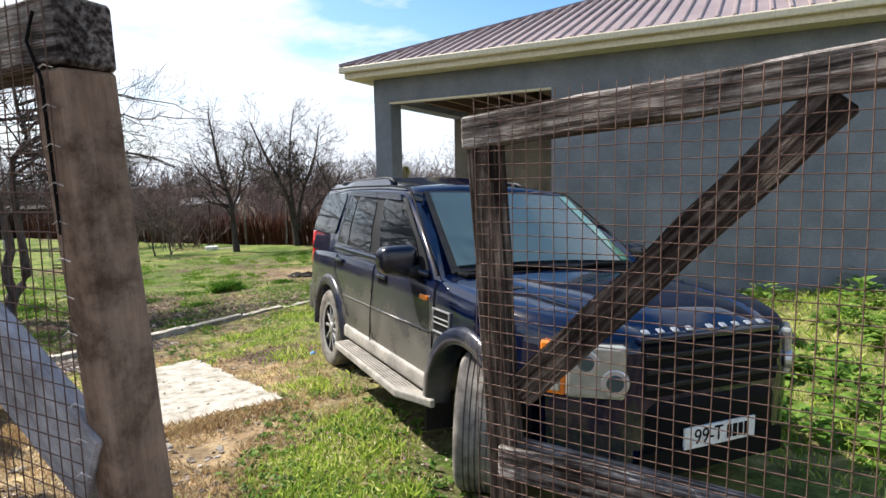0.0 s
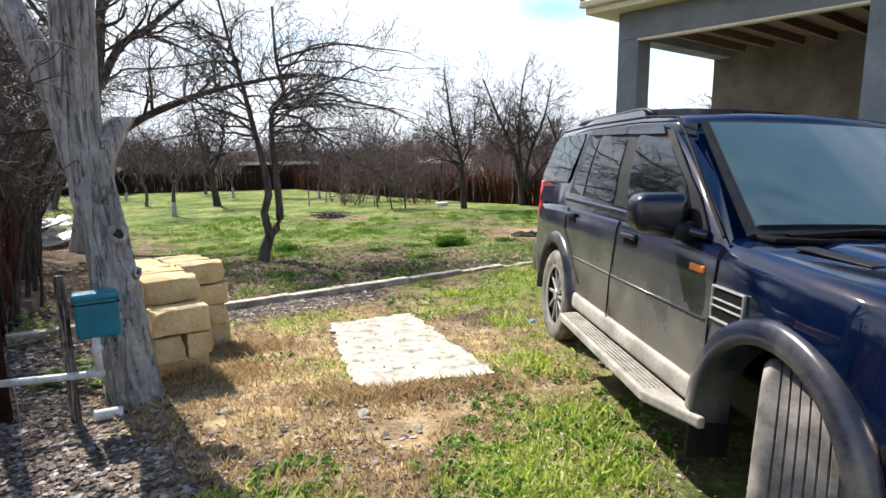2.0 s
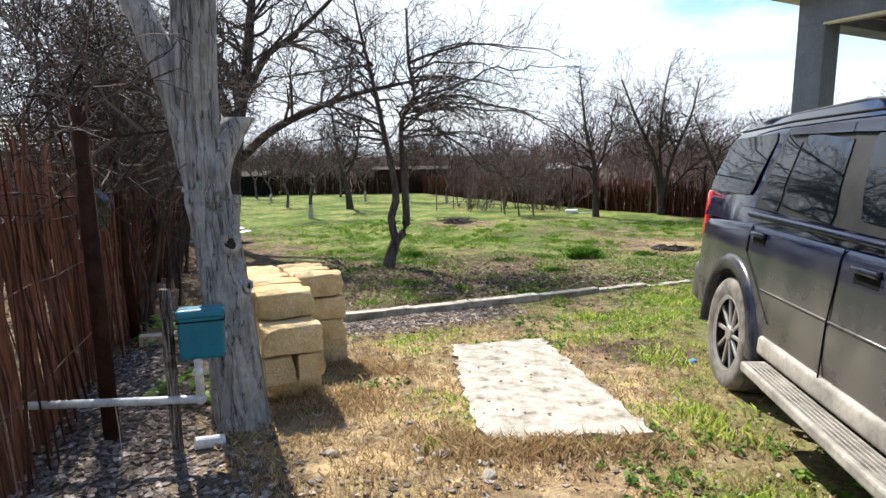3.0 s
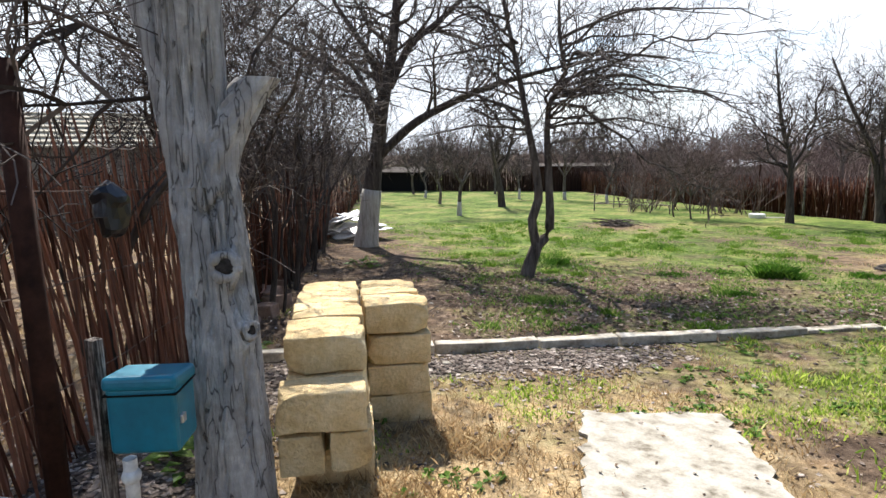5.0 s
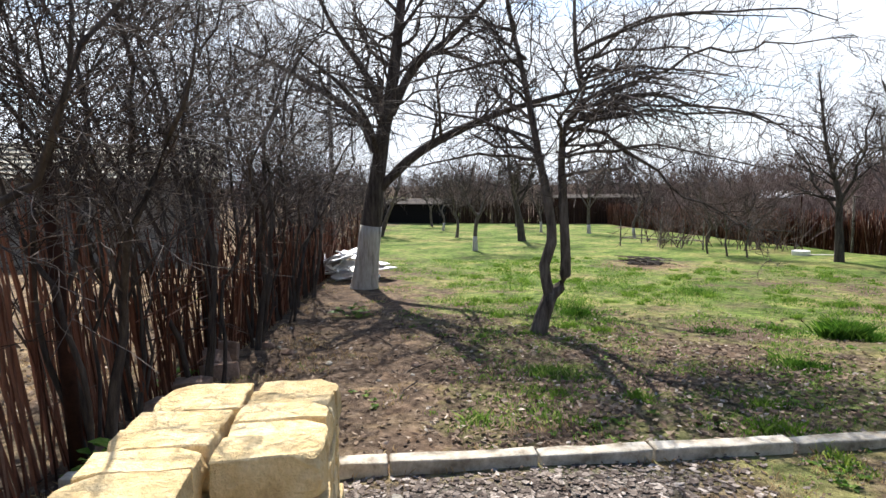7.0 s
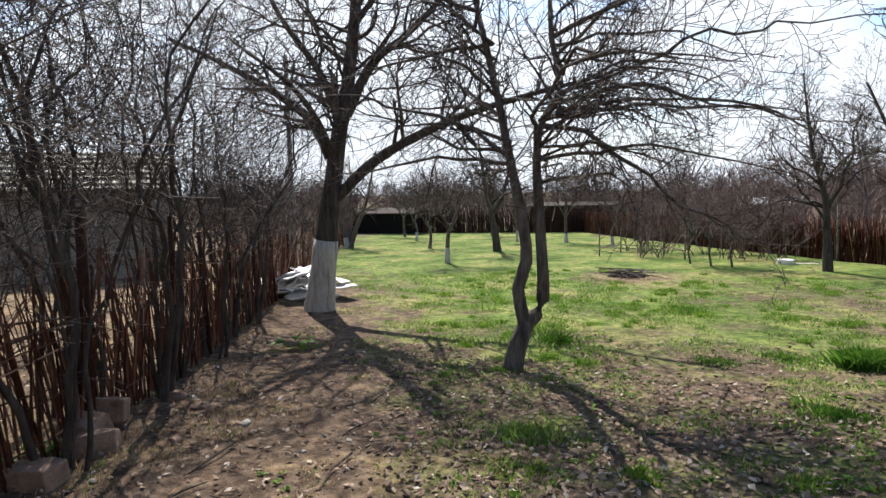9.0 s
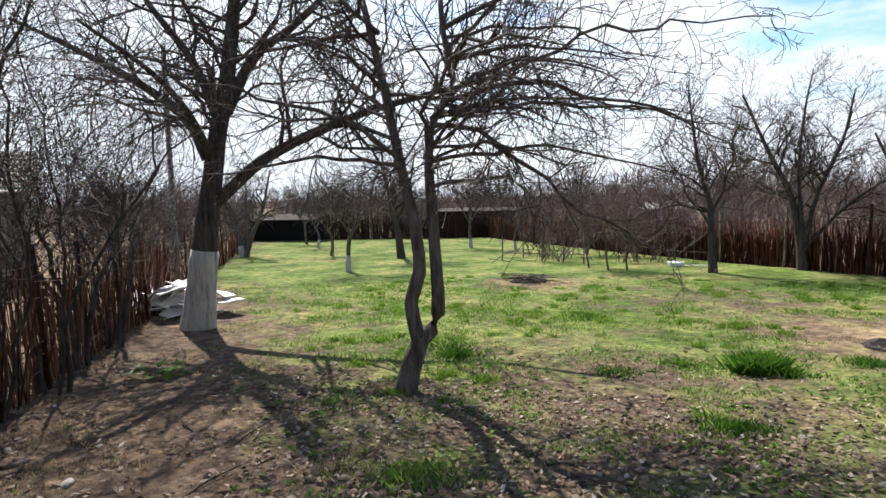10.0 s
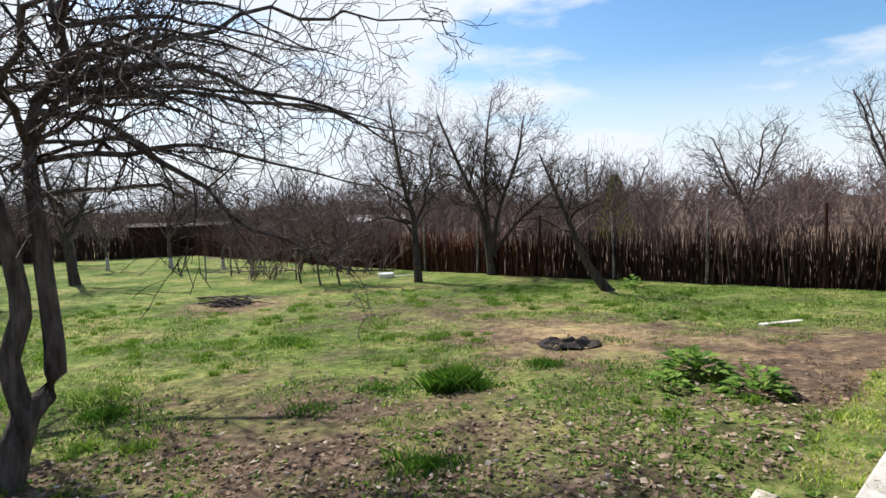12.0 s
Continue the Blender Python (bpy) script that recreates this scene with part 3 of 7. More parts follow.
# hipped roof sheets with raised ribs
RISE = 0.42
top_z = EAVE_Z + 0.2
half = DEEP / 2 + OV
rv = [(-OV - 0.08, -OV - 0.1, top_z), (LEN + OV, -OV - 0.1, top_z), (LEN + OV - half, DEEP / 2, top_z + half * RISE), (-OV - 0.08 + half, DEEP / 2, top_z + half * RISE),
      (-OV - 0.08, DEEP + OV, top_z), (LEN + OV, DEEP + OV, top_z)]
roof = mpart("roof", rv, [(0, 1, 2, 3), (4, 0, 3), (5, 4, 3, 2), (1, 5, 2)], ROOF, house, "brown profiled metal roof")
for k in range(70):
    s0 = -OV + 0.05 + k * 0.225
    if s0 > LEN + OV - 0.1:
        break
    run = min(s0 + OV + 0.08, LEN + OV - s0, half)
    if run < 0.15:
        continue
    a, b2 = Vector((s0, -OV - 0.1, top_z)), Vector((s0, -OV - 0.1 + run, top_z + run * RISE))
    w = 0.03
    up = Vector((0, 0, 0.035))
    q = [a - Vector((w, 0, 0)), a + Vector((w, 0, 0)), a + up + Vector((w * 0.5, 0, 0)), a + up - Vector((w * 0.5, 0, 0))]
    q2 = [v + (b2 - a) for v in q]
    vs = [tuple(v) for v in q + q2]
    mpart("roof_rib", vs, [(0, 1, 2, 3), (1, 5, 6, 2), (2, 6, 7, 3), (3, 7, 4, 0), (4, 7, 6, 5)], ROOF, roof)
hip = (Vector(rv[0]), Vector(rv[3]))
acc = ([], [])
tube(acc, [hip[0] + Vector((0, 0, 0.02)), hip[1] + Vector((0, 0, 0.02))], [0.06, 0.06], 6)
mpart("hip_cap", *acc, ROOF, roof)


# ---- fences of reeds and sticks ----
def stick_mesh(name, h, r, bend, sides=4, seed=0):
    rg = random.Random(seed)
    pts = [Vector((0, 0, 0))]
    for i in range(1, 4):
        pts.append(Vector((rg.uniform(-bend, bend), rg.uniform(-bend, bend), h * i / 3)))
    acc = ([], [])
    tube(acc, pts, [r, r * 0.9, r * 0.75, r * 0.45], sides)
    me = mesh_from(name, *acc)
    me.materials.append(REED)
    return me


fence_left = empty("reed_fence", pose(0, 0, 0), "tall fence of reddish reed sticks wired to posts", "fence", kind="structure")
sticks = [stick_mesh("reed", random.Random(i).uniform(1.45, 2.0), random.Random(i).uniform(0.008, 0.0135), 0.04, 4, i) for i in range(14)]
rng = random.Random(21)
FZ = math.degrees(math.atan2(FENCE_DIR.y, FENCE_DIR.x))
for k in range(188):
    s0 = 0.05 + k * 0.0255 + rng.uniform(-0.008, 0.008)
    c = FENCE_A + FENCE_DIR * s0
    off = rng.uniform(-0.03, 0.03) - 0.13
    o = new("reed", rng.choice(sticks))
    o.parent = fence_left
    lean = Matrix.Rotation(radians(rng.gauss(-9, 3.0)), 4, Vector((-FENCE_DIR.y, FENCE_DIR.x, 0)))
    o.matrix_basis = pose(c.x + off * 0.8, c.y + off * 0.5, surf_z(c.x, c.y) - 0.03) @ lean @ pose(0, 0, 0, rng.gauss(0, 2), rng.gauss(0, 2), rng.uniform(0, 360))


def stick_run(a, d, s0, s1, step, h0, h1, r0, r1, rng, jitter=0.05, lean=0.06, z_off=-0.03, sides=3, slant=0.0):
    """Joined sticks along a line of the plan."""
    acc = ([], [])
    s = s0
    while s < s1:
        c = a + d * s
        o = rng.uniform(-jitter, jitter)
        x, y = c.x + d.y * o, c.y - d.x * o
        h = rng.uniform(h0, h1)
        z = ground_z(x, y) + z_off
        lx, ly = rng.gauss(0, lean) + d.x * slant, rng.gauss(0, lean) + d.y * slant
        p0 = Vector((x, y, z))
        r = rng.uniform(r0, r1)
        tube(acc, [p0, p0 + Vector((lx * h * 0.5, ly * h * 0.5, h * 0.55)), p0 + Vector((lx * h, ly * h, h))], [r, r * 0.9, r * 0.5], sides)
        s += step * rng.uniform(0.6, 1.4)
    return acc


rng = random.Random(33)
o = mpart("reeds", *stick_run(FENCE_A, FENCE_DIR, 0.0, 4.9, 0.085, 0.9, 1.9, 0.004, 0.009, rng, 0.05, 0.07, slant=-0.14), REED_J, fence_left)
o["kind"] = "stuff"
o = mpart("reed_mat", *stick_run(FENCE_A - Vector((0.14, 0.1)), FENCE_DIR, -0.2, 3.4, 0.026, 0.42, 0.58, 0.005, 0.010, rng, 0.02, 0.05, 0.98, slant=-0.14), REED_J, fence_left, "loose brown reed mat along the upper fence")
o["kind"] = "stuff"
o = mpart("reeds", *stick_run(FENCE_A, FENCE_DIR, 4.9, 46.0, 0.07, 0.9, 1.6, 0.006, 0.014, rng, 0.10, 0.14), REED_J, fence_left)
o["kind"] = "stuff"
o = mpart("reeds", *stick_run(FENCE_A, FENCE_DIR, 4.9, 17.0, 0.028, 1.0, 1.6, 0.006, 0.012, rng, 0.05, 0.07, slant=-0.16), REED_J, fence_left)
o["kind"] = "stuff"
acc = ([], [])
for k in range(46):
    s0, z0 = rng.uniform(4.7, 15.5), rng.uniform(0.15, 1.45)
    a, b2 = FENCE_A + FENCE_DIR * s0, FENCE_A + FENCE_DIR * (s0 + rng.uniform(0.9, 1.8))
    pa = Vector((a.x + 0.05, a.y + 0.03, ground_z(a.x, a.y) + z0))
    pb2 = Vector((b2.x + 0.05, b2.y + 0.03, ground_z(b2.x, b2.y) + z0 + rng.uniform(-0.12, 0.12)))
    tube(acc, [pa, pa.lerp(pb2, 0.5) + Vector((0, 0, rng.uniform(-0.03, 0.03))), pb2], [0.008, 0.009, 0.006], 4)
o = mpart("cross_canes", *acc, REED_J, fence_left, "thin canes woven across the fence")
o["kind"] = "stuff"
for z in (0.45, 0.95, 1.4):
    acc = ([], [])
    pts = [Vector((*(FENCE_A + FENCE_DIR * (i * 0.5)), 0)) for i in range(93)]
    for p in pts:
        p.z = ground_z(p.x, p.y) + z + rng.uniform(-0.015, 0.015)
    tube(acc, pts, [0.004] * len(pts), 4)
    mpart("fence_wire", *acc, WIRE, fence_left)
posts = [1.22, 3.9, 6.4, 8.4, 9.6, 11.0, 12.6, 14.4, 16.5, 19, 22, 25, 28, 32, 36, 40, 44]
for i, s0 in enumerate(posts):
    c = FENCE_A + FENCE_DIR * s0
    h = 1.9 if i < 4 else 1.7
    b = cyl(0.045 if i < 3 else 0.035, 0.042 if i < 3 else 0.03, h, pose(0, 0, h / 2), 10)
    rough_up(b, 0.006, 7, s0)
    p = part("fence_post", b, RUST, fence_left, smooth=True)
    o2 = 0.24 if i == 0 else 0.07
    p.matrix_basis = pose(c.x + 0.825 * o2, c.y + 0.565 * o2, ground_z(c.x, c.y) - 0.05, rng.uniform(-2, 2) * (i > 0), rng.uniform(-3, 1) * (i > 0), 0)

fence_right = empty("stick_fence", pose(0, 0, 0), "brown fence of close-set sticks round the lawn, sun and shade put into its colours", "fence", kind="structure")
rng = random.Random(41)
# one fence in stretches: shade-darkened colour near, sun-brightened colours beyond
for s0, s1, mat in ((0, 16.5, REED_SHADED), (16.5, 28.0, REED_FAR), (28.0, 44.0, REED_J)):
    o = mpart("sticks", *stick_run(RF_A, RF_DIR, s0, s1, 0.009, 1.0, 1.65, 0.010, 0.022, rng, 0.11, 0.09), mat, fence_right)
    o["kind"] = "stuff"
for k in range(16):
    c = RF_A + RF_DIR * (1.2 + k * 2.7)
    b = cyl(0.05, 0.04, 2.1, pose(0, 0, 1.05), 8)
    rough_up(b, 0.01, 5, k)
    p = part("fence_post", b, OLDWOOD if k % 3 else RUST, fence_right)
    p.matrix_basis = pose(c.x - 0.08, c.y - 0.06, ground_z(c.x, c.y) - 0.05, rng.uniform(-3, 3), rng.uniform(-3, 3), 0)
BF_A = RF_A + RF_DIR * 44.0
BF_B = FENCE_A + FENCE_DIR * 46.0
BF_DIR = (BF_B - BF_A).normalized()
fence_back = empty("stick_fence", pose(0, 0, 0), "stick fence closing the far end of the lawn, shade put into its dark colour", "fence", kind="structure")
o = mpart("sticks", *stick_run(BF_A, BF_DIR, 0, (BF_B - BF_A).length, 0.016, 1.2, 1.8, 0.014, 0.028, rng, 0.12, 0.06), REED_SHADED, fence_back)
o["kind"] = "stuff"


# ---- trees ----
def at_ground(x, y, dz=-0.04):
    return Vector((x, y, ground_z(x, y) + dz))


def limb(acc, base, ctrl, r0, r1, sides=10, step=0.22, lump=0.0, flare=0.0):
    """A main limb through control points given from the tree's foot."""
    path = [base + p for p in smooth_path(ctrl, step)]
    n = len(path) - 1
    if r0 < 0.07:
        for i in range(1, n + 1):
            path[i] += noise.noise_vector(path[i] * 1.9 + Vector((r0 * 900, 0, 0))) * 0.16 * min(1.0, i / n * 2) + noise.noise_vector(path[i] * 6.0) * 0.035
    radii = []
    for i in range(n + 1):
        f = i / n
        r = r0 + (r1 - r0) * f + flare * math.exp(-f * 9)
        radii.append(r * (1 + lump * noise.noise(path[i] * 2.3)))
    tube(acc, path, radii, sides)
    return path


def tree(x, y, name, label, wood, limbs, twig_mat=None, whitewash=0.0, seed=1, group=""):
    """limbs: (control points, r0, r1, side branches, their length, depth, lo, droop, kids)."""
    base = at_ground(x, y)
    rg = random.Random(seed)
    root = empty(name, Matrix.Translation(base), label, "tree", group)
    crown = ([], [])
    O = Vector((0, 0, 0))
    for i, (ctrl, r0, r1, count, ln, depth, lo, droop, kids) in enumerate(limbs):
        acc = ([], [])
        path = limb(acc, O, ctrl, r0, r1, 12 if r0 > 0.08 else 7, 0.2, 0.12, r0 * 0.35 if i == 0 else 0.0)
        mpart("trunk" if i == 0 else "limb", *acc, wood, root, smooth=True)
        dress(crown, rg, path, r0, r1, count, ln, depth, lo, 0.9, droop, kids)
    o = mpart("crown", *crown, twig_mat or TWIG, root, "bare twigs")
    if whitewash:
        acc = ([], [])
        ctrl, r0, r1 = limbs[0][:3]
        path = smooth_path(ctrl, 0.2)
        cut = [p for p in path if p.z < whitewash]
        n = len(path) - 1
        radii = []
        for i, p in enumerate(cut):
            f = i / n
            r = r0 + (r1 - r0) * f + r0 * 0.35 * math.exp(-f * 9)
            radii.append(r * (1 + 0.12 * noise.noise(p * 2.3)) + 0.006)
        tube(acc, cut, radii, 12)
        mpart("whitewash", *acc, WHITEWASH, root, "flaking whitewash on the foot of the trunk", True)
    return root


def sweeping(rg, stems, count, reach, lo, hi, r0, droop, az=(0, 6.28), twigs=10, ln=0.7):
    """Long arching side limbs from a set of stem places."""
    out = []
    for k in range(count):
        x, y, z = stems[rg.randrange(len(stems))]
        z = rg.uniform(lo, hi)
        near = min(stems, key=lambda q: abs(q[2] - z))
        x, y = near[0], near[1]
        a = rg.uniform(*az)
        L = reach * rg.uniform(0.6, 1.1)
        d = Vector((math.cos(a), math.sin(a), 0))
        c, rise = Vector((x, y, z)), rg.uniform(-0.1, 0.5)
        b1 = d.cross(Vector((0, 0, 1))) * rg.uniform(-0.25, 0.25)
        pts = [c, c + d * L * 0.3 + Vector((0, 0, rise * L * 0.4)) + b1 * 0.5, c + d * L * 0.65 + Vector((0, 0, rise * L * 0.55 - droop * L * 0.25)) + b1, c + d * L + Vector((0, 0, rise * L * 0.5 - droop * L * 0.8)) + b1 * 1.6]
        out.append(([tuple(p) for p in pts], r0 * rg.uniform(0.7, 1.1), 0.005, twigs, ln, 1, 0.15, 0.03, 4))
    return out



tree(-8.58, 14.57, "walnut_tree", "large bare tree with a whitewashed trunk foot", BARK_DARK, [
    ([(0, 0, -0.1), (0.23, 0.11, 1.76), (0.36, 0.17, 2.6), (0.48, 0.23, 3.43), (0.66, 0.32, 4.35), (0.85, 0.41, 5.85), (1.0, 0.5, 7.4)], 0.24, 0.06, 12, 2.4, 2, 0.5, 0.02, 5),
    ([(0.36, 0.18, 2.2), (1.12, 0.55, 2.95), (2.08, 1.02, 3.5), (2.93, 1.43, 3.84), (3.96, 1.6, 4.07), (5.0, 1.5, 4.2)], 0.12, 0.03, 14, 1.7, 2, 0.25, 0.03, 5),
    ([(0.62, 0.3, 3.8), (1.09, 0.53, 4.74), (1.66, 0.81, 5.23), (2.4, 0.9, 5.8), (3.2, 0.6, 6.3)], 0.11, 0.03, 10, 1.8, 2, 0.25, 0.02, 5),
    ([(0.3, 0.14, 3.0), (0.02, 0.01, 3.7), (-0.7, -0.34, 4.33), (-1.6, -0.78, 4.9), (-2.6, -1.04, 5.4)], 0.10, 0.025, 12, 1.8, 2, 0.2, 0.02, 5),
    ([(0.5, 0.22, 3.7), (0.16, 0.08, 4.66), (-0.27, -0.4, 5.58), (-0.5, -0.9, 6.6)], 0.09, 0.025, 9, 1.7, 2, 0.2, 0.02, 5),
    ([(0.4, 0.2, 2.9), (0.6, -0.5, 3.6), (0.8, -1.4, 4.1), (0.7, -2.5, 4.6)], 0.08, 0.02, 9, 1.5, 2, 0.2, 0.02, 5),
] + sweeping(random.Random(73), [(0.45, 0.22, 3.3), (0.6, 0.3, 4.0), (0.75, 0.36, 5.0), (0.9, 0.43, 6.0)], 14, 3.2, 3.2, 6.0, 0.04, 0.2, (0, 6.28), 12, 0.9), whitewash=1.55, seed=3)

S2_PTS = [(0.3, 0.15, 2.3), (0.33, 0.16, 2.7), (0.5, 0.25, 3.2), (0.48, 0.23, 3.7), (0.44, 0.21, 4.3)]
S1_PTS = [(0.05, 0.03, 2.4), (-0.05, -0.02, 3.0), (-0.13, -0.06, 3.4), (-0.3, -0.15, 4.2)]
tree(-3.5, 12.04, "fruit_tree", "slender bare fruit tree forked low above the lawn", BARK_GREY, [
    ([(0, 0, -0.1), (0.09, 0.04, 0.3), (0.19, 0.1, 0.62)], 0.12, 0.105, 0, 1, 0, 0.9, 0, 0),
    ([(0.17, 0.08, 0.58), (0.10, 0.05, 1.0), (0.19, 0.09, 1.32), (0.16, 0.08, 1.76), (0.02, 0.01, 2.56), (-0.13, -0.06, 3.41), (-0.31, -0.15, 4.3), (-0.4, -0.3, 5.0)], 0.082, 0.018, 16, 1.5, 2, 0.45, 0.05, 5),
    ([(0.21, 0.1, 0.6), (0.36, 0.17, 0.87), (0.34, 0.16, 1.63), (0.3, 0.15, 2.5), (0.36, 0.18, 2.92), (0.55, 0.27, 3.31), (0.46, 0.22, 3.81), (0.43, 0.21, 4.8)], 0.082, 0.018, 14, 1.4, 2, 0.5, 0.05, 5),
    ([(0.5, 0.2, 3.2), (0.96, 0.21, 3.3), (1.65, 0.36, 3.55), (2.45, 0.53, 3.7), (3.5, 0.6, 3.7)], 0.026, 0.006, 16, 1.0, 2, 0.15, 0.03, 4),
    ([(0.36, 0.18, 2.86), (0.84, 0.18, 2.75), (1.36, 0.3, 2.4), (1.9, 0.41, 1.95), (2.44, 0.53, 1.6), (3.0, 0.55, 1.45)], 0.03, 0.006, 16, 0.9, 2, 0.12, 0.06, 4),
    ([(0.45, 0.22, 3.1), (1.17, 0.26, 3.21), (1.91, 0.42, 3.14), (2.71, 0.59, 2.85), (3.3, 0.6, 2.5)], 0.03, 0.006, 16, 0.9, 2, 0.12, 0.05, 4),
    ([(0.05, 0.02, 2.5), (-0.5, -0.3, 2.95), (-1.2, -0.5, 3.2), (-2.0, -0.7, 3.3)], 0.03, 0.007, 12, 0.9, 2, 0.15, 0.03, 4),
    ([(0.3, 0.15, 2.6), (0.6, -0.6, 3.0), (1.2, -1.2, 3.2), (2.0, -1.7, 3.1)], 0.028, 0.006, 12, 0.9, 2, 0.15, 0.04, 4),
] + sweeping(random.Random(71), S2_PTS, 18, 2.9, 2.2, 3.9, 0.026, 0.16, (-1.2, 1.4), 14, 0.75) + sweeping(random.Random(72), S1_PTS, 12, 2.2, 2.3, 4.2, 0.026, 0.12, (1.2, 5.4), 14, 0.75), seed=7)

tree(-11.54, 30.4, "fruit_tree", "bare orchard tree at the far side of the lawn", BARK_DARK, [
    ([(0, 0, -0.1), (-0.1, -0.06, 1.0), (-0.25, -0.15, 1.9), (-0.5, -0.3, 3.4), (-0.72, -0.41, 5.2)], 0.17, 0.03, 14, 1.8, 2, 0.35, 0.02, 5),
    ([(-0.2, -0.1, 1.7), (0.3, 0.15, 2.8), (0.63, 0.36, 4.85)], 0.1, 0.03, 12, 1.7, 2, 0.3, 0.02, 5),
], seed=11, group="orchard trees")
tree(0.87, 26.3, "fruit_tree", "bare upright tree beside the stick fence", BARK_DARK, [
    ([(0, 0, -0.1), (-0.07, 0, 1.24), (-0.14, 0, 2.2), (-0.5, 0.02, 3.6), (-0.82, 0.02, 5.9)], 0.12, 0.02, 28, 1.7, 2, 0.3, -0.03, 5),
    ([(-0.1, 0, 1.7), (0.35, -0.02, 3.0), (0.72, -0.02, 4.9)], 0.06, 0.015, 24, 1.6, 2, 0.3, -0.03, 5),
    ([(-0.1, 0, 1.5), (-0.9, 0.3, 2.8), (-1.6, 0.3, 4.2)], 0.05, 0.012, 20, 1.4, 2, 0.3, -0.03, 5),
], seed=13, group="orchard trees")
tree(5.45, 21.8, "leaning_tree", "bare tree leaning far over beside the fence", BARK_DARK, [
    ([(0.1, 0, -0.1), (-0.4, 0.01, 0.5), (-0.76, 0.02, 1.11), (-1.05, 0.03, 1.84), (-1.55, 0.05, 2.99), (-1.8, 0.1, 3.6)], 0.12, 0.02, 18, 1.2, 2, 0.45, 0.0, 5),
], seed=17, group="orchard trees")
tree(3.6, 27.6, "fence_tree", "broad bare many-stemmed tree at the fence", BARK_DARK, [
    ([(0, 0, -0.1), (-0.1, 0.1, 1.0), (-0.4, 0.1, 2.4), (-1.2, 0.2, 4.2), (-1.8, 0.3, 5.7)], 0.14, 0.025, 24, 1.9, 2, 0.3, 0.0, 6),
    ([(0, 0, 0.8), (0.3, 0, 2.4), (0.9, -0.1, 4.0), (1.2, -0.1, 5.6)], 0.10, 0.02, 24, 1.8, 2, 0.25, 0.0, 6),
    ([(0, 0, 0.7), (0.9, -0.2, 1.9), (2.2, -0.3, 3.0), (3.2, -0.3, 3.6)], 0.07, 0.018, 20, 1.6, 2, 0.25, 0.0, 6),
    ([(0, 0, 0.9), (-0.2, 0, 3.0), (-0.1, 0, 5.0), (0.1, 0, 6.3)], 0.08, 0.018, 20, 1.8, 2, 0.3, 0.0, 6),
], seed=19, group="orchard trees")


tree(-19.6, 29.7, "fence_tree", "bare tree of several leaning stems by the far fence", BARK_GREY, [
    ([(0, 0, -0.1), (-0.3, 0.1, 1.0), (-0.9, 0.2, 2.2), (-1.5, 0.3, 4.0)], 0.15, 0.03, 14, 1.6, 2, 0.35, 0.0, 5),
    ([(0.1, 0, -0.1), (0.5, 0.1, 1.1), (1.1, 0.2, 2.4), (1.6, 0.2, 4.2)], 0.14, 0.03, 14, 1.6, 2, 0.35, 0.0, 5),
    ([(0, 0.1, 0.2), (0.05, 0.2, 1.5), (0.1, 0.3, 3.0), (0.0, 0.3, 4.8)], 0.10, 0.02, 14, 1.6, 2, 0.35, 0.0, 5),
], whitewash=0.7, seed=23, group="orchard trees")


def simple_tree(x, y, h, seed, name="fruit_tree", label="small bare orchard tree on the lawn", wood=None, whitewash=0.0, twig=None, wide=1.0, group="orchard trees", girth=0.023):
    rg = random.Random(seed)
    limbs = [([(0, 0, -0.1), (rg.uniform(-.1, .1), 0, h * 0.2), (rg.uniform(-.2, .2), rg.uniform(-.2, .2), h * 0.36)], girth * h, girth * 0.65 * h, 0, 1, 0, 0.9, 0, 0)]
    top = Vector(limbs[0][0][-1])
    for k in range(4):
        an = k * 1.57 + rg.uniform(-0.5, 0.5)
        d = Vector((math.cos(an), math.sin(an), 0)) * h * wide
        limbs.append(([tuple(top - Vector((0, 0, 0.05 * h))), tuple(top + d * 0.13 + Vector((0, 0, 0.18 * h))), tuple(top + d * 0.28 + Vector((0, 0, h * rg.uniform(0.38, 0.6))))],
                      0.010 * h, 0.004 * h, 15, h * 0.30, 2, 0.2, 0.0, 4))
    return tree(x, y, name, label, wood or BARK_GREY, limbs, twig, whitewash, seed, group)


for i, (x, y, h) in enumerate([(-13.0, 36.6, 3.4), (-10.3, 37.1, 4.6), (-19.2, 35.8, 3.6), (-11.0, 24.5, 4.2), (-15.5, 31.0, 3.8), (-7.3, 35.0, 3.6), (-3.8, 34.0, 3.6), (-22.0, 39.0, 4.0), (-16.5, 41.0, 4.2)]):
    simple_tree(x, y, h, 50 + i, whitewash=0.7 if i in (0, 1, 2, 3, 5) else 0.0)


# ---- the parked car ----
PAINT, pt, pb = nodes_of("dark_blue_car_paint")
p_n = noise_node(pt, 3.0, 6)
p_co = pt.nodes.new("ShaderNodeTexCoord")
p_sep = pt.nodes.new("ShaderNodeSeparateXYZ")
pt.links.new(p_co.outputs["Object"], p_sep.inputs["Vector"])
p_dirt = pt.nodes.new("ShaderNodeMapRange")
p_dirt.inputs["From Min"].default_value, p_dirt.inputs["From Max"].default_value = 1.12, 0.70
pt.links.new(p_sep.outputs["Z"], p_dirt.inputs["Value"])
p_mul = pt.nodes.new("ShaderNodeMath")
p_mul.operation = "MULTIPLY"
pt.links.new(p_dirt.outputs["Result"], p_mul.inputs[0])
p_r = ramp_node(pt, p_n.outputs["Fac"], [(0.3, (0.25,) * 3), (0.7, (0.85,) * 3)])
p_back = pt.nodes.new("ShaderNodeMapRange")
p_back.inputs["From Min"].default_value, p_back.inputs["From Max"].default_value = 2.72, 2.45
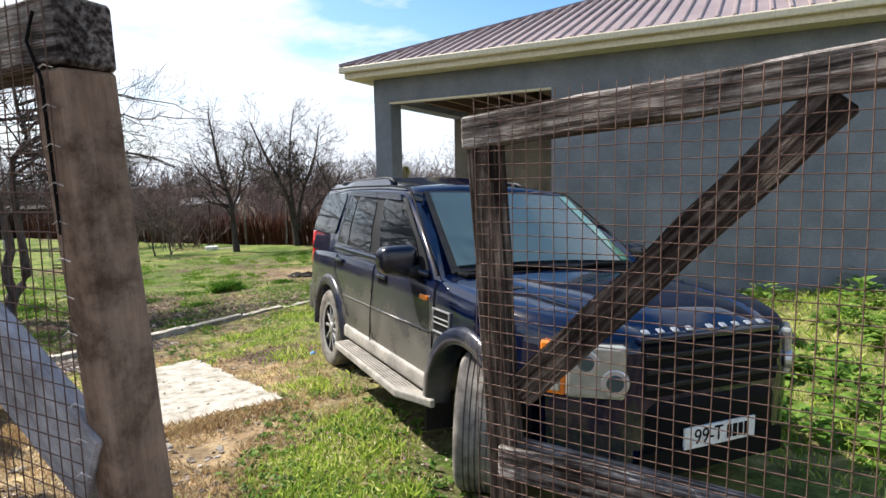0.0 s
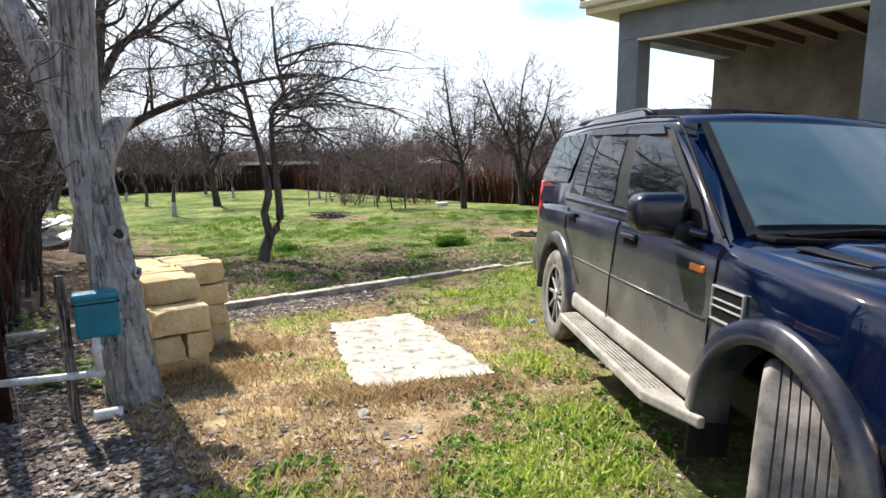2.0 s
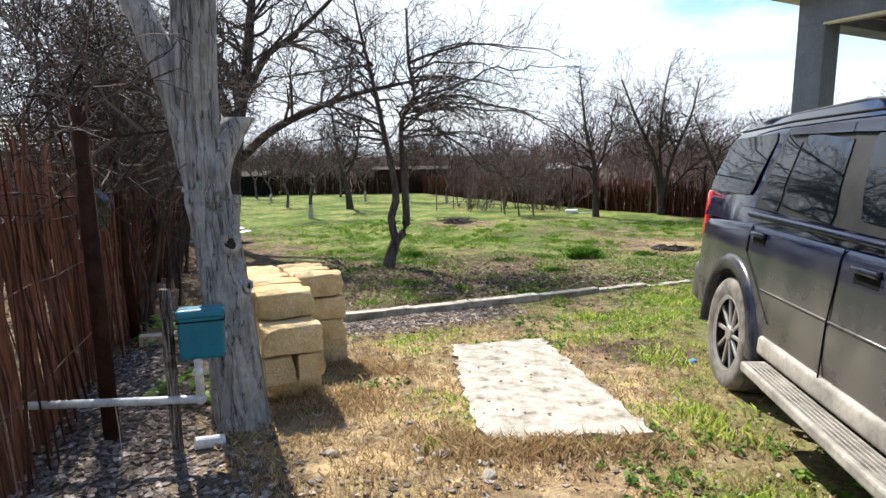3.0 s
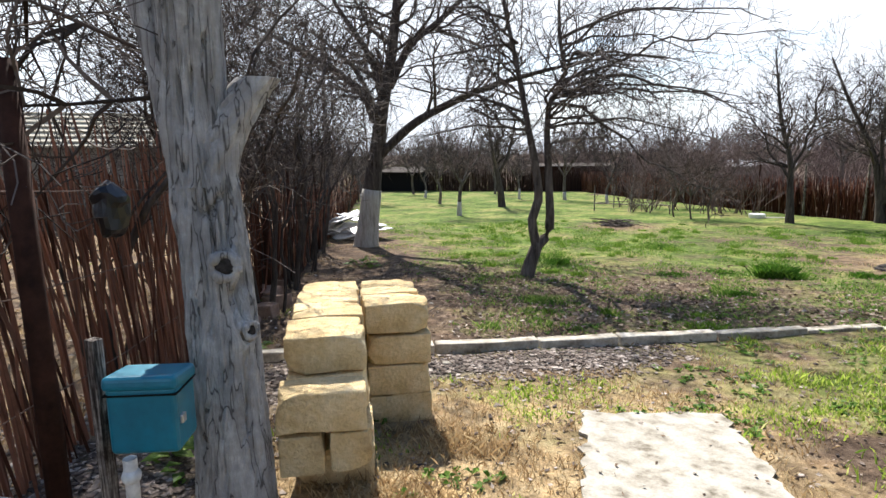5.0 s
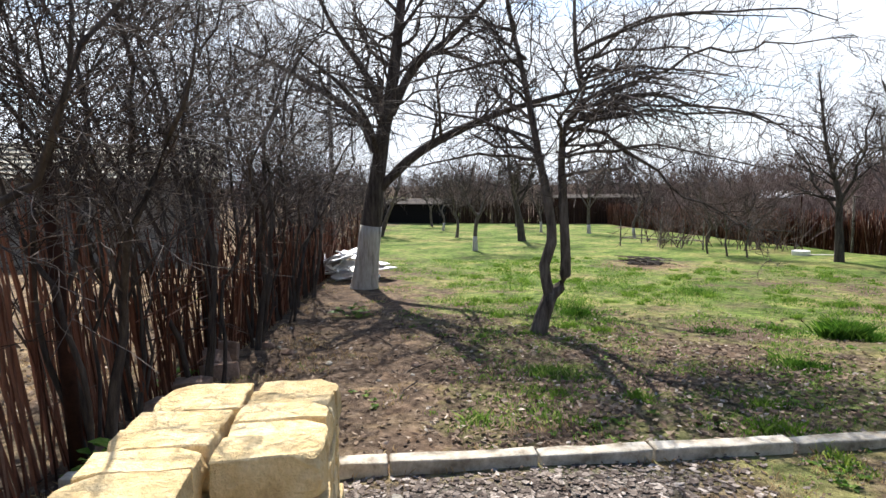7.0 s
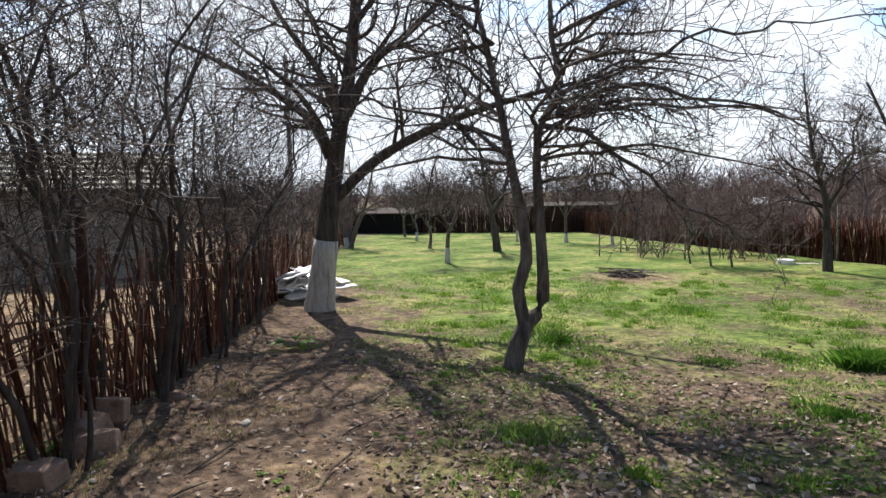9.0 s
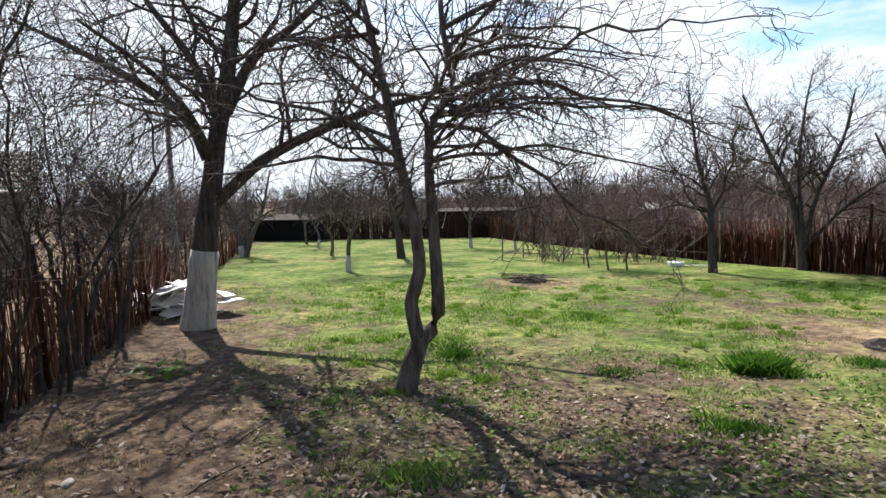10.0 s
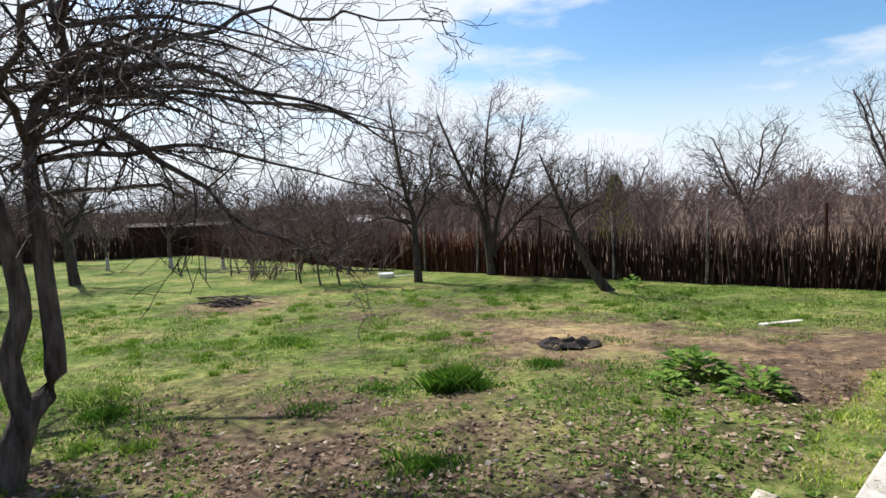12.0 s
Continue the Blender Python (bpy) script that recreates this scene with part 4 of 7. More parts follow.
p_back.inputs["To Max"].default_value = 0.85
pt.links.new(p_sep.outputs["X"], p_back.inputs["Value"])
p_mix = pt.nodes.new("ShaderNodeMath")
p_mix.operation = "MULTIPLY"
pt.links.new(p_r.outputs["Color"], p_mix.inputs[0])
pt.links.new(p_back.outputs["Result"], p_mix.inputs[1])
pt.links.new(p_mix.outputs[0], p_mul.inputs[1])
pt.links.new(mix_node(pt, p_mul.outputs[0], (0.001, 0.004, 0.019), (0.16, 0.147, 0.112)), pb.inputs["Base Color"])
p_rough = pt.nodes.new("ShaderNodeMapRange")
p_rough.inputs["To Min"].default_value, p_rough.inputs["To Max"].default_value = 0.045, 0.7
pt.links.new(p_mul.outputs[0], p_rough.inputs["Value"])
pt.links.new(p_rough.outputs["Result"], pb.inputs["Roughness"])
pb.inputs["Specular IOR Level"].default_value = 0.6
DARKPLASTIC = surface("black_plastic_trim", [(0.3, (0.008, 0.008, 0.009)), (0.7, (0.02, 0.02, 0.02))], 12, (1, 1, 1), 0.5, 0, 0.05, 0.002)
DARKPLASTIC.node_tree.nodes["Principled BSDF"].inputs["Specular IOR Level"].default_value = 0.2
DUSTPLASTIC = surface("dusty_bumper_trim", [(0.3, (0.14, 0.13, 0.11)), (0.7, (0.36, 0.33, 0.28))], 5, (1, 1, 1), 0.7, 0, 0.05, 0.002)
FLARE = surface("dusty_arch_trim", [(0.4, (0.005, 0.008, 0.024)), (0.75, (0.075, 0.07, 0.062))], 4, (1, 1, 1), 0.25, 0, 0.03, 0.002)
TYRE = surface("dusty_tyre_rubber", [(0.3, (0.075, 0.068, 0.06)), (0.7, (0.25, 0.228, 0.20))], 9, (1, 1, 1), 0.9, 0, 0.2, 0.004)
ALLOY = plain("grey_alloy", (0.42, 0.41, 0.39), 0.4, 0.6)
GLASS_DARK = plain("tinted_glass", (0.004, 0.006, 0.008), 0.03, 0.0, 0.0, 0.0, 2)
# pale base holds dust plus painted-in sky reflection and see-through
GLASS_FRONT = plain("dust_and_reflection_glass", (0.05, 0.08, 0.083), 0.03, 0.0, 0.35, 0.0, 1.5)
GLASS_GREEN = plain("green_edge_glass", (0.05, 0.20, 0.15), 0.08, 0.0, 1.0)
# opaque lens whose yellowish tint is a reflection put into the colour
LENS = plain("reflection_tinted_lens", (0.40, 0.40, 0.34), 0.12, 0.3, 1.0)
AMBER = plain("amber_lens", (0.85, 0.22, 0.02), 0.2, 0.0, 1.0)
REDLENS = plain("red_lens", (0.55, 0.02, 0.02), 0.2, 0.0, 1.0)
SILVER = plain("silver_trim", (0.55, 0.55, 0.55), 0.3, 0.7)
GLOSSBLACK = plain("gloss_black", (0.004, 0.005, 0.012), 0.22, 0.0, 0.15)
# black plastic, with the front end's shade put into the colour
BUMPER = plain("shade_darkened_bumper", (0.003, 0.0035, 0.005), 0.6)
PLATE = plain("white_number_plate", (0.7, 0.7, 0.68), 0.5)
BLACK = plain("black_print", (0.006, 0.006, 0.006), 0.7)
for m in (BUMPER, BLACK):
    m.node_tree.nodes["Principled BSDF"].inputs["Specular IOR Level"].default_value = 0.08

CAR_M = pose(1.931, 5.826, -0.407, -3.204, -1.615, -85.587)
car = empty("car", CAR_M, "dark blue off-road car with dusty flanks, parked on grass", "car")
WB, WR = 2.885, 0.378


def lerp_table(table, x):
    for (x0, y0), (x1, y1) in zip(table, table[1:]):
        if x <= x1:
            f = max(0.0, (x - x0) / (x1 - x0))
            return y0 + (y1 - y0) * f
    return table[-1][1]


W_TAB = [(-1.0, 0.80), (-0.96, 0.86), (-0.88, 0.905), (-0.7, 0.93), (-0.4, 0.94), (3.0, 0.94), (3.2, 0.925), (3.35, 0.892), (3.48, 0.835), (3.6, 0.755), (3.68, 0.68), (3.735, 0.59), (3.76, 0.50)]
TOP_TAB = [(-1.0, 1.13), (0.0, 1.165), (2.3, 1.155), (2.6, 1.14), (3.1, 1.105), (3.45, 1.065), (3.62, 1.03), (3.70, 1.00), (3.745, 0.96), (3.76, 0.93)]


def low_z(x):
    z = 0.42
    for a in (0.0, WB):
        d = abs(x - a)
        if d < 0.46:
            z = max(z, WR + math.sqrt(0.46 ** 2 - d * d) * 1.02)
    return z


stations = sorted(set([round(v, 3) for v in list(np.linspace(-1.0, 3.5, 40)) + list(np.linspace(3.5, 3.76, 12)) + list(np.linspace(-0.47, 0.47, 25)) + list(np.linspace(WB - 0.47, WB + 0.47, 25))]))
bm = bmesh.new()
rows = []
for x in stations:
    w, zt, zb = lerp_table(W_TAB, x), lerp_table(TOP_TAB, x), low_z(x)
    hood = min(1.0, max(0.0, (x - 2.3) / 0.3)) * min(1.0, max(0.0, (3.72 - x) / 0.15))
    k = w / 0.94
    prof = [(zb, w * 0.975), (max(0.60, zb + 0.02), w - 0.004), (max(0.74, zb + 0.035), w), (max(0.80, zb + 0.05), w - 0.006), (max(0.93, zb + 0.065), w - 0.008),
            (zt - 0.085, w - 0.016), (zt - 0.045, w - 0.030), (zt - 0.016, w - 0.055), (zt, w - 0.095),
            (zt + 0.012 * hood, 0.66 * k), (zt + 0.016 * hood, 0.60 * k), (zt + 0.002, 0.565 * k), (zt + 0.030 * hood, 0.50 * k), (zt + 0.043 * hood, 0.28 * k), (zt + 0.047 * hood, 0.0)]
    ring = [(x, -y, z) for z, y in prof] + [(x, y, z) for z, y in prof[-2::-1]]
    rows.append([bm.verts.new(c) for c in ring])
for a, b2 in zip(rows, rows[1:]):
    for k in range(len(a) - 1):
        bm.faces.new((a[k], a[k + 1], b2[k + 1], b2[k]))
for r, rev in ((rows[0], False), (rows[-1], True)):
    bm.faces.new(r if rev else r[::-1])
bmesh.ops.recalc_face_normals(bm, faces=bm.faces)
body = part("body", bm, PAINT, car, "dark blue painted body with dusty doors", True)
body.data.set_sharp_from_angle(angle=radians(32))


# the cabin above the belt line: belt place and width, roof place, width, height, and the lift of the stepped rear roof
bm = bmesh.new()
CABSEC = [(-0.985, 0.78, -0.86, 0.62, 1.735, 0.03), (-0.955, 0.86, -0.83, 0.715, 1.745, 0.045), (-0.86, 0.897, -0.76, 0.762, 1.75, 0.055), (0.10, 0.90, 0.05, 0.762, 1.76, 0.06),
          (1.00, 0.90, 0.90, 0.762, 1.75, 0.06), (1.22, 0.90, 1.10, 0.764, 1.745, 0.0), (1.9, 0.90, 1.45, 0.764, 1.725, 0.0), (2.40, 0.893, 1.585, 0.758, 1.715, 0.0),
          (2.455, 0.875, 1.635, 0.735, 1.70, -0.012), (2.40, 0.80, 1.66, 0.665, 1.69, -0.03)]
rows = []
for bx, bw, x, w, z, lift in CABSEC:
    ring = [(bx, -bw, 1.13), (bx * 0.55 + x * 0.45, -(bw * 0.53 + w * 0.47) - 0.008, 1.41), (x, -w, z - 0.055), (x, -w + 0.006, z - 0.025), (x, -w + 0.035, z + 0.008), (x, -w + 0.10, z + 0.03 + lift), (x, -w * 0.45, z + 0.055 + lift), (x, 0, z + 0.065 + lift)]
    ring = ring + [(a, -b2, c) for a, b2, c in ring[-2::-1]]
    rows.append([bm.verts.new(c) for c in ring])
for a, b2 in zip(rows, rows[1:]):
    for k in range(len(a) - 1):
        bm.faces.new((a[k], a[k + 1], b2[k + 1], b2[k]))
bm.faces.new(rows[0][::-1])
bm.faces.new(rows[-1])
bmesh.ops.recalc_face_normals(bm, faces=bm.faces)
cabin = part("cabin", bm, PAINT, car, "dark blue roof and pillars", True)
cabin.data.set_sharp_from_angle(angle=radians(34))


def side_point(x, z, sgn, out=0.006):
    """A place on the sloping cabin side."""
    return (x, sgn * (0.90 - (z - 1.13) * 0.243 + out + 0.018 * max(0.0, 1 - abs(z - 1.41) / 0.28)), z)


def round_poly(pts, r, n=4):
    """The outline with its corners rounded."""
    out = []
    for i, p in enumerate(pts):
        p, a, b = Vector(p), Vector(pts[i - 1]), Vector(pts[(i + 1) % len(pts)])
        q0, q1 = p + (a - p).normalized() * r, p + (b - p).normalized() * r
        for k in range(n + 1):
            t = k / n
            out.append(tuple(q0 * (1 - t) ** 2 + p * 2 * t * (1 - t) + q1 * t * t))
    return out


def side_panel(outline, sgn, name, mat, label, out, thick=0.008, parent=None):
    """A panel that follows the bowed cabin side: bands of the outline's height, cut at each level."""
    zs = [z for x, z in outline]
    z0, z1 = min(zs), max(zs)
    lv = [z0 + (z1 - z0) * k / 8 for k in range(9)]
    b = bmesh.new()
    rows = []
    for z in lv:
        zz = min(max(z, z0 + 1e-4), z1 - 1e-4)
        xs = []
        for (xa, za), (xb, zb) in zip(outline, outline[1:] + outline[:1]):
            if (za > zz) != (zb > zz):
                xs.append(xa + (xb - xa) * (zz - za) / (zb - za))
        rows.append([b.verts.new(side_point(x, z, sgn, out)) for x in (min(xs), max(xs))])
    faces = [b.faces.new((r0[0], r0[1], r1[1], r1[0])) for r0, r1 in zip(rows, rows[1:])]
    r = bmesh.ops.extrude_face_region(b, geom=faces)
    for v in [g for g in r["geom"] if isinstance(g, bmesh.types.BMVert)]:
        v.co.y += sgn * thick
    bmesh.ops.recalc_face_normals(b, faces=b.faces)
    o = part(name, b, mat, parent or car, label, True)
    o.data.set_sharp_from_angle(angle=radians(35))
    return o


for sgn in (-1, 1):
    # black surround first, the panes set proud of it
    side_panel([(0.11, 1.205), (2.30, 1.175), (2.18, 1.30), (1.60, 1.675), (1.0, 1.70), (0.16, 1.735)], sgn, "window_surround", DARKPLASTIC, "black window surround and door pillar", -0.003)
    side_panel(round_poly([(1.36, 1.215), (2.16, 1.205), (2.00, 1.38), (1.56, 1.643), (1.17, 1.66)], 0.03), sgn, "side_window", GLASS_DARK, "dark tinted window", 0.004)
    side_panel(round_poly([(0.52, 1.235), (1.13, 1.215), (0.99, 1.675), (0.47, 1.695)], 0.03), sgn, "side_window", GLASS_DARK, "dark tinted window", 0.004)
    side_panel(round_poly([(0.20, 1.24), (0.485, 1.235), (0.44, 1.695), (0.20, 1.705)], 0.02), sgn, "side_window", GLASS_DARK, "small fixed rear-door window", 0.004)
    side_panel(round_poly([(-0.90, 1.32), (0.00, 1.32), (0.06, 1.725), (-0.80, 1.725)], 0.04), sgn, "rear_side_window", GLASS_DARK, "large tinted rear quarter window", 0.002, 0.006)
    side_panel([(0.99, 1.668), (1.58, 1.642), (1.50, 1.70), (0.99, 1.722)], sgn, "wind_deflector", GLOSSBLACK, "dark wind deflector over the window", 0.014, 0.01)
    side_panel([(0.22, 1.70), (0.98, 1.67), (0.98, 1.724), (0.22, 1.745)], sgn, "wind_deflector", GLOSSBLACK, "dark wind deflector over the window", 0.014, 0.01)
    acc = ([], [])
    tube(acc, [Vector((0.13, sgn * 0.908, 1.20)), Vector((1.3, sgn * 0.913, 1.18)), Vector((2.32, sgn * 0.905, 1.155))], [0.02] * 3, 8)
    mpart("waist_strip", *acc, PAINT, car, "glossy ledge under the windows", True)
    acc = ([], [])
    tube(acc, [Vector((-0.7, sgn * 0.735, 1.775)), Vector((0.2, sgn * 0.745, 1.785)), Vector((1.2, sgn * 0.745, 1.765)), Vector((1.58, sgn * 0.74, 1.735)), Vector((1.75, sgn * 0.765, 1.63)), Vector((2.43, sgn * 0.892, 1.16))], [0.008] * 6, 6)
    mpart("gutter_strip", *acc, BLACK, car, "black roof gutter and pillar seam")
    acc = ([], [])
    tube(acc, [Vector((-0.55, sgn * 0.655, 1.825)), Vector((-0.4, sgn * 0.65, 1.848)), Vector((0.8, sgn * 0.65, 1.846)), Vector((0.95, sgn * 0.65, 1.835)), Vector((1.08, sgn * 0.65, 1.79))], [0.014] * 5, 8)
    mpart("roof_rail", *acc, DARKPLASTIC, car, "black roof rail", True)
    # wheel arches
    for ax in (0.0, WB):
        acc_v, acc_f = [], []
        n = 30
        lo, hi = -4, 184
        for i in range(n + 1):
            an = radians(lo + (hi - lo) * i / n)
            c, sn = math.cos(an), math.sin(an)
            for r, y in ((0.428, 0.80), (0.430, 0.950), (0.444, 0.966), (0.485, 0.964), (0.522, 0.954), (0.540, 0.934), (0.530, 0.86)):
                acc_v.append((ax + c * r, sgn * y, max(0.27, WR + sn * r)))
        for i in range(n):
            for k in range(6):
                q = (i * 7 + k, i * 7 + k + 1, (i + 1) * 7 + k + 1, (i + 1) * 7 + k)
                acc_f.append(q if sgn < 0 else q[::-1])
        mpart("wheel_arch", acc_v, acc_f, FLARE, car, "dusty dark wheel-arch trim", True)
        part("arch_liner", box(0.90, 0.10, 0.76, (ax, sgn * 0.50, 0.60), 0.02), DARKPLASTIC, car, "black wheel-well lining")
    # sill, step, doors
    b = box(1.86, 0.05, 0.12, (1.49, sgn * 0.925, 0.46), 0.03, 3)
    part("sill", b, DUSTPLASTIC, car, "dusty sill moulding", True)
    b = bmesh.new()
    outl = [(0.66, 0.925), (0.70, 1.075), (2.20, 1.085), (2.50, 0.955), (2.50, 0.925)]
    if sgn < 0:
        outl = outl[::-1]
    f0 = b.faces.new([b.verts.new((x, sgn * y, 0.335)) for x, y in outl])
    r = bmesh.ops.extrude_face_region(b, geom=[f0])
    for v in [g for g in r["geom"] if isinstance(g, bmesh.types.BMVert)]:
        v.co.z += 0.055
    bmesh.ops.recalc_face_normals(b, faces=b.faces)
    bmesh.ops.bevel(b, geom=b.edges[:], offset=0.012, segments=2, affect="EDGES", profile=0.5)
    step = part("side_step", b, DUSTPLASTIC, car, "dusty pale side step")
    for k in range(5):
        part("tread_rib", box(1.42, 0.010, 0.006, (1.45, sgn * (0.955 + k * 0.024), 0.391), 0.002), TYRE, step)
    for gx, x1, z0 in ((0.66, 0.20, 0.60), (1.27, 1.30, 0.46), (2.46, 2.46, 0.46)):
        q = [Vector((gx, sgn * 0.9385, z0)), Vector((gx * 0.6 + x1 * 0.4, sgn * 0.9425, 0.76)), Vector((x1, sgn * 0.9345, 0.96)), Vector((x1, sgn * 0.9265, 1.075)), Vector((x1, sgn * 0.910, 1.13))]
        acc = ([], [])
        tube(acc, q, [0.0045] * 5, 4)
        mpart("door_gap", *acc, BLACK, car, "shut line of a door")
    acc = ([], [])
    tube(acc, [Vector((0.50, sgn * 0.9365, 0.775)), Vector((1.4, sgn * 0.9365, 0.785)), Vector((2.42, sgn * 0.936, 0.80))], [0.007] * 3, 6)
    mpart("side_crease", *acc, PAINT, car, "pressed crease along the doors", True)
    for hx, hz in ((0.36, 1.085), (1.52, 1.055)):
        h = part("door_handle", box(0.20, 0.028, 0.032, (hx, sgn * 0.938, hz), 0.012, 3), PAINT, car, "body-coloured door handle", True)
        part("handle_recess", box(0.19, 0.006, 0.08, (hx, sgn * 0.926, hz - 0.022), 0.002), BLACK, h)
    # mirror
    b = box(0.17, 0.26, 0.205, (2.09, sgn * 1.035, 1.225), 0.055, 4)
    for v in b.verts:
        v.co.z += 0.02 * (v.co.y * sgn - 1.035) / 0.13 * (1 if v.co.z < 1.2 else -0.5)
        v.co.x -= 0.10 * max(0.0, v.co.y * sgn - 1.0)
    mir = part("door_mirror", b, GLOSSBLACK, car, "glossy dark door mirror", True)
    part("mirror_arm", box(0.12, 0.14, 0.09, (2.13, sgn * 0.915, 1.155), 0.03, 3), DARKPLASTIC, mir, smooth=True)
    part("mirror_glass", box(0.006, 0.20, 0.15, (2.0, sgn * 1.03, 1.225), 0.002), SILVER, mir)
    # repeater, vent, lamps
    part("side_repeater", box(0.12, 0.02, 0.034, (2.31, sgn * 0.932, 1.008), 0.008), AMBER, car, "amber side repeater")
    v = empty("wing_vent", Matrix.Identity(4), "", "")
    v.parent = car
    for key in ("label", "category"):
        if key in v:
            del v[key]
    part("vent_panel", box(0.22, 0.012, 0.135, (2.585, sgn * 0.934, 0.895), 0.01), BLACK, v, "black vent opening")
    for cx, cz, sx, sz in ((2.585, 0.963, 0.235, 0.010), (2.585, 0.827, 0.235, 0.010), (2.475, 0.895, 0.010, 0.14), (2.697, 0.895, 0.010, 0.14), (2.585, 0.912, 0.21, 0.008), (2.585, 0.882, 0.21, 0.008)):
        part("vent_bar", box(sx, 0.018, sz, (cx, sgn * 0.94, cz), 0.005), SILVER, v, "silver vent bar")
    b = box(0.12, 0.14, 0.40, (-0.925, sgn * 0.815, 1.13), 0.03, 3)
    for q in b.verts:
        q.co.y -= sgn * 0.10 * max(0.0, q.co.z - 1.13)
    part("tail_lamp", b, REDLENS, car, "red tail lamp", smooth=True)
    # head lamp: a case round the corner with two round lenses and an amber end
    hl = part("head_lamp", box(0.10, 0.27, 0.25, (3.648, sgn * 0.662, 0.845), 0.02, rot=pose(0, 0, 0, 0, 0, sgn * 36)), LENS, car, "clear head-lamp unit with two round lenses")
    for yy, xx, zz, rr in ((0.615, 3.728, 0.80, 0.07), (0.722, 3.652, 0.885, 0.066)):
        part("lamp_ring", cyl(rr, rr * 0.9, 0.035, pose(xx, sgn * yy, zz, 0, 90, sgn * 36), 24, bevel=0.006), SILVER, hl)
        part("lamp_bulb", cyl(rr * 0.74, rr * 0.5, 0.035, pose(xx + 0.008, sgn * (yy + 0.005), zz, 0, 90, sgn * 36), 24), GLASS_FRONT, hl)
    il = part("turn_lamp", box(0.13, 0.06, 0.25, (3.522, sgn * 0.800, 0.845), 0.014, 2, rot=pose(0, 0, 0, 0, 0, -sgn * 33)), AMBER, car, "amber turn lamp at the front corner")
    part("side_light", box(0.075, 0.02, 0.09, (3.543, sgn * 0.825, 0.785), 0.006, rot=pose(0, 0, 0, 0, 0, -sgn * 33)), LENS, il, "clear lower lens")
    part("turn_bulb", cyl(0.032, 0.032, 0.014, pose(3.543, sgn * 0.827, 0.895, 0, 90, sgn * 57), 18, bevel=0.004), AMBER, il)
    part("mud_flap", box(0.02, 0.20, 0.24, (2.38, sgn * 0.84, 0.27), 0.006), DARKPLASTIC, car, "black mud flap")

# windscreen, bowed across, with a dark border, a green edge and wipers
WS_LOW, WS_TOP = Vector((2.40, 0.765, 1.175)), Vector((1.685, 0.65, 1.695))


def ws_point(u, f, out=0.0):
    """u from -1 to 1 across the car, f from 0 at the foot to 1 at the roof."""
    p = WS_LOW.lerp(WS_TOP, f)
    bow = (0.075 - 0.045 * f) * (1 - u * u)
    return (p.x + bow + out * 0.6, p.y * u, p.z + bow * 0.4 + out * 0.8)


def ws_sheet(name, mat, label, u0, u1, f0, f1, out):
    nu, nf = 14, 4
    v, f = [], []
    for o in (out, out - 0.010):
        for j in range(nf + 1):
            for i in range(nu + 1):
                v.append(ws_point(u0 + (u1 - u0) * i / nu, f0 + (f1 - f0) * j / nf, o))
    off = (nu + 1) * (nf + 1)
    for j in range(nf):
        for i in range(nu):
            a = j * (nu + 1) + i
            f += [(a, a + 1, a + nu + 2, a + nu + 1), (off + a, off + a + nu + 1, off + a + nu + 2, off + a + 1)]
    return mpart(name, v, f, mat, car, label, True)


ws_sheet("windscreen_frame", DARKPLASTIC, "black windscreen border", -1.02, 1.02, -0.02, 1.02, 0.012)
ws_sheet("windscreen", GLASS_FRONT, "dusty windscreen with sky reflection put into its pale colour", -0.965, 0.965, 0.035, 0.975, 0.024)
ws_sheet("windscreen_edge", GLASS_GREEN, "green-tinted glass edge", 0.84, 0.962, 0.04, 0.97, 0.030)
for y0, y1 in ((-0.66, -0.02), (0.0, 0.66)):
    a = Vector((2.50, y0, 1.175))
    b3 = Vector((2.46, y1, 1.205))
    acc = ([], [])
    tube(acc, [a, a.lerp(b3, 0.5) + Vector((0.045, 0, 0.02)), b3], [0.016, 0.016, 0.011], 6)
    mpart("wiper", *acc, BLACK, car, "black wiper")
b = box(0.17, 1.50, 0.025, (2.47, 0, 1.165), 0.01)
for v in b.verts:
    v.co.x += 0.06 * (1 - (v.co.y / 0.75) ** 2)
part("scuttle", b, BLACK, car, "black scuttle panel")
for sgn in (-1, 1):
    part("bonnet_vent", box(0.30, 0.10, 0.010, (2.80, sgn * 0.66, 1.141), 0.004, rot=pose(0, 0, 0, 0, 4.5, -sgn * 14)), DARKPLASTIC, car, "dark bonnet vent")
# front end: grille, bumper, plate, letters as plain blocks
part("bonnet_lip", box(0.05, 0.98, 0.05, (3.735, 0, 0.985), 0.02, 3), PAINT, car, "rolled front edge of the bonnet", True)
gr = part("grille", box(0.06, 0.96, 0.25, (3.735, 0, 0.835), 0.015), BLACK, car, "black grille with bars")
for k in range(3):
    part("grille_bar", box(0.03, 0.94, 0.028, (3.765, 0, 0.77 + k * 0.07), 0.008), DARKPLASTIC, gr)
b = box(0.36, 1.82, 0.40, (3.60, 0, 0.52), 0.08, 4)
bmesh.ops.subdivide_edges(b, edges=[e for e in b.edges if e.calc_length() > 1.0], cuts=14)
for v in b.verts:
    if v.co.x > 3.5:
        v.co.x -= 1.5 * max(0.0, abs(v.co.y) - 0.42) ** 1.5
bmp = part("front_bumper", b, BUMPER, car, "black plastic front bumper, darkened further for its shade", True)
part("bumper_intake", box(0.02, 1.0, 0.13, (3.782, 0, 0.40), 0.006), BLACK, bmp)
for sgn in (-1, 1):
    part("fog_lamp", cyl(0.05, 0.045, 0.02, pose(3.612, sgn * 0.66, 0.53, 0, 90, sgn * 38), 16, bevel=0.005), LENS, bmp, "small round fog lamp")
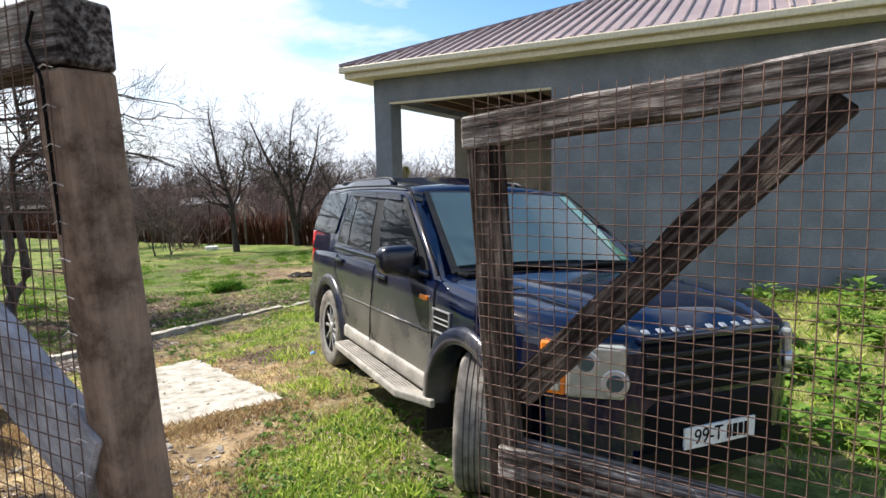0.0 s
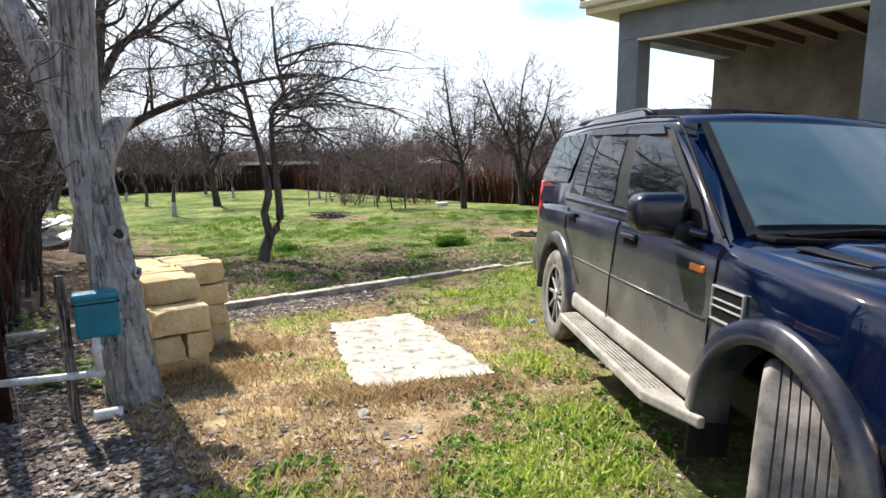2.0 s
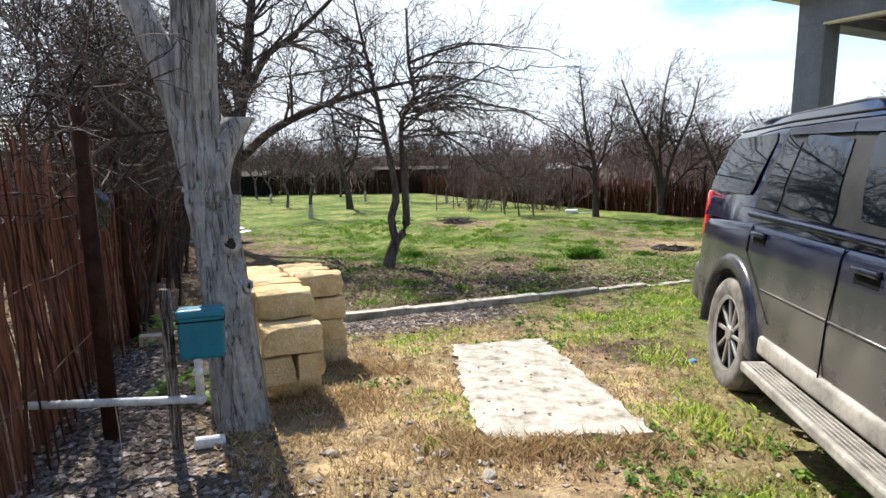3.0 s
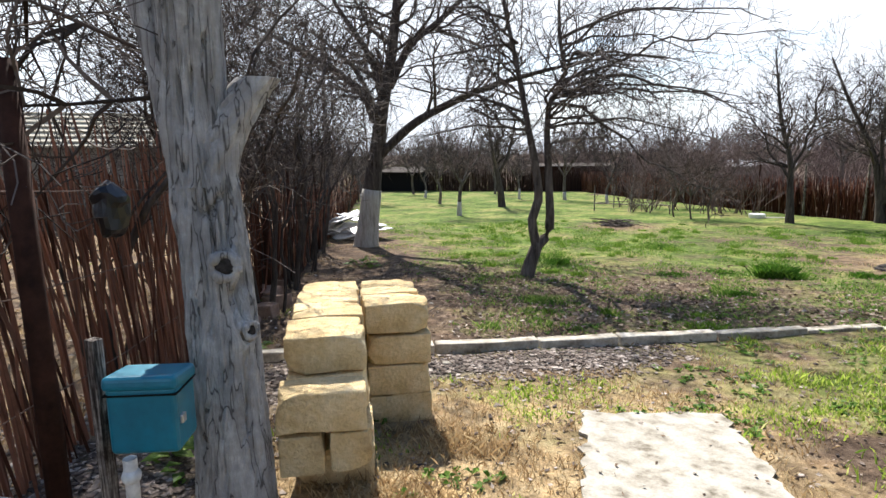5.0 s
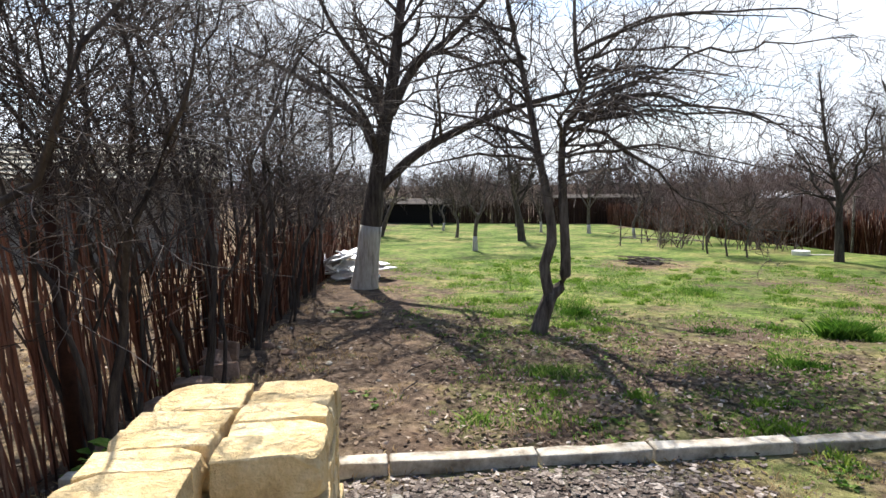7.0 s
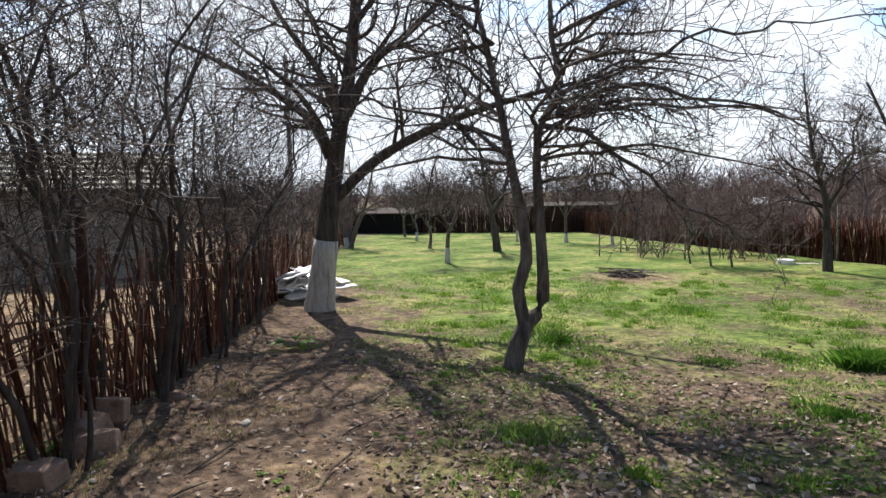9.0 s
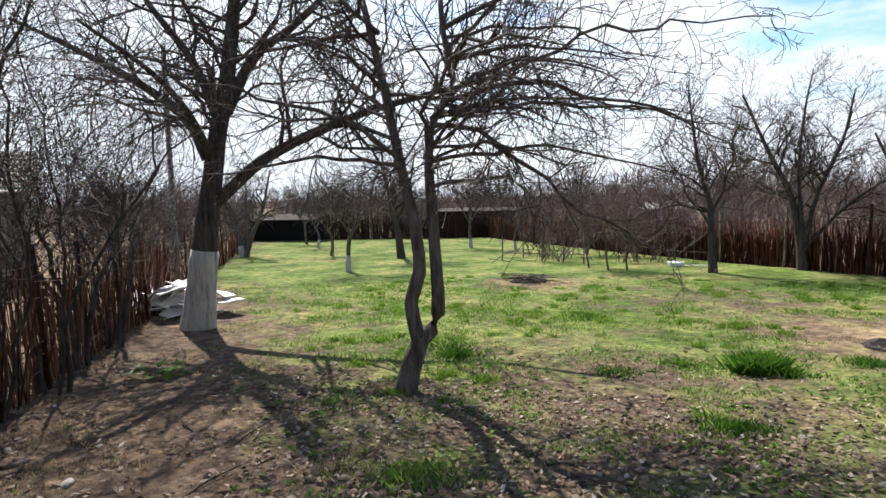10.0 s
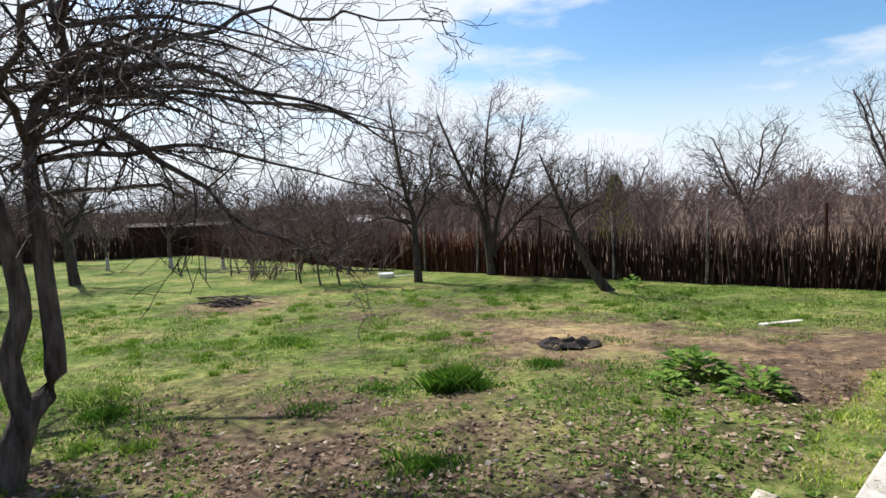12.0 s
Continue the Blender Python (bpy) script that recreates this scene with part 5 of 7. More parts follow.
part("rear_bumper", box(0.26, 1.80, 0.34, (-0.93, 0, 0.57), 0.07, 3), PAINT, car, "dark rear bumper", True)
part("underbody", box(4.2, 1.30, 0.22, (1.4, 0, 0.42), 0.03), DARKPLASTIC, car, "black underbody")
for k in range(9):
    yy = -0.45 + k * 0.094 + (0.05 if k > 3 else 0)
    b = box(0.010, 0.040, 0.034, (3.737, yy, 1.022), 0.006, rot=pose(0, 0, 0, 0, -62, 0))
    part("bonnet_letter", b, SILVER, car, "silver letter shape")
plate = part("number_plate", box(0.014, 0.50, 0.105, (3.792, 0.02, 0.50), 0.003), PLATE, car, "white number plate")
fc = bpy.data.curves.new("digits", "FONT")
fc.body, fc.size, fc.extrude, fc.align_x, fc.align_y = "99-T", 0.105, 0.001, "CENTER", "CENTER"
fo = new("digits", fc)
fo.data.materials.append(BLACK)
fo.parent = plate
fo.matrix_basis = Matrix(((0, 0, 1, 3.8005), (1, 0, 0, -0.07), (0, 1, 0, 0.50), (0, 0, 0, 1)))
for k in range(4):
    part("plate_mark", box(0.003, 0.03, 0.065, (3.8005, 0.075 + k * 0.042, 0.50)), BLACK, plate)


def lathe(profile, n):
    """A solid of revolution about y."""
    v, f = [], []
    m = len(profile)
    for i in range(n):
        a = 2 * math.pi * i / n
        for r, y in profile:
            v.append((r * math.cos(a), y, r * math.sin(a)))
    for i in range(n):
        j = (i + 1) % n
        for k in range(m - 1):
            f.append((i * m + k, i * m + k + 1, j * m + k + 1, j * m + k))
    return v, f


def wheel(x, y, steer):
    hub = empty("wheel", Matrix.Identity(4), "", "")
    for key in ("label", "category"):
        if key in hub:
            del hub[key]
    hub.parent = car
    out = -1 if y < 0 else 1
    hub.matrix_basis = pose(x, y, WR - 0.008, 0, 0, steer)
    prof = [(0.255, -0.12), (0.30, -0.135), (0.355, -0.132), (0.378, -0.115)]
    for g in (-0.088, -0.058, -0.028, 0.002, 0.032, 0.062, 0.092):
        prof += [(0.385, g - 0.013), (0.385, g + 0.009), (0.376, g + 0.0105), (0.376, g + 0.0145)]
    prof += [(0.378, 0.115), (0.355, 0.132), (0.30, 0.135), (0.255, 0.12)]
    t = mpart("tyre", *lathe(prof, 48), TYRE, hub, "dusty road tyre", True)
    t.data.set_sharp_from_angle(angle=radians(40))
    rimp = [(0.258, -0.11), (0.268, out * 0.118), (0.25, out * 0.125), (0.235, out * 0.10), (0.235, -0.11)]
    mpart("rim", *lathe(rimp, 40), ALLOY, hub, "grey alloy rim", True)
    part("brake_disc", cyl(0.2, 0.2, 0.02, pose(0, out * 0.0, 0, 90, 0, 0), 24), BLACK, hub)
    part("hub_cap", cyl(0.055, 0.05, 0.03, pose(0, out * 0.095, 0, 90, 0, 0), 16, bevel=0.006), ALLOY, hub)
    for k in range(10):
        a = k * 36 + 10
        b = box(0.205, 0.022, 0.026, (0.14, 0, 0), 0.006)
        for v in b.verts:
            v.co.z *= 0.75 + v.co.x * 1.6
            v.co.z += (v.co.x - 0.05) ** 2 * 1.2
        sp = part("spoke", b, ALLOY, hub)
        sp.matrix_basis = pose(0, out * 0.088, 0, 0, a, 0)


for sgn in (-1, 1):
    wheel(0.0, sgn * 0.81, 0)
    wheel(WB, sgn * 0.80, -35)


# ---- timber gate with wire mesh, both leaves ajar ----
def plank(a, b, w, d, seed, cuts=8, amount=0.004):
    """A rough board from a to b: w across, d thick, its faces and edges uneven."""
    a, b = Vector(a), Vector(b)
    ln = (b - a).length
    bm = box(w, d, ln, (0, 0, ln / 2), 0.004, 1)
    bmesh.ops.subdivide_edges(bm, edges=[e for e in bm.edges if e.calc_length() > ln * 0.6], cuts=cuts)
    rough_up(bm, amount, 9, seed)
    z = (b - a).normalized()
    y = GATE_N if abs(z.dot(GATE_N)) < 0.9 else Vector((1, 0, 0))
    x = y.cross(z).normalized()
    y = z.cross(x)
    m = Matrix(((x.x, y.x, z.x, a.x), (x.y, y.y, z.y, a.y), (x.z, y.z, z.z, a.z), (0, 0, 0, 1)))
    return bm, m


def board(name, made, mat, parent, label=""):
    o = part(name, made[0], mat, parent, label)
    o.matrix_basis = made[1]
    return o


def wire_net(a, d, length, z0, z1, step, off, seed):
    """Square wire mesh in the upright plane through a along d."""
    rg = random.Random(seed)
    acc = ([], [])
    n = int(length / step)
    side = Vector((-d.y, d.x, 0)) * off
    for i in range(n + 1):
        p = a + d * (i * step) + side
        pts = [Vector((p.x, p.y, z0 + (z1 - z0) * k / 8)) + d * rg.uniform(-0.002, 0.002) for k in range(9)]
        tube(acc, pts, [0.0008] * 9, 4)
    m = int((z1 - z0) / step)
    for j in range(m + 1):
        z = z0 + j * step
        pts = [a + d * (length * k / 8) + side + Vector((0, 0, z - a.z + rg.uniform(-0.002, 0.002))) for k in range(9)]
        tube(acc, pts, [0.0008] * 9, 4)
    return acc


gr_a, gr_d = Vector((0.408, 0.843, 0)), Vector((0.573, -0.820, 0)).normalized()
GATE_N = Vector((-gr_d.y, gr_d.x, 0))
gate = empty("gate_leaf", pose(0, 0, 0), "weathered timber gate leaf with rusty wire mesh, ajar", "gate")


def on(s, z, o=0.0):
    p = gr_a + gr_d * s + GATE_N * o
    return (p.x, p.y, z)


board("stile", plank(on(0.095, 0.0), on(0, 1.53), 0.050, 0.04, 1, 14), DARKWOOD, gate, "dark weathered stile")
board("top_rail", plank(on(-0.03, 1.524), on(0.95, 1.607), 0.05, 0.05, 2, 14, 0.006), OLDWOOD, gate, "splintered grey top rail")
board("middle_rail", plank(on(0.03, 1.0), on(0.95, 1.0), 0.055, 0.05, 3, 12), OLDWOOD, gate, "grey middle rail")
board("bottom_rail", plank(on(0.03, 0.14), on(0.95, 0.14), 0.055, 0.05, 4, 12), OLDWOOD, gate)
board("hinge_stile", plank(on(0.98, 0.0), on(0.98, 1.64), 0.062, 0.055, 5, 12), OLDWOOD, gate)
board("brace", plank(on(0.06, 1.115), on(0.465, 1.54, 0.0), 0.052, 0.036, 6, 12, 0.005), DARKWOOD, gate, "slanting knotty brace")
mpart("wire_mesh", *wire_net(gr_a, gr_d, 0.97, 0.12, 1.58, 0.0215, -0.032, 7), WIRE, gate, "rusty square wire mesh")
for k in range(9):
    z = 1.05 + k * 0.055
    p = Vector(on(0.012, z, -0.034))
    acc = ([], [])
    tube(acc, [p, p + gr_d * 0.012 + Vector((0, 0, 0.006)), p + gr_d * 0.014 - GATE_N * 0.01], [0.0007] * 3, 4)
    mpart("nail", *acc, RUST, gate)

gl_a, gl_d = Vector((-0.137, 0.785, 0)), Vector((-0.647, 0.76, 0)).normalized()
GATE_N = Vector((-gl_d.y, gl_d.x, 0))
gate2 = empty("gate_leaf", pose(0, 0, 0), "timber gate leaf of brown post and wire mesh, swung open", "gate")


def on2(s, z, o=0.0):
    p = gl_a + gl_d * s + GATE_N * o
    return (p.x, p.y, z)


board("stile", plank(on2(-0.022, 0.0, -0.086), on2(0, 1.582), 0.055, 0.066, 11, 14, 0.002), POSTWOOD, gate2, "brown sawn stile")
board("top_rail", plank(on2(-0.030, 1.621), on2(0.95, 1.628), 0.074, 0.066, 12, 12), OLDWOOD, gate2, "grey weathered top rail")
board("bottom_rail", plank(on2(0.03, 0.14), on2(0.95, 0.14), 0.055, 0.045, 14, 12), OLDWOOD, gate2)
board("hinge_stile", plank(on2(0.98, 0.0), on2(0.98, 1.62), 0.056, 0.05, 15, 12), OLDWOOD, gate2)
mpart("wire_mesh", *wire_net(gl_a - gl_d * 0.012, gl_d, 0.98, 0.12, 1.66, 0.0225, 0.036, 17), WIRE, gate2, "dark square wire mesh")
board("brace", plank(on2(0.015, 1.10), on2(0.80, 1.56), 0.11, 0.028, 18, 12), PALEWOOD, gate2, "bleached grey brace board")
for k in range(16):
    z = 0.95 + k * 0.042
    p = Vector(on2(-0.020, z, 0.034))
    acc = ([], [])
    tube(acc, [p, p + gl_d * 0.012 + Vector((0, 0, 0.004)) + GATE_N * 0.003, p + gl_d * 0.016 + GATE_N * 0.006], [0.0008] * 3, 4)
    mpart("nail", *acc, SILVER, gate2)
acc = ([], [])
tube(acc, [Vector(on2(0.0, 1.64, 0.038)), Vector(on2(0.012, 1.61, 0.041)), Vector(on2(0.0, 1.57, 0.036)), Vector(on2(-0.01, 1.40, 0.036))], [0.002] * 4, 5)
mpart("tie_wire", *acc, BLACK, gate2)

# ---- old grey trunk beside the meter ----
trunk_base = at_ground(-1.92, 4.53, -0.05)
old_tree = empty("old_tree", Matrix.Translation(trunk_base), "old grey tree trunk with deep cracks, knots and a sawn stub", "tree")


def trunk_mesh(ctrl, r0, r1, flare, seed, sides=110, step=0.02, cracks=0.04):
    """A trunk whose bark is cut by long vertical cracks."""
    path = smooth_path(ctrl, step)
    n = len(path) - 1
    v, f = [], []
    for i, p in enumerate(path):
        t = i / n
        r = r0 + (r1 - r0) * t + flare * math.exp(-p.z * 6)
        for k in range(sides):
            an = 2 * math.pi * k / sides
            q = Vector((math.cos(an) * 3.0 + seed, math.sin(an) * 3.0, p.z * 0.9))
            tw = noise.noise(Vector((math.cos(an) * 5.5 + 0.4 * p.z, math.sin(an) * 5.5, p.z * 1.4 + seed)))
            tw2 = noise.noise(Vector((math.cos(an) * 10.0 - 0.5 * p.z, math.sin(an) * 10.0, p.z * 2.2 - seed)))
            crack = -max(0.0, 0.07 - abs(tw)) / 0.07 * cracks * 1.3 * max(0.0, min(1.0, 0.6 + 2.2 * noise.noise(Vector((an, p.z * 2.0, seed))))) - max(0.0, 0.055 - abs(tw2)) / 0.055 * cracks * 0.42
            for hz, ha, hw, hh, hd in DENTS:
                da = math.atan2(math.sin(an - ha), math.cos(an - ha))
                level = hz + 0.035 * math.sin(da * 5.0)
                crack -= hd * math.exp(-(da / hw) ** 4 - ((p.z - level) / hh) ** 2)
            rr = r * (1 + 0.10 * noise.noise(q)) + crack + 0.006 * noise.noise(Vector((p.x * 9 + an * 4, an * 7, p.z * 12)))
            for hz, ha, hs, hd in KNOTS:
                da = math.atan2(math.sin(an - ha), math.cos(an - ha))
                d2 = (da * r / hs) ** 2 + ((p.z - hz) / hs) ** 2
                rr += hd * math.exp(-d2) - hd * 1.7 * math.exp(-d2 * 6)
            v.append((p.x + math.cos(an) * rr, p.y + math.sin(an) * rr, p.z))
    for i in range(n):
        for k in range(sides):
            k2 = (k + 1) % sides
            f.append((i * sides + k, i * sides + k2, (i + 1) * sides + k2, (i + 1) * sides + k))
    f.append(tuple(n * sides + k for k in range(sides)))
    return v, f


DENTS = [(1.37, -0.55, 0.7, 0.010, 0.035), (1.03, -0.12, 0.30, 0.05, 0.035), (1.30, -0.15, 0.12, 0.06, 0.03), (0.60, -0.2, 0.07, 0.14, 0.03)]
KNOTS = [(1.12, -0.5, 0.06, 0.045), (0.86, -0.1, 0.055, 0.035), (1.35, -1.9, 0.06, 0.02)]
main_ctrl = [(0, 0, -0.05), (-0.07, 0.06, 0.46), (-0.18, 0.14, 1.12), (-0.26, 0.17, 1.56), (-0.29, 0.18, 1.9), (-0.24, 0.16, 2.5), (-0.18, 0.22, 3.3), (0.0, 0.4, 4.2)]
mpart("trunk", *trunk_mesh(main_ctrl, 0.145, 0.105, 0.035, 2.0), BARK, old_tree, "grey cracked trunk", True)
KNOTS, DENTS = [], []
mpart("limb", *trunk_mesh([(-0.24, 0.13, 1.40), (-0.32, 0.13, 1.76), (-0.39, 0.13, 2.05), (-0.56, 0.10, 2.5), (-0.9, 0.1, 3.2)], 0.10, 0.07, 0.0, 5.0, 28), BARK, old_tree, "grey leaning limb", True)
sv, sf = trunk_mesh([(-0.25, 0.16, 1.44), (-0.225, 0.22, 1.62), (-0.165, 0.315, 1.79), (-0.125, 0.375, 1.88)], 0.13, 0.092, 0.0, 9.0, 32, 0.02, 0.012)
mpart("stub", sv, sf, BARK, old_tree, "pale sawn-off limb stub", False)
for kz, kx, ky, ka, kr in ((1.12, -0.18, 0.14, -0.52, 0.047), (0.86, -0.13, 0.105, 0.05, 0.03)):
    out = Vector((math.cos(ka), math.sin(ka), 0.12)).normalized()
    at = Vector((kx, ky, kz)) + out * 0.150
    quat = out.to_track_quat("Z", "Y").to_matrix().to_4x4()
    acc = ([], [])
    rim = [at + quat @ Vector((math.cos(q * 0.3927) * kr * 1.05, math.sin(q * 0.3927) * kr, 0.004 * math.sin(q * 2.1))) for q in range(17)]
    tube(acc, rim, [kr * (0.42 + 0.12 * math.sin(q * 1.3)) for q in range(16)] + [kr * 0.42], 8)
    mpart("knot_rim", *acc, BARK, old_tree, "raised rim of a knot", True)
    # a dark bulge, no hollow: the hole's shade is put into its colour
    b = bmesh.new()
    bmesh.ops.create_uvsphere(b, u_segments=14, v_segments=8, radius=kr * 0.95, matrix=Matrix.Translation(at - out * 0.002) @ quat @ Matrix.Diagonal((1.0, 1, 0.35, 1)))
    part("knot_hole", b, ASH_AND_HOLE, old_tree, "dark heartwood plug, blackened for the shade in a knot hole", True)
tw = ([], [])
rg = random.Random(77)
for c in ([(-0.5, 0.09, 2.0), (-0.7, -0.2, 2.15), (-1.2, -0.3, 2.35)], [(-0.4, 0.1, 1.8), (-0.6, -0.3, 1.75), (-0.75, -0.4, 1.82)], [(0.1, 0.4, 4.2), (0.5, 0.6, 5.2), (0.6, 1.2, 6.0)],
          [(-0.8, 0, 3.2), (-1.2, 0.3, 4.2), (-1.5, 0.4, 5.0)], [(-0.02, 0.2, 3.3), (0.4, -0.3, 4.0), (0.9, -0.5, 4.6)], [(-0.8, 0, 3.2), (-1.3, -0.6, 3.9), (-1.9, -1.0, 4.3)], [(0.0, 0.4, 4.2), (0.7, -0.2, 4.9), (1.5, -0.6, 5.4)], [(0.0, 0.4, 4.2), (-0.3, 0.9, 5.0), (-0.2, 1.6, 5.9)],
          [(-0.9, 0.1, 3.2), (-1.0, 0.9, 4.1), (-0.8, 1.9, 4.8)], [(-0.1, 0.3, 3.9), (0.6, 0.9, 4.6), (1.4, 1.5, 5.0)], [(-0.9, 0.1, 3.2), (-1.7, 0.4, 4.3), (-2.4, 0.9, 5.2)]):
    pth = smooth_path(c, 0.15)
    q = 0.018 if c[0][2] > 2.5 else 0.009
    tube(tw, pth, [q + (0.4 * q - q) * i / (len(pth) - 1) for i in range(len(pth))], 7)
    dress(tw, rg, pth, 0.03, 0.01, 9, 0.9, 2, 0.2, 0.9, 0.02, 4)
mpart("crown", *tw, TWIG, old_tree, "thin bare branches")

# ---- gas meter box on its stake, with a white pipe ----
mb = at_ground(-2.06, 4.12, -0.1)
stake = part("stake", rough_up(box(0.045, 0.04, 1.0, (0, 0, 0.5), 0.004), 0.003, 9), OLDWOOD)
stake.matrix_world = Matrix.Translation(mb)
tagged(stake, "grey wooden stake in the gravel", "stake")
meter = empty("meter_box", pose(-1.925, 4.215, ground_z(-1.925, 4.215) + 0.525, 0, 0, 32), "teal painted steel meter box fixed to a stake", "box")
b = box(0.225, 0.17, 0.235, (0, 0, 0.118), 0.018, 3)
part("case", b, TEAL, meter, smooth=False)
lid = part("lid", box(0.24, 0.185, 0.05, (0, 0, 0.236), 0.018, 3, rot=pose(0, 0, 0, -6, 0, 0)), TEAL, meter, "teal lid with a dark seam")
part("seam", box(0.234, 0.178, 0.006, (0, 0, 0.206), 0.001), BLACK, meter)
part("latch", box(0.012, 0.03, 0.03, (0.117, -0.05, 0.11), 0.003), SILVER, meter)
pipe = empty("gas_pipe", pose(0, 0, 0), "white painted gas pipe with an elbow below the box", "pipe")
pg = ground_z(-1.9, 4.1)
v0 = Vector((-1.865, 4.08, pg + 0.54))
v1 = Vector((-1.865, 4.08, pg + 0.33))
v2 = Vector((-2.66, 3.80, pg + 0.345))
acc = ([], [])
tube(acc, [v0, v0 - Vector((0, 0, 0.07)), v1], [0.021] * 3, 12)
mpart("riser", *acc, PIPEWHITE, pipe, smooth=True)
acc = ([], [])
tube(acc, [v1 + (v1 - v2).normalized() * 0.02, v2], [0.021, 0.021], 12)
mpart("run", *acc, PIPEWHITE, pipe, smooth=True)
for c, r in ((v1, 0.029), (v0 - Vector((0, 0, 0.06)), 0.03)):
    b = bmesh.new()
    bmesh.ops.create_uvsphere(b, u_segments=14, v_segments=8, radius=r, matrix=Matrix.Translation(c))
    part("elbow", b, PIPEWHITE, pipe, smooth=True)
acc = ([], [])
hang = v1.lerp(v2, 0.5)
tube(acc, [hang, hang + Vector((0.01, 0, -0.15)), hang + Vector((0.0, 0.01, -0.32))], [0.003] * 3, 5)
mpart("hanging_wire", *acc, SILVER, pipe)
acc = ([], [])
st0 = at_ground(-1.86, 4.24, 0.03)
tube(acc, [st0, st0 + Vector((-0.11, -0.10, 0.02))], [0.035, 0.033], 14)
cut = mpart("pipe_stub", *acc, PIPEWHITE)
tagged(cut, "short worn white pipe stub lying at the trunk", "pipe")
# black bag hung on the fence
b = bmesh.new()
bmesh.ops.create_icosphere(b, subdivisions=3, radius=0.135)
for v in b.verts:
    v.co = Vector((v.co.x * 0.45, v.co.y * 0.75, v.co.z * 1.25 - max(0, v.co.z) * 0.25))
rough_up(b, 0.035, 11)
bagp = FENCE_A + FENCE_DIR * 2.18
bag = part("plastic_bag", b, BLACKBAG)
bag.matrix_world = pose(bagp.x + 0.10, bagp.y + 0.07, ground_z(bagp.x, bagp.y) + 1.30)
tagged(bag, "black plastic bag caught on the reed fence", "bag")

# ---- stack of yellow limestone blocks ----
E1, E2 = Vector((0.79, 0.613)), Vector((-0.613, 0.79))
S0 = Vector((-3.03, 6.27))  # back left corner of the stack
STACK_Z = math.degrees(math.atan2(E1.y, E1.x))
rg = random.Random(61)


def block_mesh(seed):
    b = box(0.376, 0.183, 0.176, (0, 0, 0), 0.006, 1)
    bmesh.ops.subdivide_edges(b, edges=b.edges[:], cuts=3, use_grid_fill=True)
    rough_up(b, 0.009, 7, seed * 3.1)
    rough_up(b, 0.005, 30, seed)
    cr = random.Random(seed * 7)
    for k in range(2):  # chipped corners
        corner = Vector((cr.choice((-1, 1)) * 0.188, cr.choice((-1, 1)) * 0.092, cr.choice((-1, 1)) * 0.088))
        for v in b.verts:
            d = (v.co - corner).length
            if d < 0.075:
                v.co -= corner.normalized() * 0.04 * (1 - d / 0.075)
    me = bpy.data.meshes.new("limestone_block")
    b.to_mesh(me)
    b.free()
    me.materials.append(LIME)
    return me


block_kinds = [block_mesh(i + 1) for i in range(7)]


def block(a, c, layer, turn=0.0, dz=0.0):
    """One block: a along the width, c forward from the back edge, both in metres."""
    a, c = a + rg.uniform(-0.012, 0.012), c + rg.uniform(-0.005, 0.005)
    p = S0 + E1 * a - E2 * c
    o = new("limestone_block", rg.choice(block_kinds))
    o.matrix_world = pose(p.x, p.y, ground_z(p.x, p.y) + 0.088 + layer * 0.184 + dz + (rg.uniform(-0.004, 0.016) if layer == 3 else 0.0), rg.uniform(-0.6, 0.6), rg.uniform(-0.6, 0.6), STACK_Z + turn + rg.uniform(-1.5, 1.5) + rg.choice((0, 180)))
    tagged(o, "rough yellow limestone building block in a stack", "block", "stacked limestone blocks")


for layer in range(4):
    for k in range(5):
        block(0.562 - 0.004 * layer, 0.10 + k * 0.2, layer)
    for k in range(7 if layer == 1 else 8):
        block(0.19 - 0.012 * layer, 0.12 + k * 0.21, layer)
block(0.06, 1.745, 1, 90)
block(0.26, 1.735, 1, 90)
block(0.145, 1.84, 2, 1)

# ---- shrubs and bare stems along the reed fence ----
def shrub(s, off, h, stems, seed, label, spread=0.5, twig=None, depth=2):
    c = FENCE_A + FENCE_DIR * s + Vector((FENCE_DIR.y, -FENCE_DIR.x)) * off
    base = at_ground(c.x, c.y)
    rg = random.Random(seed)
    root = empty("shrub", Matrix.Translation(base), label, "shrub", "shrubs along the fence")
    tw = ([], [])
    for k in range(stems - 2):
        a = rg.uniform(0, 6.28)
        d = Vector((math.cos(a), math.sin(a), 0)) * spread * rg.uniform(0.3, 1.0)
        hh = h * rg.uniform(0.7, 1.1)
        ctrl = [tuple(d * 0.25 + Vector((0, 0, -0.05))), tuple(d * 0.6 + Vector((rg.uniform(-.2, .2), rg.uniform(-.2, .2), hh * 0.3))),
                tuple(d * 1.5 + Vector((rg.uniform(-.35, .35), rg.uniform(-.35, .35), hh * 0.62))), tuple(d * 2.4 + Vector((rg.uniform(-.7, .7), rg.uniform(-.7, .7), hh)))]
        r0 = rg.choice((0.014, 0.02, 0.028, 0.042))
        acc = ([], [])
        pth = limb(acc, Vector((0, 0, 0)), ctrl, r0, 0.006, 6, 0.25)
        mpart("stem", *acc, BARK_DARK, root, smooth=True)
        dress(tw, rg, pth, r0 * 0.55, 0.005, 15, h * 0.27, depth, 0.42, 0.9, 0.0, 4, 0.0025)
    mpart("crown", *tw, twig or TWIG, root, "fine bare twigs")


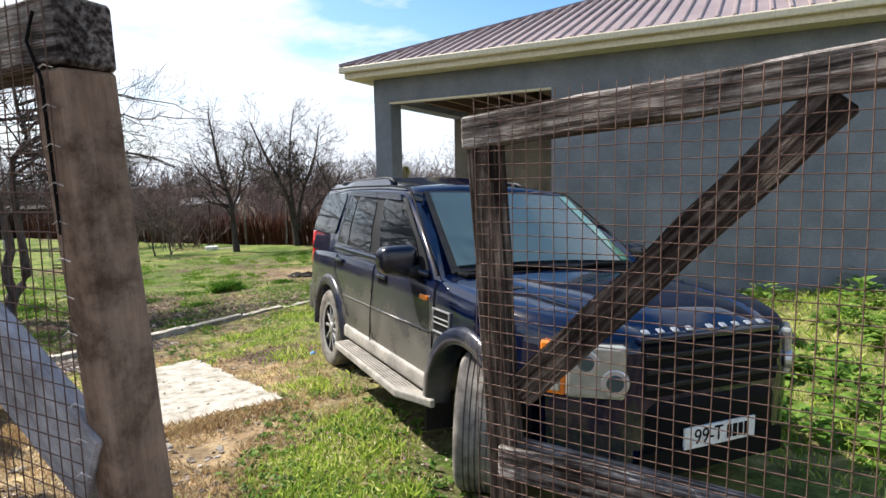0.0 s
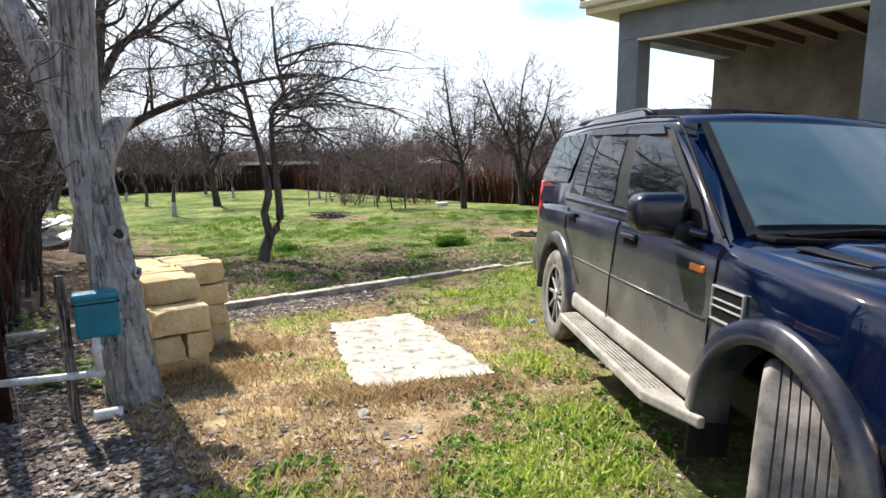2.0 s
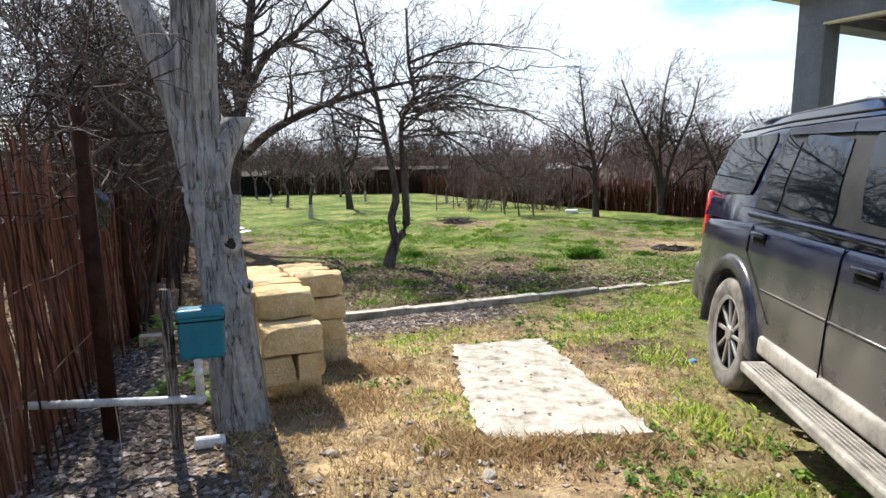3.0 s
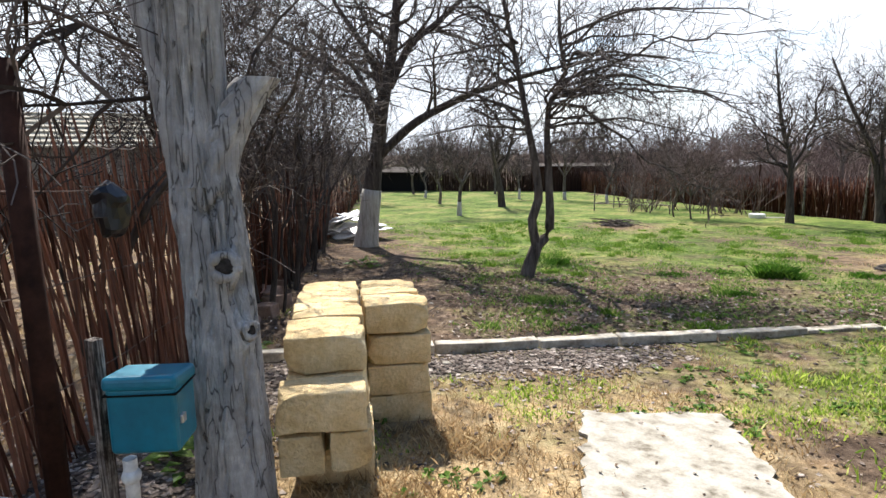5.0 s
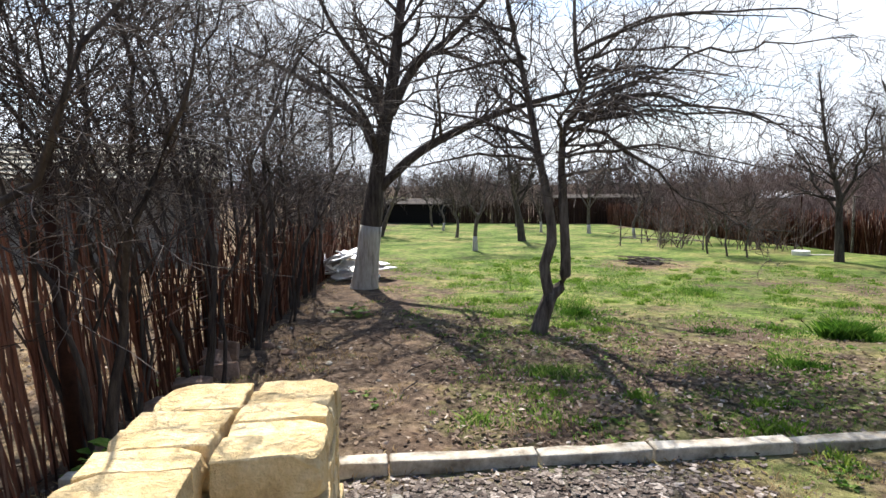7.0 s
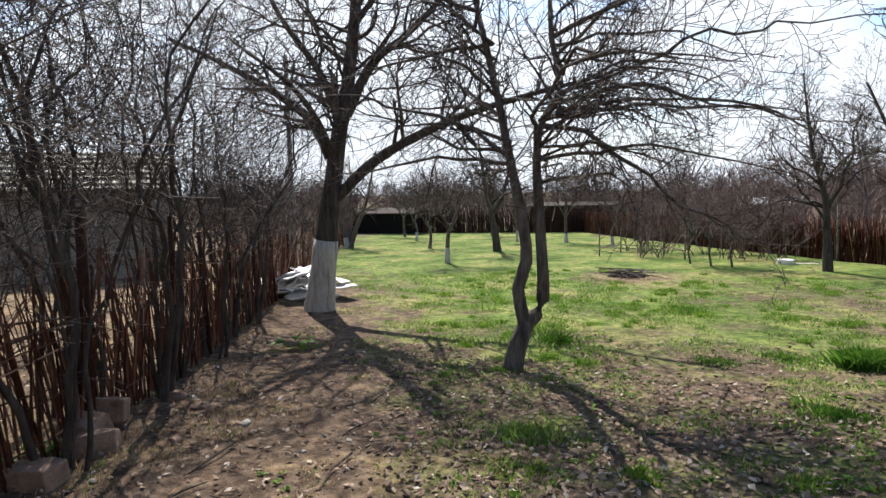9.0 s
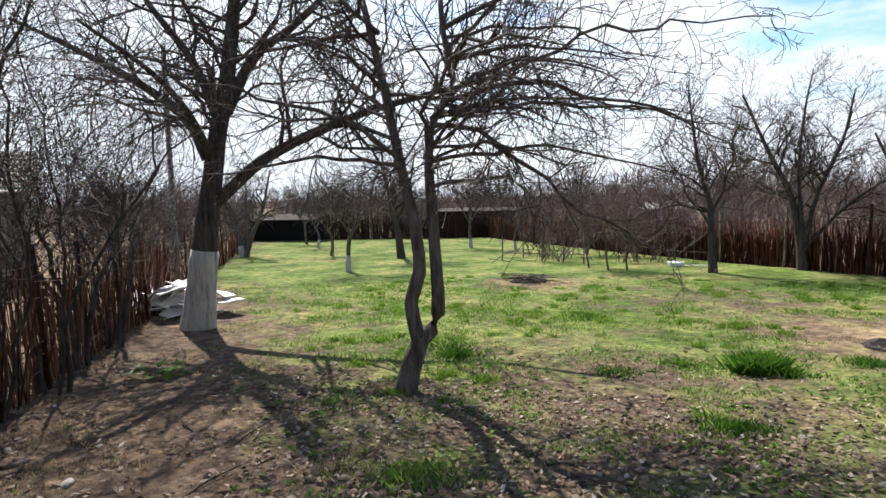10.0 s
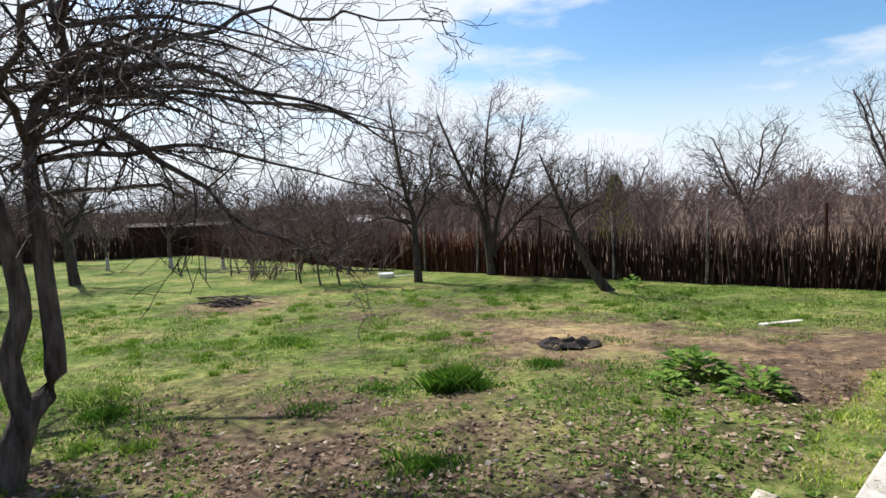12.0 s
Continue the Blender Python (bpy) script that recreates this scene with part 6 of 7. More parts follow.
for i, (s, off, h, n) in enumerate([(3.0, -0.35, 3.2, 6), (4.0, 0.15, 4.0, 7), (4.9, 0.0, 3.6, 7), (5.7, 0.25, 4.4, 7), (6.6, 0.1, 4.2, 6), (7.5, 0.2, 4.6, 6), (8.4, 0.05, 4.2, 6),
                                    (9.4, 0.2, 4.4, 6), (10.6, 0.1, 4.0, 6), (11.8, 0.15, 3.6, 7), (13.4, 0.0, 3.4, 6), (15.6, 0.0, 3.2, 6), (5.6, -0.5, 4.2, 6), (7.0, -0.6, 4.6, 6), (24, 0.0, 3.0, 6), (28, -0.2, 3.4, 7), (33.5, 0.2, 3.2, 7), (36.5, 0.1, 3.0, 7), (40, 0.1, 3.2, 7), (43.5, 0.1, 3.0, 7)]):
    shrub(s, off, h, n, 200 + i, "bare many-stemmed shrub growing through the fence")


# ---- bare thickets beyond the fences, too many to count ----
def thicket(name, spots, mat, label, seed, stems=10, twigs=5):
    rg = random.Random(seed)
    acc = ([], [])
    for x, y, h in spots:
        base = at_ground(x, y)
        for k in range(stems):
            a = rg.uniform(0, 6.28)
            d = Vector((math.cos(a) * 0.4, math.sin(a) * 0.4, 1.0))
            grow(acc, rg, base + Vector((rg.uniform(-0.6, 0.6), rg.uniform(-0.6, 0.6), 0)), d, h * rg.uniform(0.55, 1.0), 0.022, 2, 0.7, -0.03, twigs, 0.16, 0.5, 0.004)
    o = mpart(name, *acc, mat)
    return tagged(o, label, "thicket", kind="stuff")


rg = random.Random(90)
spots = []
RF_N = Vector((RF_DIR.y, -RF_DIR.x))
for k in range(46):
    s = -4 + k * 1.25
    for row, o in enumerate((1.3, 5.0)):
        p = RF_A + RF_DIR * (s + rg.uniform(-0.5, 0.5)) + RF_N * (o + rg.uniform(-0.6, 0.8))
        if row == 0 and k % 2:
            continue
        spots.append((p.x, p.y, rg.uniform(2.2, 3.2) + (0.9 if row else 0)))
thicket("thicket", spots, TWIG_RED, "brown bare bushes beyond the stick fence", 91, 8, 4)
spots = []
for k in range(24):
    p = BF_A.lerp(BF_B, (k + rg.random()) / 24) + Vector((rg.uniform(-1, 1), 3 + rg.uniform(0, 4)))
    spots.append((p.x, p.y, rg.uniform(2.4, 3.8)))
for k in range(12):
    p = Vector((-3.2 + rg.uniform(-4.5, 3.0), 30.5 + rg.uniform(-1.5, 3)))
    spots.append((p.x, p.y, rg.uniform(1.8, 2.8)))
thicket("thicket", spots, TWIG_RED, "reddish bare bushes at the far end of the lawn", 92, 8, 4)
spots = []
for k in range(24):
    s = 1.5 + k * 1.6
    p = FENCE_A + FENCE_DIR * s - Vector((FENCE_DIR.y, -FENCE_DIR.x)) * rg.uniform(0.8, 2.4)
    spots.append((p.x, p.y, rg.uniform(2.8, 4.4) if 5 < s < 16 else rg.uniform(1.5, 2.4)))
thicket("thicket", spots, TWIG, "dense bare bushes behind the reed fence", 93, 6, 5)
for i, (x, y, h) in enumerate([(13.5, 27.5, 6.0), (17.5, 25.0, 6.4), (20.5, 22.5, 6.2), (9.5, 30.5, 4.6), (-6, 50, 7), (-13, 55, 7.5), (4, 44, 7), (-22, 54, 7), (12, 40, 6)]):
    simple_tree(x, y, h, 120 + i, "field_tree", "bare tree standing beyond the fence", group="trees beyond the fence", wide=1.1)
# distant bare woods closing the horizon
rg = random.Random(97)
kinds = []
for k in range(6):
    acc = ([], [])
    for q in range(5):
        a = rg.uniform(0, 6.28)
        grow(acc, rg, Vector((rg.uniform(-0.5, 0.5), rg.uniform(-0.5, 0.5), 0)), Vector((math.cos(a) * 0.35, math.sin(a) * 0.35, 1)), rg.uniform(2.6, 4.0), 0.06, 2, 0.75, -0.03, 5, 0.17, 0.5, 0.014)
    kinds.append((np.array(acc[0]), acc[1]))
v, f = [], []
for k in range(330):
    a = radians(-58 + 118 * rg.random())
    d = rg.uniform(44, 85)
    x, y = -d * math.sin(a), d * math.cos(a)
    off = (Vector((x, y)) - RF_A).dot(Vector((RF_DIR.y, -RF_DIR.x)))
    if off < 4 and y < 50 and along_fence(x, y)[1] > -5:
        continue
    kv, kf = kinds[k % 6]
    t, sc = rg.uniform(0, 6.28), rg.uniform(0.8, 1.25) * d / 62
    c, sn = math.cos(t) * sc, math.sin(t) * sc
    z = ground_z(x, y) - 0.1
    i0 = len(v)
    v += [(x + q[0] * c - q[1] * sn, y + q[0] * sn + q[1] * c, z + q[2] * sc) for q in kv]
    f += [tuple(i0 + q for q in fa) for fa in kf]
woods = mpart("woods", v, f, TWIG_RED)
tagged(woods, "bare brown woods along the horizon", "woods", kind="stuff")

# yellowish conifer beyond the fence
cb = at_ground(11.4, 34.9)
con = empty("conifer", Matrix.Translation(cb) @ Matrix.Diagonal((1.2, 1.2, 1.2, 1)), "small yellow-green conifer beyond the fence", "tree")
acc = ([], [])
tube(acc, [Vector((0, 0, 0)), Vector((0, 0, 3.2))], [0.08, 0.02], 6)
mpart("trunk", *acc, BARK_DARK, con)
acc = ([], [])
rg = random.Random(31)
for k in range(900):
    z = rg.uniform(0.7, 3.3)
    r = (3.5 - z) * 0.32 * rg.random() ** 0.5
    a = rg.uniform(0, 6.28)
    p = Vector((math.cos(a) * r, math.sin(a) * r, z))
    tube(acc, [p, p + Vector((math.cos(a) * 0.14, math.sin(a) * 0.14, rg.uniform(-0.02, 0.12)))], [0.03, 0.005], 3)
mpart("crown", *acc, CONIFER, con)

# ---- neighbours: an old roof past the reed fence, sheds at the far end ----
def shed(name, x, y, ang, lx, ly, wall_h, rise, wall_mat, roof_mat, label, ribs=0):
    z = ground_z(x, y)
    root = empty(name, pose(x, y, z, 0, 0, ang), label, "building")
    part("wall", box(lx, ly, wall_h + 1.0, (0, 0, wall_h / 2 - 0.5)), wall_mat, root)
    v = [(-lx / 2 - .3, -ly / 2 - .3, wall_h - 0.05), (lx / 2 + .3, -ly / 2 - .3, wall_h - 0.05), (lx / 2 + .3, 0, wall_h + rise), (-lx / 2 - .3, 0, wall_h + rise),
         (-lx / 2 - .3, ly / 2 + .3, wall_h - 0.05), (lx / 2 + .3, ly / 2 + .3, wall_h - 0.05)]
    v += [(a, b, c + 0.06) for a, b, c in v]
    for e in (-1, 1):
        gx = e * lx / 2
        mpart("gable", [(gx, -ly / 2, wall_h), (gx, ly / 2, wall_h), (gx, 0, wall_h + rise * 0.9), (gx - e * 0.1, -ly / 2, wall_h), (gx - e * 0.1, ly / 2, wall_h), (gx - e * 0.1, 0, wall_h + rise * 0.9)], [(0, 1, 2), (3, 5, 4), (0, 2, 5, 3), (1, 4, 5, 2)], wall_mat, root)
    rf = mpart("roof", v, [(0, 1, 2, 3), (3, 2, 5, 4), (6, 9, 8, 7), (9, 10, 11, 8), (0, 6, 7, 1), (4, 5, 11, 10), (1, 7, 8, 2), (2, 8, 11, 5), (0, 3, 9, 6), (3, 4, 10, 9)], roof_mat, root)
    for k in range(ribs):
        t = (k + 0.5) / ribs
        part("roof_batten", box(lx + 0.5, 0.07, 0.05, (0, -ly / 2 - 0.3 + t * (ly / 2 + 0.3), wall_h - 0.02 + 0.06 + t * (rise + 0.05)), 0.01), roof_mat, rf)
    return root


shed("neighbour_house", -22.2, 15.8, 53, 9.0, 6.0, 2.75, 1.2, OLDWALL, ASBESTOS, "old low house with a pale slate roof behind the fence", 7)
shed("far_shed", -26.0, 42.6, 5, 6.0, 3.0, 1.5, 0.3, BLACK, BARK_DARK, "dark low shed at the far fence")
shed("far_shed", -13.5, 49.8, 8, 6.0, 3.5, 1.9, 0.15, RUST, BARK_DARK, "low brown shed at the far fence")
shed("far_house", -0.1, 64.0, 0, 5.0, 4.0, 1.9, 0.5, OLDWALL, FOIL, "distant building with a white metal roof")
acc = ([], [])
pz = ground_z(-13.4, 19.1)
tube(acc, [Vector((-13.4, 19.1, pz)), Vector((-13.4, 19.1, pz + 6.6))], [0.09, 0.06], 8)
pole = mpart("utility_pole", *acc, OLDWOOD, smooth=True)
tagged(pole, "slim grey utility pole behind the fence", "pole")

# ---- things on the lawn ----
def heap(x, y, r, h, mat, name, label, category, seed, squash=0.4):
    b = bmesh.new()
    bmesh.ops.create_icosphere(b, subdivisions=3, radius=1.0)
    for v in b.verts:
        v.co = Vector((v.co.x * r, v.co.y * r * 0.75, max(v.co.z, -0.15) * h))
    rough_up(b, r * 0.25, 3.0 / r, seed)
    o = part(name, b, mat)
    o.matrix_world = pose(x, y, ground_z(x, y) - h * 0.1)
    return tagged(o, label, category)


heap(-4.28, 22.6, 0.55, 0.10, ASH_AND_HOLE, "fire_ash", "black ash of an old fire on the lawn", "ash", 1)
acc = ([], [])
rg = random.Random(8)
for k in range(60):
    a, l = rg.uniform(0, 6.28), rg.uniform(0.3, 1.1)
    p = at_ground(-4.2 + rg.gauss(0, 0.3), 22.6 + rg.gauss(0, 0.25), rg.uniform(0.05, 0.22))
    d = Vector((math.cos(a), math.sin(a), rg.uniform(-0.1, 0.15))) * l * 0.5
    tube(acc, [p - d, p + d], [0.012, 0.007], 4)
o = mpart("brushwood", *acc, TWIG)
tagged(o, "heap of charred brushwood on the lawn", "brushwood")
heap(2.22, 15.72, 0.50, 0.05, ASH_AND_HOLE, "fire_ash", "round black fire scar on the lawn", "ash", 2)
for k, (x, y, ln, a) in enumerate([(6.07, 16.19, 0.9, 10), (0.3, 28.6, 1.4, 20)]):
    o = part("board", rough_up(box(ln, 0.12, 0.03, (0, 0, 0.015), 0.004), 0.004, 6, k), CONCRETE)
    o.matrix_world = pose(x, y, surf_z(x, y) - 0.002, 0, 0, a)
    tagged(o, "pale board lying in the grass", "board")
o = part("bucket_lid", cyl(0.28, 0.30, 0.16, pose(0, 0, 0.08), 18, bevel=0.02), FOIL)
o.matrix_world = pose(-0.14, 28.3, ground_z(-0.14, 28.3))
tagged(o, "pale metal basin lying in the grass", "basin")
# silver sheeting by the large tree
sheet = empty("sheet_pile", pose(-9.95, 15.75, ground_z(-9.95, 15.75)), "pile of crumpled silver sheeting under the tree", "sheeting")
rg = random.Random(12)
for k in range(22):
    b = box(rg.uniform(0.45, 0.95), rg.uniform(0.3, 0.6), 0.03, (rg.uniform(-0.75, 0.85), rg.uniform(-0.5, 0.4), 0.06 + (k % 8) * 0.075), 0.006, 1, rot=pose(0, 0, 0, rg.uniform(-22, 22), rg.uniform(-22, 22), rg.uniform(0, 180)))
    bmesh.ops.subdivide_edges(b, edges=b.edges[:], cuts=2, use_grid_fill=True)
    rough_up(b, 0.09, 5, k * 2.0)
    part("sheet", b, FOIL, sheet)
for k in range(6):
    a = rg.uniform(0, 180)
    o = part("plank_scrap", rough_up(box(rg.uniform(0.8, 1.6), 0.1, 0.03, (rg.uniform(-0.3, 0.8), rg.uniform(-0.6, 0), 0.02), 0.003, rot=pose(0, 0, 0, 0, 0, a)), 0.004, 5), OLDWOOD, sheet)
# light rail frame and saplings far out
fr = empty("rail_frame", pose(0, 0, 0), "low frame of thin poles on the lawn", "frame")
pts = [Vector((-6.66, 29.5)), Vector((-5.0, 29.2)), Vector((-3.36, 28.9)), Vector((-4.4, 31.0)), Vector((-6.2, 31.4))]
tops = []
for p in pts:
    z = ground_z(p.x, p.y)
    acc = ([], [])
    tube(acc, [Vector((p.x, p.y, z - 0.05)), Vector((p.x, p.y, z + 1.15))], [0.03, 0.025], 6)
    mpart("post", *acc, OLDWOOD, fr)
    tops.append(Vector((p.x, p.y, z + 0.35)))
for a, b in zip(tops, tops[1:] + tops[:1]):
    acc = ([], [])
    tube(acc, [a, b], [0.02, 0.02], 5)
    mpart("rail", *acc, OLDWOOD, fr)
for i, (x, y) in enumerate([(-2.3, 26.6), (-1.7, 26.4), (-3.0, 27.4)]):
    simple_tree(x, y, 3.0, 160 + i, "sapling", "slim bare sapling on the lawn", wood=BARK_GREY, twig=TWIG_RED, group="saplings", wide=1.5, girth=0.012)

# rocks and scraps by the fence
rg = random.Random(14)
for k, (x, y, r) in enumerate([(-4.75, 7.2, 0.14), (-6.0, 9.45, 0.09), (-5.5, 9.3, 0.07), (-4.2, 6.5, 0.15), (-4.9, 8.6, 0.06), (-3.9, 9.6, 0.05)]):
    b = bmesh.new()
    bmesh.ops.create_icosphere(b, subdivisions=2, radius=r)
    for v in b.verts:
        v.co.z *= 0.62
    rough_up(b, r * 0.35, 1.6 / r, k)
    o = part("rock", b, ROCK)
    o.matrix_world = pose(x, y, surf_z(x, y) + r * 0.3, 0, 0, rg.uniform(0, 360))
    tagged(o, "grey field rock lying in the soil by the fence", "rock", "rocks by the fence")


for k, (x, y, up, rx, rz) in enumerate([(-5.03, 7.67, 0.09, 4, 20), (-5.30, 8.20, 0.09, -8, 50), (-5.56, 8.30, 0.14, 14, 15), (-5.72, 8.56, 0.19, 78, 40)]):
    b = box(0.36, 0.2, 0.17, (0, 0, 0), 0.015, 2)
    bmesh.ops.subdivide_edges(b, edges=[e for e in b.edges if e.calc_length() > 0.1], cuts=2, use_grid_fill=True)
    rough_up(b, 0.025, 7, k * 1.9)
    o = part("broken_block", b, ROCK)
    o.matrix_world = pose(x, y, surf_z(x, y) + up - 0.03, rx, 3 * k - 4, rz)
    tagged(o, "worn reddish grey building block lying by the fence", "block", "old blocks by the fence")

b = bmesh.new()
bmesh.ops.create_icosphere(b, subdivisions=2, radius=0.035)
for v in b.verts:
    v.co.z *= 0.5
rough_up(b, 0.015, 30)
o = part("plastic_scrap", b, plain("blue_plastic", (0.05, 0.25, 0.6), 0.4))
o.matrix_world = pose(0.91, 6.2, surf_z(0.91, 6.2) + 0.012)
tagged(o, "small scrap of bright blue plastic on the drive", "scrap")
rg = random.Random(15)
for k in range(14):
    x, y = (-0.7 + rg.gauss(0, 0.25), 4.35 + rg.gauss(0, 0.12)) if k < 8 else (-4.2 + rg.gauss(0, 0.9), 9.2 + rg.gauss(0, 0.9))
    r = rg.uniform(0.02, 0.05)
    b = bmesh.new()
    bmesh.ops.create_icosphere(b, subdivisions=2, radius=r)
    for v in b.verts:
        v.co = Vector((v.co.x * 1.3, v.co.y * 0.8, v.co.z * 0.45))
    rough_up(b, r * 0.3, 20, k)
    o = part("stone_chip", b, SLABWHITE)
    o.matrix_world = pose(x, y, surf_z(x, y) + r * 0.2, 0, 0, rg.uniform(0, 360))
    tagged(o, "pale stone chip lying on the soil", "stone", "pale stone chips")
rg = random.Random(16)
for k in range(10):
    x, y = -4.3 + rg.gauss(0, 0.9), 9.4 + rg.gauss(0, 1.2)
    acc = ([], [])
    a, l = rg.uniform(0, 6.28), rg.uniform(0.3, 0.9)
    p = Vector((x, y, surf_z(x, y) + 0.012))
    d = Vector((math.cos(a), math.sin(a), 0.01)) * l * 0.5
    tube(acc, [p - d, p + Vector((rg.gauss(0, 0.03), rg.gauss(0, 0.03), 0.01)), p + d], [0.009, 0.007, 0.004], 5)
    o = mpart("fallen_stick", *acc, BARK_DARK)
    tagged(o, "thin fallen stick lying on bare soil", "stick", "fallen sticks")


# ---- leafy weeds and grass tufts ----
def weed(x, y, r, n, seed, name, label, leaf=0.14):
    rg = random.Random(seed)
    v, f = [], []
    for k in range(n):
        a, q = rg.uniform(0, 6.28), rg.random() ** 0.6
        c = Vector((math.cos(a) * r * q, math.sin(a) * r * q, 0))
        L = leaf * rg.uniform(0.6, 1.3)
        up = rg.uniform(0.3, 1.1) * (1.2 - q)
        d = Vector((math.cos(a), math.sin(a), up)).normalized()
        w = d.cross(Vector((0, 0, 1))).normalized() * L * 0.36
        b0 = c + Vector((0, 0, r * 0.95 * (1 - q * q) * rg.uniform(0.1, 1.0)))
        i0 = len(v)
        v += [tuple(b0), tuple(b0 + d * L * 0.5 + w), tuple(b0 + d * L - Vector((0, 0, L * 0.25))), tuple(b0 + d * L * 0.5 - w), tuple(b0 + d * L * 0.5 + Vector((0, 0, -L * 0.08)))]
        f += [(i0, i0 + 1, i0 + 4), (i0 + 1, i0 + 2, i0 + 4), (i0 + 2, i0 + 3, i0 + 4), (i0 + 3, i0, i0 + 4)]
    o = mpart(name, v, f, WEED)
    o.matrix_world = pose(x, y, surf_z(x, y))
    return tagged(o, label, "plant", kind="stuff")


for i, (x, y, r, n, lf) in enumerate([(2.85, 13.4, 0.34, 170, 0.17), (3.05, 12.6, 0.26, 110, 0.14), (-6.64, 11.8, 0.22, 26, 0.18), (2.35, 13.0, 0.2, 40, 0.12), (6.2, 22.0, 0.35, 60, 0.15), (4.6, 17.5, 0.3, 50, 0.12),
                                      (-2.6, 4.9, 0.22, 60, 0.1), (-3.9, 6.35, 0.25, 60, 0.1), (-5.5, 7.9, 0.2, 50, 0.1), (7.3, 4.6, 0.32, 110, 0.12), (6.5, 4.3, 0.28, 100, 0.12), (6.9, 5.6, 0.28, 90, 0.11), (8.2, 5.2, 0.35, 110, 0.12), (5.4, 3.7, 0.25, 90, 0.12), (5.0, 3.2, 0.28, 100, 0.13), (4.5, 2.7, 0.28, 100, 0.13), (5.9, 3.0, 0.3, 110, 0.13), (4.0, 3.4, 0.3, 160, 0.13), (4.3, 4.2, 0.32, 170, 0.13), (4.9, 4.0, 0.34, 190, 0.14), (5.6, 4.6, 0.34, 190, 0.14), (4.1, 2.2, 0.3, 160, 0.13), (5.2, 2.4, 0.34, 190, 0.14), (6.3, 3.5, 0.34, 190, 0.14), (3.8, 2.8, 0.26, 130, 0.12)]):
    weed(x, y, r, n, 300 + i, "broadleaf_weed", "green broad-leaved weed growing in the soil", lf)


def blades(name, spots, mat, label, category, rg):
    """spots: x, y, height, width. Each blade is a bent pair of triangles."""
    v, f = [], []
    for x, y, h, w in spots:
        a = rg.uniform(0, 6.28)
        z = surf_z(x, y) - 0.004
        cx, cy = math.cos(a), math.sin(a)
        lx, ly = rg.gauss(0, 0.45) * h, rg.gauss(0, 0.45) * h
        i0 = len(v)
        v += [(x - cx * w, y - cy * w, z), (x + cx * w, y + cy * w, z), (x + lx * 0.4 + cx * w * 0.7, y + ly * 0.4 + cy * w * 0.7, z + h * 0.6), (x + lx, y + ly, z + h)]
        f += [(i0, i0 + 1, i0 + 2), (i0, i0 + 2, i0 + 3)]
    o = mpart(name, v, f, mat)
    return tagged(o, label, category, kind="stuff")


def inside_slab(x, y):
    inside = False
    n = len(corners)
    for i in range(n):
        a, b = corners[i], corners[(i + 1) % n]
        if (a.y > y) != (b.y > y) and x < (b.x - a.x) * (y - a.y) / (b.y - a.y) + a.x:
            inside = not inside
    return inside


rg = random.Random(500)
green_spots, straw_spots = [], []
tries = 0
while len(green_spots) < 140000 and tries < 640000:
    tries += 1
    d = 1.2 + 21 * rg.random() ** 1.2
    a = rg.uniform(-1.05, 1.25)
    x, y = -0.2 - d * math.sin(a), 1.2 + d * math.cos(a)
    if inside_slab(x, y):
        continue
    g, st, gv = covers(x, y)
    n1 = 0.5 + 0.7 * noise.noise(Vector((x * 1.1, y * 1.1, 5))) + 0.45 * noise.noise(Vector((x * 3.4, y * 3.4, 9)))
    want = g + n1 - gv * 0.7
    if want > 0.88 and rg.random() < (want - 0.80) * 2.4:
        k = kerb_side(x, y)
        cl = noise.noise(Vector((x * 2.6, y * 2.6, 31)))
        h = rg.uniform(0.012, 0.034) * (1.0 + max(0, want - 1.0) * 1.6) * (1.0 + 3.0 * max(0.0, cl - 0.12))
        green_spots.append((x, y, h, rg.uniform(0.003, 0.006) * (1 + d * 0.07)))
    elif st + n1 > 0.88 and gv < 0.4 and rg.random() < 0.6:
        straw_spots.append((x, y, rg.uniform(0.02, 0.06), rg.uniform(0.002, 0.004)))
for k in range(14000):
    green_spots.append((rg.uniform(3.2, 9.0), rg.uniform(1.2, 6.5), rg.uniform(0.03, 0.11), rg.uniform(0.004, 0.008)))
for cx, cy, r, n, hh in [(-0.6, 2.55, 0.5, 1500, 0.13), (0.85, 4.0, 0.35, 500, 0.07), (0.9, 3.5, 0.3, 500, 0.07), (-3.8, 14.4, 0.35, 600, 0.12), (-2.23, 17.1, 0.4, 600, 0.12), (0.75, 5.0, 0.3, 250, 0.08), (0.7, 6.3, 0.4, 300, 0.08), (-2.5, 10.0, 0.3, 500, 0.1), (1.2, 9.0, 0.5, 700, 0.08)]:
    for k in range(n):
        x, y = cx + rg.gauss(0, r * 0.45), cy + rg.gauss(0, r * 0.45)
        green_spots.append((x, y, rg.uniform(0.5, 1.1) * hh, rg.uniform(0.004, 0.007)))
TUFT = island_surface("dark_tuft_grass", [(0.0, (0.03, 0.085, 0.01)), (0.6, (0.065, 0.16, 0.018)), (1.0, (0.14, 0.26, 0.03))], 0.6, 0.35)
